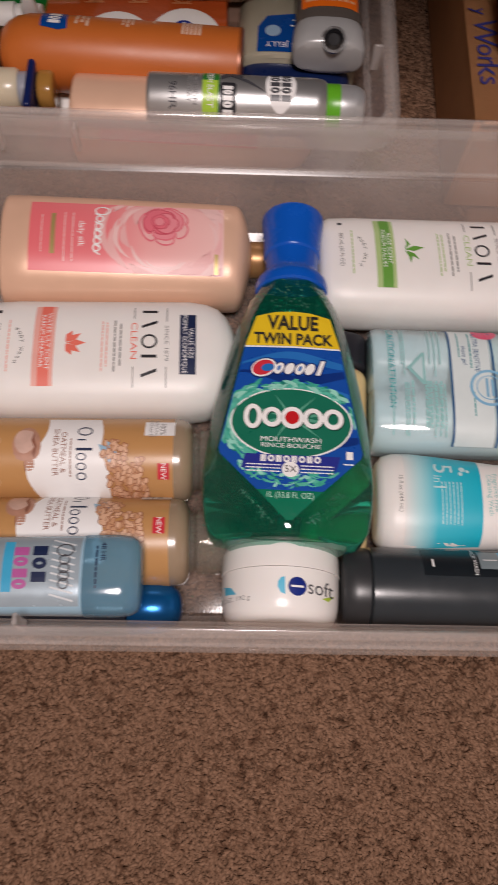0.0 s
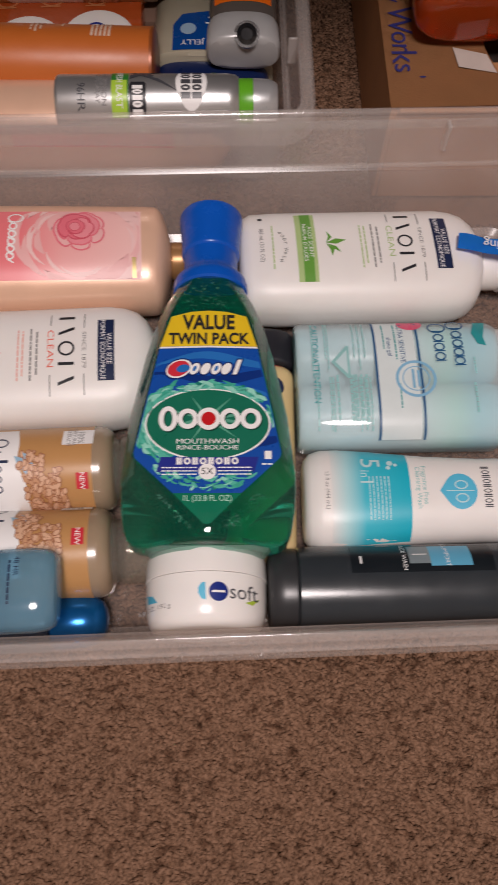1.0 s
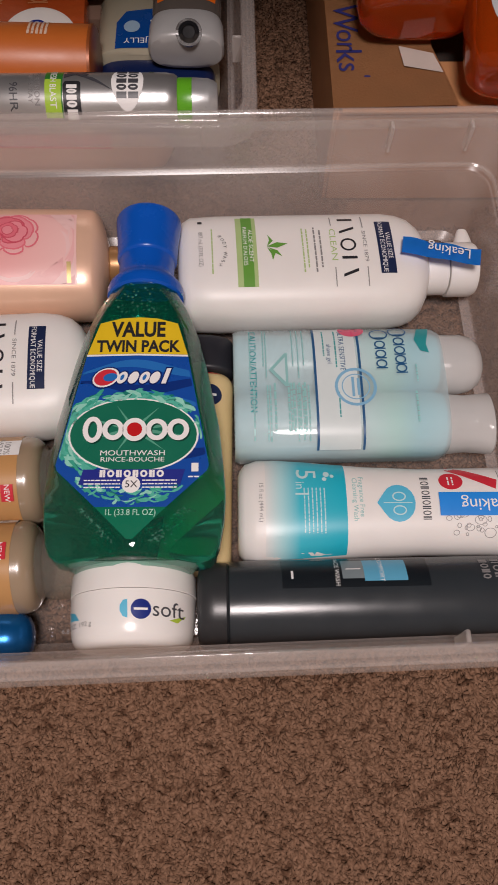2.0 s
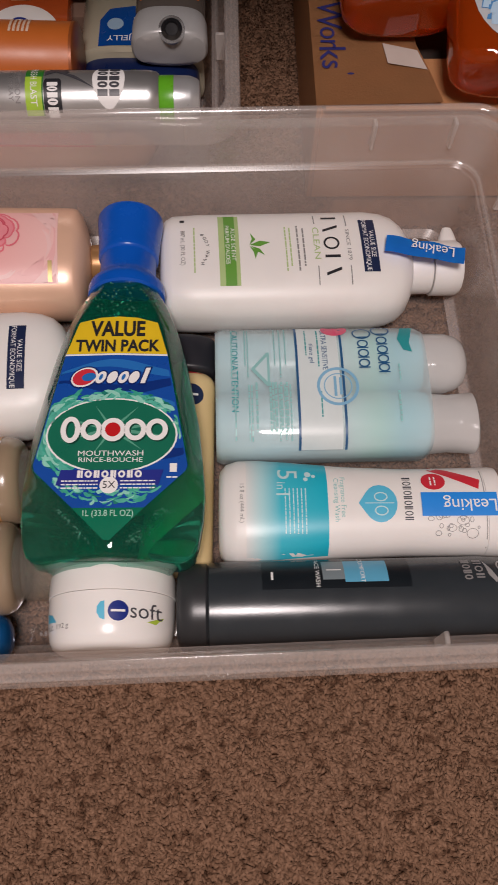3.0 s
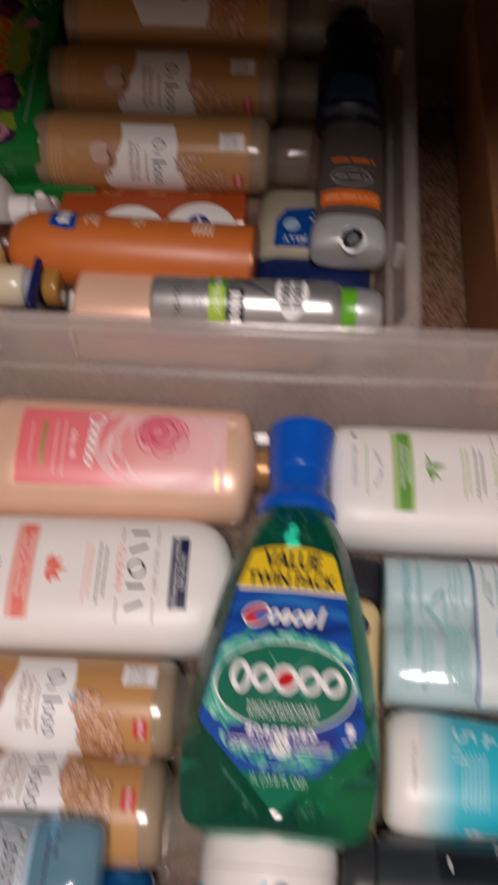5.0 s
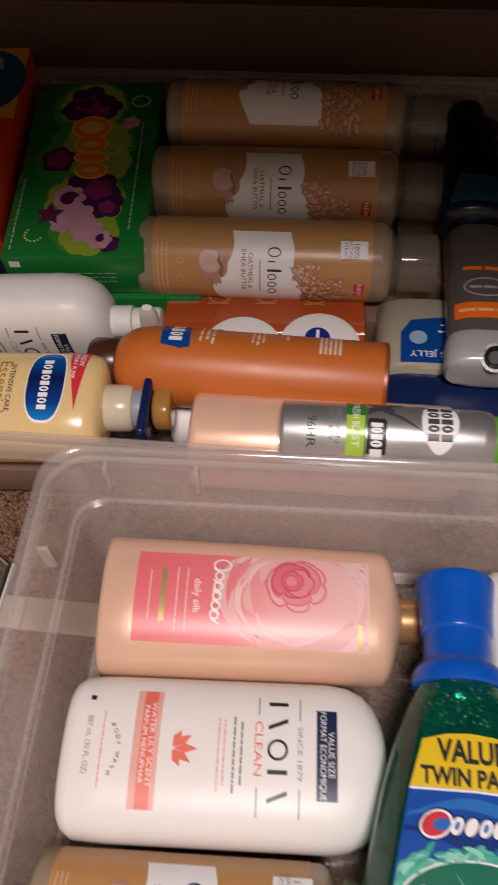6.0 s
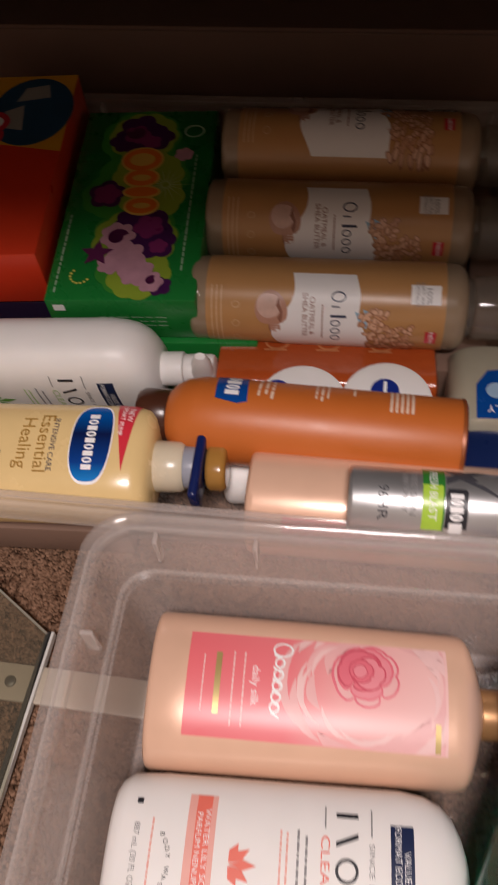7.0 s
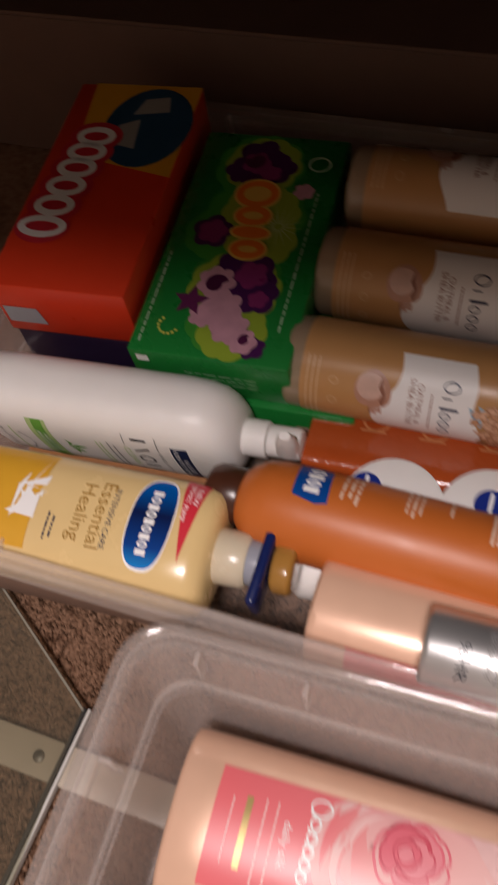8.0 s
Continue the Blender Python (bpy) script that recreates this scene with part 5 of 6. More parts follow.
# brown cardboard again, with the shade under the bottles put into its colour
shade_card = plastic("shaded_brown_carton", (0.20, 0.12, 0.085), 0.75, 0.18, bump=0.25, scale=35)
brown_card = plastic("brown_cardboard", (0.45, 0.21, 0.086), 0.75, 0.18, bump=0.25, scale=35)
carton("carton", pose(-0.195, 0.858, 0.0066, 0, 0, 1.5), 0.225, 0.15, 0.0470, shade_card, "plain brown carton, darkened for shade, under the oat body wash", "carton")
carton("carton", pose(-0.190, 0.976, 0.0066, 0, 0, 1.5), 0.220, 0.070, 0.080, shade_card, "plain brown carton, darkened for shade, under the rear body wash", "carton")

o1 = oat_wash("tan oat body wash bottle with clear cap", 31, 1.24)
o1.matrix_basis = pose(-0.205, 0.8185, 0.0873, 72, 0, 1.8)
o2 = oat_wash("tan oat body wash bottle with clear cap", 32, 1.24)
o2.matrix_basis = pose(-0.203, 0.8935, 0.1030, 62, 0, 1.3)
o3 = oat_wash("tan oat body wash bottle rolled label forward", 33, 1.24)
o3.matrix_basis = pose(-0.200, 0.9655, 0.1205, -5, 0, 1.0)


def dryer_sheet_box():
    green = plastic("green_carton_print", (0.012, 0.20, 0.035), 0.28, 0.06)
    carton("dryer_sheet_box", pose(-0.209, 0.783, 0.0066, 0, 0, 94.5), 0.205, 0.118, 0.064, green, "green dryer sheet box with purple flowers", "box", "green boxes")
    t, body = carton("dryer_sheet_box", pose(-0.254, 0.7845, 0.0715, 0, -4.5, 94.5), 0.218, 0.118, 0.0455, green, "green dryer sheet box with purple flowers", "box", "green boxes")
    f = Flat(0.0455)
    yel, lime = plastic("yellow_glow_print", (0.30, 0.42, 0.04), 0.3), plastic("lime_glow_print", (0.05, 0.28, 0.035), 0.3)
    pur, mag, lil = plastic("purple_print", (0.065, 0.012, 0.085), 0.3), plastic("magenta_print_dark", (0.24, 0.03, 0.14), 0.3), plastic("lilac_print", (0.60, 0.32, 0.40), 0.3, 0.3, scale=90)
    org, orgd = plastic("orange_print", (0.85, 0.20, 0.02), 0.3), plastic("orange_rim_print", (0.80, 0.50, 0.10), 0.3)

    def flower(art, u, v, r, petals=6, depth=0.22, turn=0.0):
        n = petals * 6
        art.poly([(u + r * (1 - depth + depth * abs(math.cos(petals * q / 2))) * math.cos(q + turn), v + r * (1 - depth + depth * abs(math.cos(petals * q / 2))) * math.sin(q + turn)) for q in [6.283 * i / n for i in range(n)]])

    def curl(art, u, v, r, turns, turn, width):
        pts = [(r * (1 - 0.85 * i / 23), turn + turns * 6.283 * i / 23) for i in range(24)]
        art.poly([(u + p * math.cos(q), v + p * math.sin(q)) for p, q in pts] + [(u + (p - width) * math.cos(q), v + (p - width) * math.sin(q)) for p, q in pts[::-1]])

    layers = (
        ("glow_print", lime, 0.0002, [(-0.006, 0.182, 0.036, 9), (0.002, 0.132, 0.040, 9), (-0.022, 0.112, 0.026, 8), (0.004, 0.066, 0.036, 9), (0.006, 0.034, 0.030, 9)]),
        ("glow_print", yel, 0.0004, [(-0.004, 0.184, 0.031, 10), (0.006, 0.135, 0.031, 10), (0.012, 0.110, 0.028, 9), (0.004, 0.062, 0.035, 10), (0.012, 0.026, 0.026, 9)]),
        ("flower_print", pur, 0.0006, [(-0.008, 0.192, 0.020, 5), (-0.020, 0.178, 0.014, 5), (0.008, 0.182, 0.016, 5), (-0.004, 0.170, 0.015, 5), (-0.026, 0.113, 0.0165, 5), (0.012, 0.074, 0.023, 5), (0.022, 0.058, 0.017, 5), (-0.002, 0.082, 0.014, 5), (0.030, 0.014, 0.010, 5)]),
        ("flower_print", mag, 0.0008, [(-0.010, 0.186, 0.012, 5), (0.004, 0.176, 0.009, 5), (-0.026, 0.113, 0.012, 5), (0.014, 0.076, 0.013, 5), (0.024, 0.055, 0.008, 5)]),
        ("petal_print", lil, 0.0010, [(-0.010, 0.066, 0.015, 7), (-0.001, 0.044, 0.017, 7), (0.010, 0.028, 0.015, 7), (0.022, 0.018, 0.011, 6), (-0.012, 0.036, 0.011, 6), (0.034, 0.160, 0.0085, 6)]),
    )
    for name, tone, lift, spots in layers:
        a = Art()
        for i, (u, v, r, petals) in enumerate(spots):
            flower(a, u, v, r, petals, 0.08 if name == "glow_print" else 0.22, i * 0.7)
        a.stick(f, body, name, tone, 0, 0, lift)
    plum = plastic("plum_line_print", (0.13, 0.02, 0.09), 0.3)
    a = Art()
    for u, v, r, q in ((-0.010, 0.064, 0.010, 0.4), (0.023, 0.019, 0.0055, 1.0), (-0.010, 0.188, 0.010, 3.0)):
        curl(a, u, v, r, 1.6, q, 0.0008)
    for q in range(5):
        c, d = math.cos(q * 1.257 + 0.3), math.sin(q * 1.257 + 0.3)
        a.poly([(-0.024 - 0.004 * d, 0.047 + 0.004 * c), (-0.024 + 0.006 * c - 0.0035 * d, 0.047 + 0.006 * d + 0.0035 * c), (-0.024 + 0.014 * c, 0.047 + 0.014 * d), (-0.024 + 0.006 * c + 0.0035 * d, 0.047 + 0.006 * d - 0.0035 * c), (-0.024 + 0.004 * d, 0.047 - 0.004 * c)])
    a.stick(f, body, "swirl_print", plum, 0, 0, 0.0014)
    a = Art()
    for i in range(9):
        q = 2.4 + i * 0.42
        a.disc(-0.034 + 0.0075 * math.cos(q), 0.024 + 0.0075 * math.sin(q), 0.0011, 0.0011, 8)
    a.stick(f, body, "glow_print", plastic("yellow_dot_print", (0.70, 0.66, 0.12), 0.3), 0, 0, 0.0009)
    a = Art()
    for i in range(17):
        q = 6.283 * i / 17
        a.poly([(0.022 + 0.003 * math.cos(q - 0.15), 0.124 + 0.003 * math.sin(q - 0.15)), (0.022 + 0.021 * math.cos(q), 0.124 + 0.021 * math.sin(q)), (0.022 + 0.003 * math.cos(q + 0.15), 0.124 + 0.003 * math.sin(q + 0.15))])
    a.stick(f, body, "ray_print", plastic("pale_ray_print", (0.50, 0.62, 0.30), 0.35), 0, 0, 0.0005)
    # the name as a column of plain rounded shapes
    for tone, name, grow, hole, lift in ((orgd, "logo_rim", 0.0022, False, 0.0016), (org, "logo", 0.0, True, 0.0019)):
        a = Art()
        for v, w, h, u in ((0.153, 0.0165, 0.0135, -0.001), (0.131, 0.0135, 0.0095, 0.001), (0.1145, 0.0140, 0.0055, 0.003), (0.0985, 0.0130, 0.0088, 0.005)):
            if hole and h > 0.006:
                a.ring(u, v, w, h, 0.0056, 22)
            else:
                a.disc(u, v, w + grow, h + grow, 22)
        a.stick(f, body, name, tone, 0, 0, lift)
    rng = random.Random(9)
    pale = plastic("pale_mint_print", (0.42, 0.60, 0.42), 0.4)
    a = Art()
    for x0, x1, y in ((0.008, 0.09, 0.052), (0.03, 0.16, -0.045)):
        x = x0
        while x < x1:
            w = rng.uniform(0.003, 0.008)
            a.rect(-y - 0.0006, x, -y + 0.0006, min(x + w, x1))
            x += w + 0.0015
    a.ring(0.040, 0.190, 0.009, 0.008, 0.0016)
    a.stick(f, body, "fine_print", pale, 0, 0, 0.0004)
    # front end panel
    bm = bmesh.new()
    for k in range(3):
        y = -0.034
        while y < 0.020:
            w = rng.uniform(0.004, 0.010)
            v = [bm.verts.new((-0.0006, q, z)) for q, z in ((y, 0.026 - k * 0.005), (y + w, 0.026 - k * 0.005), (y + w, 0.0268 - k * 0.005), (y, 0.0268 - k * 0.005))]
            bm.faces.new(v)
            y += w + 0.002
    part("fine_print", bm, pale, body)
    bm = bmesh.new()
    bm.faces.new([bm.verts.new((-0.0006, y, z)) for y, z in ((0.044, 0.034), (0.053, 0.034), (0.053, 0.041), (0.044, 0.041))])
    part("code_label", bm, WHITE_PRINT, body)


dryer_sheet_box()


def softener_box():
    purple = plastic("dark_purple_carton", (0.018, 0.010, 0.035), 0.35)
    carton("carton", pose(-0.376, 0.800, 0.0066, 0, 0, 95), 0.21, 0.100, 0.078, purple, "dark purple carton under the orange box", "carton")
    red = plastic("red_orange_carton", (0.72, 0.050, 0.016), 0.3, 0.06)
    t, body = carton("dryer_sheet_box", pose(-0.374, 0.7985, 0.0862, 0, -3.0, 96.0), 0.222, 0.108, 0.054, red, "red orange dryer sheet box with blue picture", "box")
    f = Flat(0.054)
    Art().poly([(-0.006, 0.130), (0.054, 0.118), (0.054, 0.222), (-0.040, 0.222), (-0.034, 0.160)]).stick(f, body, "yellow_print", plastic("amber_print", (0.75, 0.36, 0.02), 0.3), 0, 0, 0.0003)
    Art().disc(0.020, 0.172, 0.037, 0.046, 30).stick(f, body, "picture", plastic("dark_teal_print", (0.02, 0.07, 0.14), 0.3), 0, 0, 0.0006)
    Art().poly([(-0.002, 0.150), (0.016, 0.146), (0.012, 0.180), (-0.004, 0.172)]).poly([(0.004, 0.185), (0.034, 0.190), (0.030, 0.208), (0.010, 0.204)]).stick(f, body, "towel_print", plastic("cloth_print", (0.34, 0.33, 0.30), 0.4), 0, 0, 0.0008)
    w, r = Art(), Art()
    for i, v in enumerate((0.058, 0.080, 0.101, 0.121, 0.139, 0.157)):
        u = -0.030 + i * 0.0022
        r.disc(u, v, 0.0225, 0.0170, 20)
        w.ring(u, v, 0.0168 if i else 0.0200, 0.0112, 0.0062, 20)
    r.stick(f, body, "logo_rim", RED_PRINT, 0, 0, 0.0009)
    w.stick(f, body, "logo", WHITE_PRINT, 0, 0, 0.0012)
    bm = bmesh.new()
    bm.faces.new([bm.verts.new((-0.0006, y, z)) for y, z in ((0.018, 0.012), (0.05, 0.012), (0.05, 0.030), (0.022, 0.030))])
    part("end_label", bm, plastic("silver_grey_print", (0.36, 0.38, 0.42), 0.4), body)


softener_box()
body_wash(pose(-0.421, 0.7455, 0.0590, 101, -2.5, 3.5), True, "white pump body wash bottle wedged beside the boxes", 7, head=0.52)
carton("carton", pose(-0.405, 0.748, 0.0066, 0, 0, 2), 0.16, 0.05, 0.014, brown_card, "flat brown carton under white bottle", "carton")


def pump_lotion():
    t = thing("lotion_bottle", pose(-0.402, 0.6500, 0.0720, 6, -1.0, 3.6), "cream yellow pump lotion bottle with blue oval label", "bottle")
    f = Form([(0.0, 0.036, 0.022, 2.6), (0.002, 0.041, 0.027, 2.6), (0.008, 0.0435, 0.0305, 2.6), (0.05, 0.0435, 0.031, 2.6), (0.17, 0.0430, 0.031, 2.6), (0.186, 0.0422, 0.0300, 2.6), (0.193, 0.0405, 0.0275, 2.6), (0.1968, 0.0375, 0.023, 2.4), (0.1985, 0.030, 0.018, 2.2)], 52)
    body = part("body", f.mesh(), plastic("butter_yellow_plastic", (0.74, 0.54, 0.25), 0.25, 0.05, coat=0.3), t)
    blue = ramp_print("blue_shield_print", [(-0.03, (0.0, 0.24, 0.66)), (-0.014, (0.004, 0.045, 0.24)), (0.008, (0.004, 0.010, 0.06)), (0.03, (0.0, 0.10, 0.42))], 1, 0.25)
    shield = lambda k: [(0.0300 * k * math.copysign(abs(math.cos(q)) ** 0.8, math.cos(q)), 0.1575 + 0.0140 * k * math.copysign(abs(math.sin(q)) ** 0.7, math.sin(q))) for q in [2 * math.pi * i / 32 for i in range(32)]]
    Art().poly(shield(1.06)).stick(f, body, "label_rim", WHITE_PRINT, 0, 0.003, 0.0004, 0.003)
    Art().poly(shield(1.0)).stick(f, body, "label", blue, 0, 0.003, 0.0007, 0.003)
    Art().blobs(-0.022, 0.023, 0.157, 0.0070, 9, 0.0014).stick(f, body, "logo", WHITE_PRINT, 0, 0.003, 0.0010, 0.003)
    Art().text("INTENSIVE CARE", 0.002, 0.1305, 0.0055, stretch=1.0).stick(f, body, "writing", NAVY_PRINT, 0, 0.002, 0.0005)
    Art().text("Essential", 0.001, 0.1235, 0.0135, stretch=1.0).text("Healing", 0.001, 0.1105, 0.0135).stick(f, body, "writing", plastic("ochre_print", (0.36, 0.20, 0.04), 0.4), 0, 0.002, 0.0005)
    Art().poly([(-0.0395, 0.170), (-0.0380, 0.187), (-0.012, 0.1845), (0.019, 0.181), (-0.010, 0.1755)]).stick(f, body, "red_flash", RED_PRINT, 0, 0, 0.0005, 0.003)
    Art().text("NEW", -0.026, 0.1815, 0.0058).text("SMART PUMP", -0.021, 0.1765, 0.0046).stick(f, body, "writing", WHITE_PRINT, 0, 0, 0.0008)
    Art().rect(-0.038, 0.03, 0.030, 0.078).stick(f, body, "picture", plastic("golden_print", (0.68, 0.36, 0.03), 0.35), 0, 0, 0.0004)
    a = Art()
    rng = random.Random(3)
    for i in range(14):
        a.poly([(u + rng.gauss(-0.006, 0.008), v + rng.gauss(0.073, 0.006)) for u, v in ((0, 0), (0.004, 0.001), (0.003, 0.004))])
    a.stick(f, body, "splash_print", WHITE_PRINT, 0, 0, 0.0006)
    Art().words(0.004, 0.022, 0.090, 0.0018, rng).words(0.006, 0.02, 0.094, 0.0018, rng).stick(f, body, "fine_print", NAVY_PRINT, 0, 0, 0.0005)
    part("neck", Form([(0.1975, 0.0175, 0.0175, 2), (0.199, 0.0185, 0.0185, 2), (0.216, 0.0180, 0.0180, 2), (0.219, 0.0160, 0.0160, 2)], 36).mesh(), plastic("milky_collar", (0.62, 0.54, 0.40), 0.25, 0.05, sss=0.1), t, "milky screw collar")
    part("valve", Form(rounded(0.2185, 0.227, 0.0150, 0.0150, 2, 0.001), 32).mesh(), plastic("grey_valve", (0.30, 0.31, 0.36), 0.3), t)
    pd = part("paddle", box_bm(-0.0035, 0.0035, -0.032, 0.032, -0.012, 0.015, 0.0028, 3), plastic("navy_plastic", (0.006, 0.014, 0.085), 0.25), t, "navy pump paddle")
    pd.matrix_basis = pose(0.2305, 0.001, 0.004, 0, 0, -3)
    part("tip", Form(rounded(0.2345, 0.249, 0.0165, 0.0150, 2.2, 0.004), 32).mesh(), plastic("amber_tip", (0.36, 0.18, 0.04), 0.2, coat=0.4), t, "amber cap end")


pump_lotion()
carton("carton", pose(-0.385, 0.640, 0.0066, 0, 0, 3.6), 0.16, 0.05, 0.0325, shade_card, "flat brown carton, darkened for shade, under lotion bottle", "carton")


def spray_lotion():
    t = thing("spray_lotion_can", pose(0.0065, 0.7010, 0.0795, 0, 0, 179.0), "orange brown spray lotion can with dark brown cap", "spray can")
    f = Form([(0.0, 0.029, 0.029, 2), (0.001, 0.0308, 0.0308, 2), (0.003, 0.0315, 0.0315, 2), (0.165, 0.0315, 0.0315, 2), (0.185, 0.0310, 0.0310, 2), (0.196, 0.0285, 0.0285, 2), (0.204, 0.0240, 0.0240, 2), (0.2085, 0.0190, 0.0190, 2)], 56)
    body = part("body", f.mesh(), plastic("cocoa_orange_lacquer", (0.52, 0.135, 0.024), 0.40, 0.05), t)
    part("base_rim", Form([(-0.0012, 0.0300, 0.0300, 2), (0.0, 0.0318, 0.0318, 2), (0.0022, 0.0319, 0.0319, 2)], 56).mesh(), plastic("lacquered_rim", (0.30, 0.08, 0.02), 0.35, metal=0.2), t)
    part("cap", Form([(0.2085, 0.0188, 0.0188, 2), (0.210, 0.0196, 0.0196, 2), (0.228, 0.0190, 0.0190, 2), (0.232, 0.0168, 0.0168, 2), (0.233, 0.012, 0.012, 2)], 30).mesh(), plastic("dark_brown_cap", (0.060, 0.020, 0.010), 0.3, 0.2), t, "dark brown cap")
    # the print faces up and back
    Art().poly([(-0.004, 0.149), (-0.006, 0.156), (-0.003, 0.172), (0.024, 0.174), (0.024, 0.152)]).stick(f, body, "label", plastic("blue_label_print", (0.004, 0.060, 0.28), 0.25), 0, 0, 0.0004, 0.002)
    Art().blobs(0.000, 0.022, 0.161, 0.010, 4, 0.0018).stick(f, body, "logo", WHITE_PRINT, 0, 0, 0.0007, 0.002)
    rng = random.Random(17)
    a = Art()
    for v, u0, h in ((0.142, 0.002, 0.0026), (0.137, 0.004, 0.0030), (0.1325, 0.000, 0.0030), (0.102, 0.004, 0.0022), (0.098, 0.002, 0.0026), (0.094, 0.005, 0.0022), (0.076, 0.010, 0.0024)):
        a.words(u0, 0.026, v, h, rng)
    for i in range(5):
        a.words(-0.002, 0.022, 0.036 + i * 0.0036, 0.0028, rng, 0.1)
    a.stick(f, body, "fine_print", plastic("pale_peach_print", (0.75, 0.55, 0.42), 0.4), 0, 0, 0.0004, 0.002)


spray_lotion()


def wrapped_pack():
    t = thing("soap_pack", pose(-0.181, 0.7765, 0.0380, -6, 0, 3.5), "shiny copper orange wrapped multipack", "packet")
    f = Form([(0.0, 0.030, 0.026, 5.0), (0.002, 0.0325, 0.0298, 6.0), (0.085, 0.033, 0.0305, 6.0), (0.170, 0.0325, 0.0298, 6.0), (0.172, 0.030, 0.026, 5.0)], 56)
    body = part("body", f.mesh(), plastic("copper_foil", (0.42, 0.075, 0.016), 0.18, 0.25, bump=0.9, scale=9, coat=0.6), t)
    for x in (0.047, 0.088, 0.129):
        Art().ring(-0.012, x, 0.009, 0.010, 0.002).rect(-0.004, x - 0.01, -0.002, x + 0.008).stick(f, body, "logo", plastic("faint_copper_print", (0.52, 0.20, 0.08), 0.35), 0, 0, 0.0004)
    for cx, cy, cz, lv in ((-0.108, 0.738, 0.0688, -0.020), (-0.046, 0.746, 0.0695, -0.002)):
        d = thing("cream_tin", pose(cx, cy, cz - 0.060, 8, 0, 0), "flat white cream tin with round blue logo", "tin", "white cream tins")
        tf = [(0.0, 0.030), (0.001, 0.033), (0.062, 0.0345), (0.066, 0.0335), (0.0675, 0.030), (0.068, 0.004)]
        b = part("tin", Form([(z, r, r, 2) for z, r in tf], 48).mesh(), WHITE, d)
        b.matrix_basis = pose(0, 0, 0, 0, -90, 0)
        Art().disc(-0.0075, lv, 0.0105).stick(Flat(0.0686), d, "logo", plastic("royal_blue_print", (0.008, 0.025, 0.22), 0.3), 0, 0, 0.0)
        Art().rect(-0.0155, lv - 0.0012, 0.0005, lv + 0.0012).stick(Flat(0.0690), d, "logo_bar", WHITE_PRINT, 0, 0, 0.0)


wrapped_pack()


def peach_rear():
    t = thing("body_wash_bottle", pose(-0.136, 0.6500, 0.0600, 0, 0, 1.0), "pearl peach body wash bottle under spray can", "bottle", "peach body wash bottles")
    f = Form([(0.0, 0.0305, 0.0315, 2.3), (0.0006, 0.0328, 0.0340, 2.3), (0.0025, 0.0342, 0.0360, 2.3), (0.006, 0.0345, 0.0365, 2.3), (0.19, 0.0340, 0.036, 2.3), (0.20, 0.030, 0.032, 2.2), (0.21, 0.018, 0.018, 2.0)], 48)
    body = part("body", f.mesh(), MATS["pearl_peach_plastic"], t)
    Art().rect(0.0255, 0.026, 0.0335, 0.16).stick(f, body, "label", plastic("pink_print_flat", (0.78, 0.16, 0.18), 0.35), 0, 0, 0.0004, 0.002)


peach_rear()


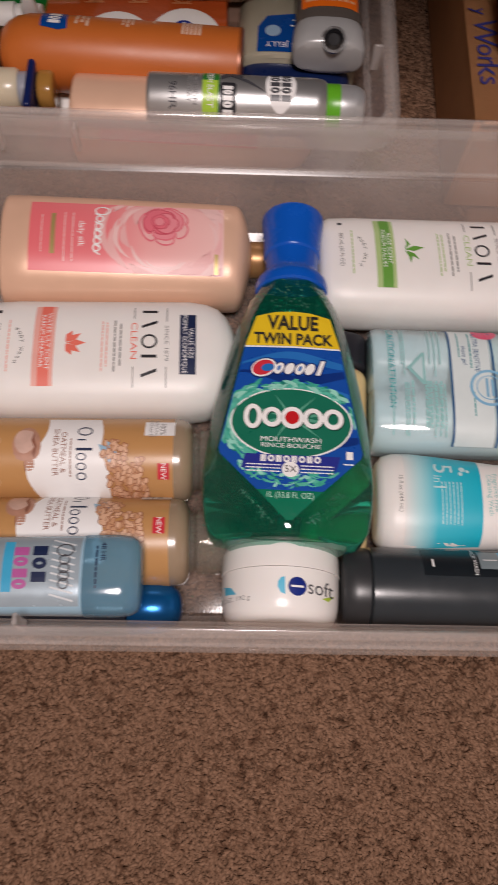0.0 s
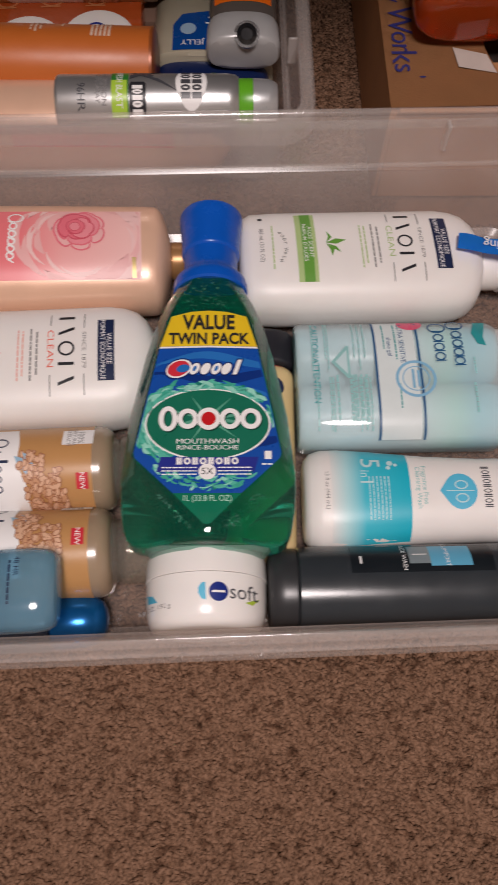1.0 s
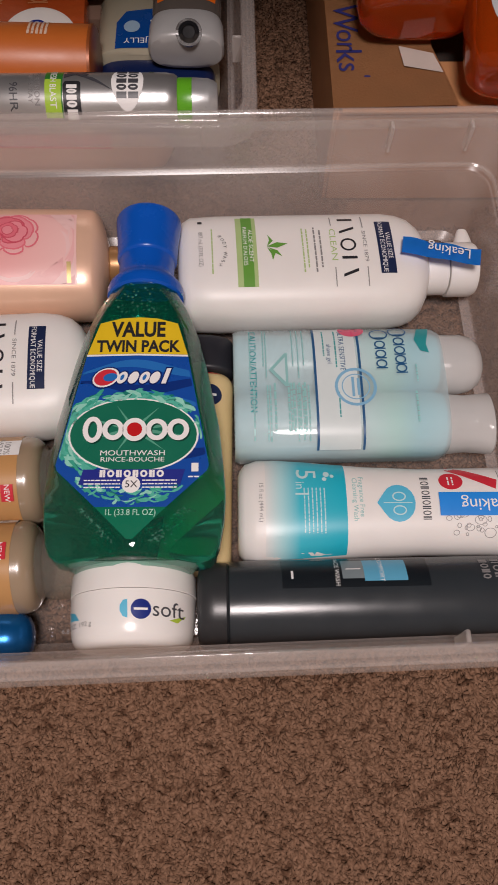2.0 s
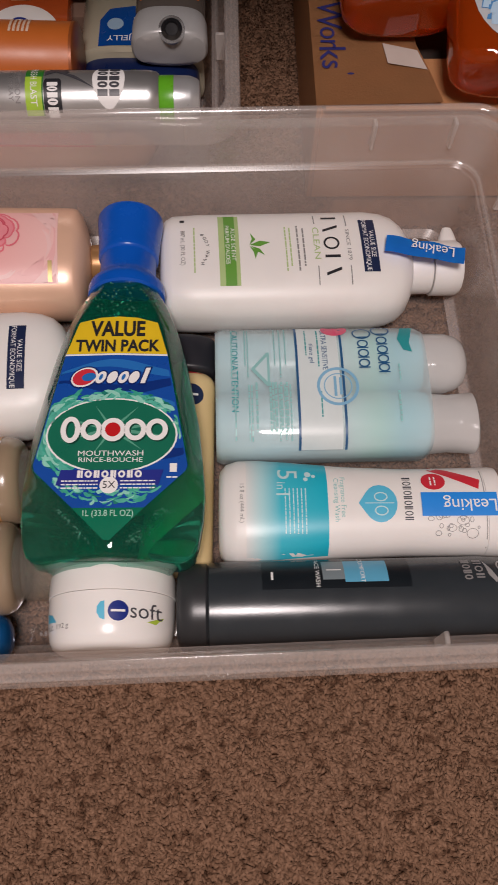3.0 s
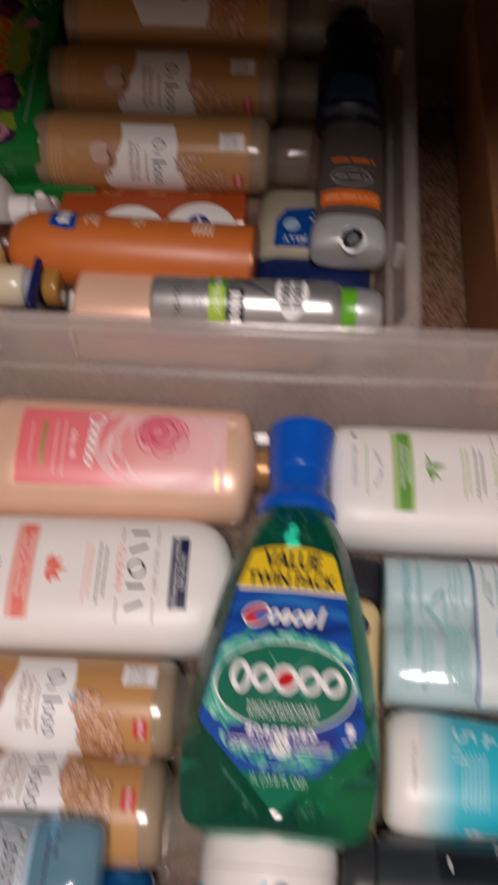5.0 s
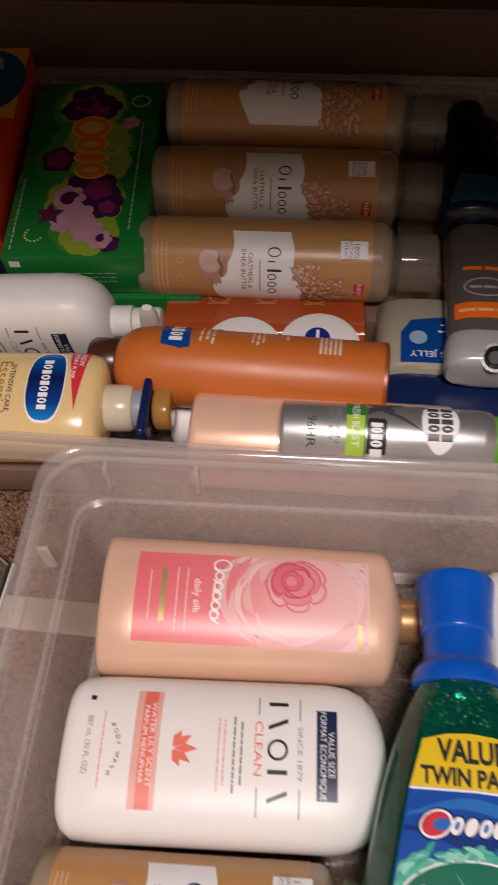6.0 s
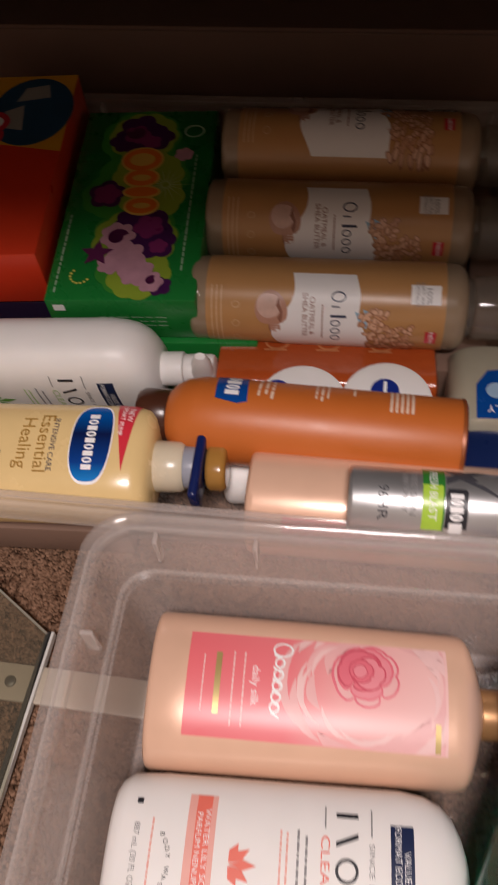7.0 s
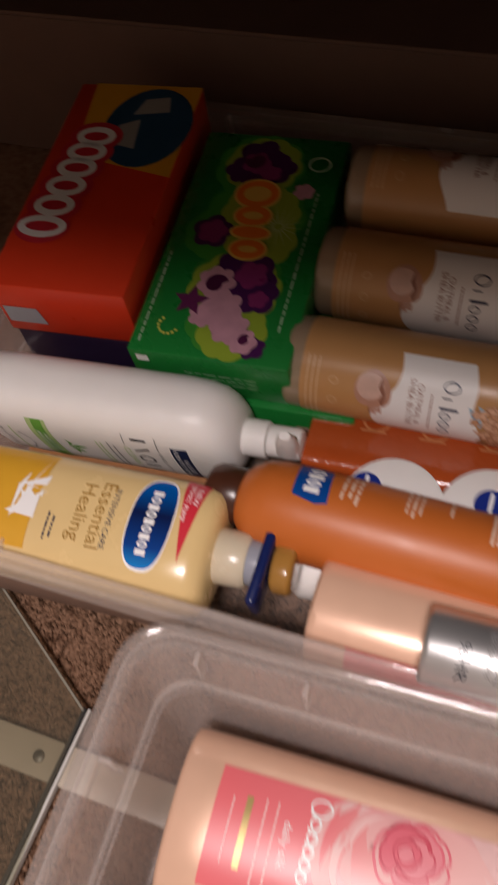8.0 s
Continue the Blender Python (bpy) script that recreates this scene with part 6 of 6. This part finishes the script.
def spray_deodorant():
    t = thing("spray_deodorant", pose(-0.0675, 0.6370, 0.0990, 2, 0, 1.2), "silver dry spray deodorant can with green bands", "spray can")
    alu = plastic("brushed_aluminium", (0.62, 0.62, 0.62), 0.32, 0.1, metal=0.8, scale=40)
    f = Form([(0.0, 0.0205, 0.0205, 2), (0.001, 0.0215, 0.0215, 2), (0.003, 0.0220, 0.0220, 2), (0.138, 0.0220, 0.0220, 2), (0.1445, 0.0210, 0.0210, 2), (0.147, 0.0192, 0.0192, 2)], 56)
    body = part("body", f.mesh(), alu, t)
    part("band", Form([(0.1468, 0.0178, 0.0178, 2), (0.148, 0.0184, 0.0184, 2), (0.1585, 0.0184, 0.0184, 2)], 44).mesh(), plastic("grass_green_plastic", (0.12, 0.42, 0.02), 0.3), t, "bright green band")
    part("cap", Form([(0.1586, 0.0184, 0.0184, 2), (0.171, 0.0178, 0.0178, 2), (0.176, 0.0160, 0.0160, 2), (0.1785, 0.014, 0.014, 2), (0.179, 0.006, 0.006, 2)], 44).mesh(), plastic("silver_cap", (0.62, 0.63, 0.64), 0.3, metal=0.6), t)
    Art().rect(-0.0212, 0.0, 0.0212, 0.0135).stick(f, body, "green_band", plastic("dark_green_band_print", (0.03, 0.20, 0.03), 0.3), 0.0455, 0, 0.0004, 0.002)
    Art().rect(-0.002, 0.0, 0.0212, 0.0125).stick(f, body, "lime_band", plastic("lime_band_print", (0.40, 0.62, 0.06), 0.3), 0.0455, 0, 0.0006, 0.002)
    Art().text("FRESH BLAST", 0.002, 0.0062, 0.0070, stretch=0.8).stick(f, body, "writing", WHITE_PRINT, 0.0455, 0, 0.0008, 0.002)
    char = plastic("charcoal_print", (0.06, 0.06, 0.07), 0.4)
    Art().poly([(-0.0212, 0.066), (-0.018, 0.058), (-0.004, 0.076), (-0.008, 0.079)]).poly([(-0.022, 0.083), (-0.017, 0.085), (-0.003, 0.060), (-0.009, 0.060)]).poly([(-0.010, 0.064), (0.008, 0.098), (-0.004, 0.082)]).stick(f, body, "cross_print", char, 0, 0, 0.0005, 0.002)
    Art().poly([(0.000, 0.061), (0.003, 0.0595), (0.0205, 0.0595), (0.0205, 0.073), (0.002, 0.073), (0.000, 0.0715)]).stick(f, body, "dark_label", BLACK_PRINT, 0, 0, 0.0006, 0.002)
    Art().blobs(0.003, 0.022, 0.0662, 0.0080, 5, 0.0014).stick(f, body, "product_mark", WHITE_PRINT, 0, 0, 0.0009, 0.002)
    Art().text("96HR", 0.010, 0.0212, 0.0090, stretch=0.9).stick(f, body, "writing", char, 0, 0, 0.0005, 0.002)
    Art().text("PRECISION", 0.003, 0.0395, 0.0058).text("DRY SPRAY", 0.003, 0.0345, 0.0050).stick(f, body, "writing", GREY_PRINT, 0, 0, 0.0005, 0.002)
    Art().disc(0.0, 0.109, 0.0195, 0.0125, 30).stick(f, body, "logo_disc", WHITE_PRINT, 0, 0, 0.0005, 0.002)
    Art().blobs(-0.014, 0.014, 0.1135, 0.0078, 5, 0.0018).blobs(-0.014, 0.014, 0.1045, 0.0078, 5, 0.0018).stick(f, body, "logo", char, 0, 0, 0.0008, 0.002)
    Art().rect(-0.019, 0.125, -0.014, 0.129).stick(f, body, "small_mark", GREEN_PRINT, 0, 0, 0.0005, 0.002)


spray_deodorant()

white_flask = thing("lotion_bottle", pose(-0.163, 0.6895, 0.0285, 0, 0, 4), "small white bottle wedged low between the bottles", "bottle")
part("body", Form(rounded(0, 0.11, 0.0215, 0.0215, 2.2, 0.006), 36).mesh(), WHITE, white_flask)
part("neck", Form(rounded(0.11, 0.122, 0.012, 0.012, 2, 0.002), 24).mesh(), WHITE, white_flask)


def jelly_jar():
    t = thing("jelly_jar", pose(0.0555, 0.692, 0.0385, 0, 0, 90.0), "clear petroleum jelly jar with navy lid, lying flat", "jar")
    part("lid", Form(rounded(0.0, 0.036, 0.0520, 0.0250, 4.0, 0.003), 56).mesh(), plastic("navy_lid_plastic", (0.006, 0.016, 0.075), 0.3), t, "navy blue lid")
    f = Form([(0.0362, 0.052, 0.029, 4), (0.039, 0.056, 0.0325, 4), (0.108, 0.056, 0.0325, 4), (0.1125, 0.053, 0.0295, 4), (0.1135, 0.048, 0.025, 4)], 56)
    body = part("body", f.mesh(), plastic("cloudy_jelly", (0.44, 0.40, 0.30), 0.18, 0.08, coat=0.5, sss=0.1), t)
    # the writing reads from the lid upwards
    Art().poly([(-0.036, 0.040), (0.040, 0.040), (0.040, 0.086), (0.010, 0.091), (-0.028, 0.085), (-0.036, 0.072)]).stick(f, body, "label", plastic("blue_label_print", (0.004, 0.060, 0.28), 0.25), 0, 0, 0.0004)
    Art().disc(-0.022, 0.066, 0.0072, 0.0072).stick(f, body, "seal", plastic("seal_grey_print", (0.32, 0.46, 0.60), 0.3), 0, 0, 0.0007)
    Art().text("HEALING JELLY", 0.002, 0.049, 0.0090, turn=180).text("Original", 0.012, 0.043, 0.0062, turn=180).stick(f, body, "writing", WHITE_PRINT, 0, 0, 0.0008)
    Art().words(-0.006, 0.02, 0.073, 0.0026, random.Random(3)).words(-0.004, 0.02, 0.080, 0.0026, random.Random(4)).stick(f, body, "fine_print", WHITE_PRINT, 0, 0, 0.0008)


jelly_jar()


def body_spray():
    t = thing("spray_bottle", pose(0.0835, 0.703, 0.0830, 0, -2.0, 90.5), "grey see-through spray bottle with orange label", "bottle")
    part("cap", Form([(0.0085, 0.024, 0.012, 2.8), (0.0100, 0.0305, 0.0165, 2.8), (0.0135, 0.0325, 0.0190, 2.8), (0.034, 0.0318, 0.0190, 2.8), (0.040, 0.0300, 0.0178, 2.8)], 48).mesh(), plastic("silver_grey_cap", (0.44, 0.44, 0.44), 0.3, metal=0.15), t, "silver grey cap")
    n = part("nozzle", Form([(-0.001, 0.0088, 0.0088, 2), (0.003, 0.0088, 0.0088, 2), (0.0045, 0.006, 0.006, 2), (0.0025, 0.0050, 0.0050, 2)], 28).mesh(), plastic("black_nozzle", (0.015, 0.015, 0.017), 0.2, coat=0.5), t, "black round nozzle")
    n.matrix_basis = pose(0.0140, -0.003, 0.0165, 0, -118, 0)
    ng = part("nozzle_ring", Form([(-0.001, 0.0112, 0.0112, 2), (0.002, 0.0112, 0.0112, 2)], 28).mesh(), plastic("chrome_ring", (0.5, 0.5, 0.5), 0.15, metal=0.9), t)
    ng.matrix_basis = pose(0.0140, -0.003, 0.0165, 0, -118, 0)
    f = Form([(0.0402, 0.0290, 0.0170, 2.6), (0.046, 0.0300, 0.0178, 2.6), (0.150, 0.0295, 0.0178, 2.6), (0.158, 0.026, 0.015, 2.5)], 48)
    body = part("body", f.mesh(), plastic("smoke_grey_gel", (0.10, 0.085, 0.075), 0.18, 0.1, coat=0.5), t)
    Art().rect(-0.025, 0.052, 0.025, 0.068).stick(f, body, "label", plastic("bright_orange_print", (0.85, 0.16, 0.01), 0.3), 0, 0, 0.0004)
    Art().words(-0.022, 0.022, 0.060, 0.0040, random.Random(2)).stick(f, body, "fine_print", plastic("pale_orange_print", (0.85, 0.45, 0.25), 0.35), 0, 0, 0.0007)
    Art().ring(0, 0.084, 0.018, 0.010, 0.0016).words(-0.013, 0.013, 0.084, 0.004, random.Random(5)).stick(f, body, "oval_print", plastic("silver_print", (0.50, 0.50, 0.50), 0.3, metal=0.4), 0, 0, 0.0005)
    Art().words(-0.018, 0.020, 0.104, 0.0055, random.Random(6)).stick(f, body, "orange_print", plastic("bright_orange_print", (0.85, 0.16, 0.01), 0.3), 0, 0, 0.0005)
    d = thing("lotion_bottle", pose(0.0785, 0.862, 0.0950, 0, 0, 91), "dark navy blue bottle lying at bin end", "bottle")
    part("body", Form(rounded(0.0, 0.135, 0.0315, 0.0240, 2.4, 0.010), 44).mesh(), plastic("midnight_plastic", (0.008, 0.012, 0.030), 0.25), d)
    part("cap", Form(rounded(0.136, 0.162, 0.018, 0.018, 2, 0.003), 36).mesh(), plastic("midnight_cap", (0.006, 0.008, 0.016), 0.3), d)
    Art().poly([(-0.024, 0.01), (0.024, 0.008), (0.020, 0.04), (-0.015, 0.045)]).stick(Form(rounded(0.0, 0.135, 0.0315, 0.0240, 2.4, 0.010)), d, "label", plastic("steel_blue_print", (0.03, 0.09, 0.17), 0.3), 0, 0, 0.0004)
    carton("carton", pose(0.045, 0.822, 0.0066, 0, 0, 90), 0.185, 0.060, 0.0630, shade_card, "brown carton, darkened for shade, under dark bottles", "carton")


body_spray()


# ---- cardboard box with hand soap ----
def shipping_box():
    t = thing("shipping_box", pose(0.2035, 0.628, 0.0, 0, 0, 1.0), "brown cardboard shipping box with handwritten marker", "cardboard box")
    W, D, H = 0.34, 0.46, 0.108
    k = 0.004
    for nm, b in (("side", (0, k, 0, D, 0, H)), ("side", (W - k, W, 0, D, 0, H)), ("side", (k, W - k, 0, k, 0, H - 0.004)), ("side", (k, W - k, D - k, D, 0, H)), ("base", (k, W - k, k, D - k, 0.002, 0.006))):
        part(nm, box_bm(*b, 0.0008, 1), brown_card, t)
    # left flap, folded flat over the top, and the short front flap under it
    g = bmesh.new()
    pts = [(-0.001, -0.002), (0.098, -0.003), (0.091, 0.03), (0.083, 0.060), (0.081, 0.10), (0.078, D - 0.01), (-0.001, D)]
    g.faces.new([g.verts.new((x, y, H + 0.001 + 0.004 * max(0, x) / 0.1)) for x, y in pts])
    bmesh.ops.solidify(g, geom=g.faces[:], thickness=-0.0035)
    part("flap", g, brown_card, t, "long top flap, slightly lifted", smooth=False)
    part("flap", box_bm(0.006, W - 0.006, -0.004, 0.05, H - 0.0035, H - 0.0005, 0.0006, 1), brown_card, t, smooth=False)
    part("flap", box_bm(0.20, W, 0.004, D - 0.004, H + 0.0005, H + 0.004, 0.0006, 1), brown_card, t, smooth=False)
    # near-black sheet standing in for the shade inside the box
    part("inside_shade_panel", box_bm(0.01, W - 0.01, 0.055, D - 0.01, H - 0.018, H - 0.014, 0, 1), plastic("inside_shade", (0.03, 0.02, 0.015), 0.8), t, smooth=False)
    g = bmesh.new()
    g.faces.new([g.verts.new((x, y, H + 0.0052 + 0.0003)) for x, y in ((0.058, 0.038), (0.089, 0.031), (0.083, 0.052), (0.0555, 0.060))])
    part("tape_scrap", g, plastic("torn_paper_tape", (0.55, 0.47, 0.42), 0.6, 0.15), t, "torn pale tape scrap", smooth=False)
    ink = plastic("blue_marker_ink", (0.03, 0.03, 0.16), 0.5)
    fl = Flat(H + 0.0022)
    hand = [(0.0, "W", 0.030), (0.021, "o", 0.026), (0.033, "r", 0.027), (0.043, "k", 0.031), (0.056, "s", 0.027)]
    a = Art()
    for d, ch, s in hand:
        a.text(ch, d, 0.0, s, turn=-4 + d * 100, stretch=1.05)
    a.disc(0.066, 0.014, 0.0011, 0.003, 8)
    a.stick(fl, t, "handwriting", ink, 0.014, 0.096, 0.0004)
    Art().text("y", 0.0, 0.0, 0.019).stick(fl, t, "handwriting", ink, 0.012, 0.121, 0.0004)
    return t


shipping_box()


def hand_soap(m, label, picture):
    t = thing("hand_soap_refill", m, label, "bottle", "orange hand soap refills")
    f = Form([(0.0, 0.033, 0.018, 3.0), (0.002, 0.040, 0.0235, 3.0), (0.008, 0.0455, 0.0270, 3.0), (0.020, 0.0475, 0.0285, 3.0), (0.06, 0.0475, 0.0290, 2.8), (0.13, 0.0465, 0.0285, 2.8), (0.165, 0.042, 0.026, 2.6), (0.185, 0.032, 0.022, 2.4), (0.198, 0.018, 0.017, 2.0)], 56)
    body = part("body", f.mesh(), liquid("amber_orange_soap", (0.86, 0.115, 0.009), 0.04, 1.34, 0.74), t, "see-through orange soap")
    part("cap", Form(rounded(0.197, 0.222, 0.0185, 0.0185, 2, 0.002), 36).mesh(), plastic("white_screw_cap", (0.7, 0.68, 0.66), 0.35), t)
    lab = [(0.036 * math.cos(q), 0.082 + 0.052 * math.sin(q) * (1.0 if math.sin(q) > 0 else 0.9)) for q in [2 * math.pi * i / 30 for i in range(30)]]
    Art().poly(lab).stick(f, body, "label", plastic("grey_label_print", (0.50, 0.52, 0.55), 0.3), -0.025, 0, 0.0005, 0.004)
    blue, white = plastic("water_blue_print", (0.08, 0.26, 0.55), 0.3), WHITE_PRINT
    rng = random.Random(picture)
    a, b = Art(), Art()
    for i in range(46):
        u, v = rng.uniform(-0.034, -0.010), rng.uniform(0.050, 0.118)
        if (u / 0.034) ** 2 + ((v - 0.082) / 0.048) ** 2 > 0.95:
            continue
        k = rng.uniform(0.0015, 0.004)
        (a if i % 2 else b).poly([(u + k * rng.uniform(0.3, 0.8), v - k), (u + k, v + k * 2), (u - k * rng.uniform(0.2, 0.8), v + k * 1.4), (u - k, v - k * 0.6)])
    a.stick(f, body, "water_print", blue, -0.025, 0, 0.0008)
    b.stick(f, body, "water_print", plastic("pale_water_print", (0.45, 0.62, 0.78), 0.3), -0.025, 0, 0.0009)
    Art().poly([(-0.006, 0.060), (-0.002, 0.052), (0.020, 0.052), (0.024, 0.060), (0.022, 0.092), (-0.002, 0.092)]).stick(f, body, "inset_print", plastic("pale_grey_print", (0.36, 0.38, 0.42), 0.3), -0.025, 0, 0.0009)
    Art().disc(0.009, 0.064, 0.008, 0.009).rect(0.006, 0.070, 0.012, 0.080).stick(f, body, "bottle_print", plastic("peach_print", (0.80, 0.36, 0.16), 0.3), -0.025, 0, 0.0012)
    Art().rect(0.003, 0.063, 0.015, 0.066).words(-0.001, 0.020, 0.086, 0.0022, rng).words(0.002, 0.020, 0.0825, 0.0018, rng).stick(f, body, "fine_print", NAVY_PRINT, -0.025, 0, 0.0015)
    Art().rect(0.004, 0.098, 0.030, 0.108).stick(f, body, "grey_bar", GREY_PRINT, -0.025, 0, 0.0010)
    Art().rect(-0.008, 0.094, 0.031, 0.118).stick(f, body, "orange_block", plastic("bright_orange_print", (0.85, 0.16, 0.01), 0.3), -0.025, 0, 0.0007)


hand_soap(pose(0.2680, 0.682, 0.1420, 0, -12, 90), "orange liquid hand soap refill bottle on box", 41)
hand_soap(pose(0.3450, 0.616, 0.1430, 0, -14, 88), "orange liquid hand soap refill bottle over box edge", 42)

# ---- beside and behind the bins ----
panel = thing("glass_panel", pose(-0.270, 0.553, 0.0, 0, 0, 0), "clear glass panel with white metal strip on carpet", "glass panel")
g = bmesh.new()
g.faces.new([g.verts.new((x, y, 0.0072)) for x, y in ((-0.004, 0.002), (-0.16, 0.100), (-0.30, 0.05), (-0.30, -0.35), (0.006, -0.35))])
bmesh.ops.solidify(g, geom=g.faces[:], thickness=0.003)
part("pane", g, hazy("greenish_glass", (0.95, 0.95, 0.90), (0.46, 0.42, 0.34), 0.22, 0.08), panel, smooth=False)
e = part("edge_strip", box_bm(-0.0012, 0.0012, -0.36, 0.004, 0.001, 0.007, 0.0004, 1), plastic("white_enamel_edge", (0.62, 0.61, 0.58), 0.4), panel, "white edge strip")
e.matrix_basis = pose(0.0, 0.0, 0, 0, 0, -1.5)
e = part("edge_dark_strip", box_bm(-0.0055, -0.0022, -0.36, 0.004, 0.001, 0.006, 0.0004, 1), plastic("black_edge_line", (0.02, 0.02, 0.02), 0.5), panel, "black strip beside the white edge")
e.matrix_basis = pose(0.0, 0.0, 0, 0, 0, -1.5)
dx, dy = -0.156, 0.098
e = part("ground_edge", box_bm(0.0, math.hypot(dx, dy), -0.0009, 0.0009, 0.0046, 0.0078, 0.0004, 1), plastic("ground_glass_edge", (0.24, 0.22, 0.18), 0.35), panel, "ground greenish glass edge")
e.matrix_basis = pose(-0.004, 0.002, 0, 0, 0, math.degrees(math.atan2(dy, dx)))
part("white_strip", box_bm(-0.25, 0.10, -0.047, -0.021, 0.0003, 0.0037, 0.0008, 2), plastic("white_enamel", (0.43, 0.37, 0.29), 0.35, 0.08), panel, "white enamelled metal strip")
part("screw", Form([(0, 0.0042, 0.0042, 2), (0.0012, 0.0038, 0.0038, 2), (0.0018, 0.002, 0.002, 2)], 20).mesh(), plastic("dull_screw", (0.16, 0.15, 0.13), 0.4, metal=0.8), panel).matrix_basis = pose(-0.021, -0.034, 0.0037, 0, -90, 0)

# backdrop box; the dimness behind the far bin is put into its brown
dusk_card = plastic("shade_brown_card", (0.125, 0.070, 0.050), 0.75, 0.2, bump=0.25, scale=30)
back = thing("cardboard_box", pose(-1.05, 1.090, 0.0, 0, 0, 0.3), "long cardboard backdrop box behind bin, brown darkened for shade", "cardboard box")
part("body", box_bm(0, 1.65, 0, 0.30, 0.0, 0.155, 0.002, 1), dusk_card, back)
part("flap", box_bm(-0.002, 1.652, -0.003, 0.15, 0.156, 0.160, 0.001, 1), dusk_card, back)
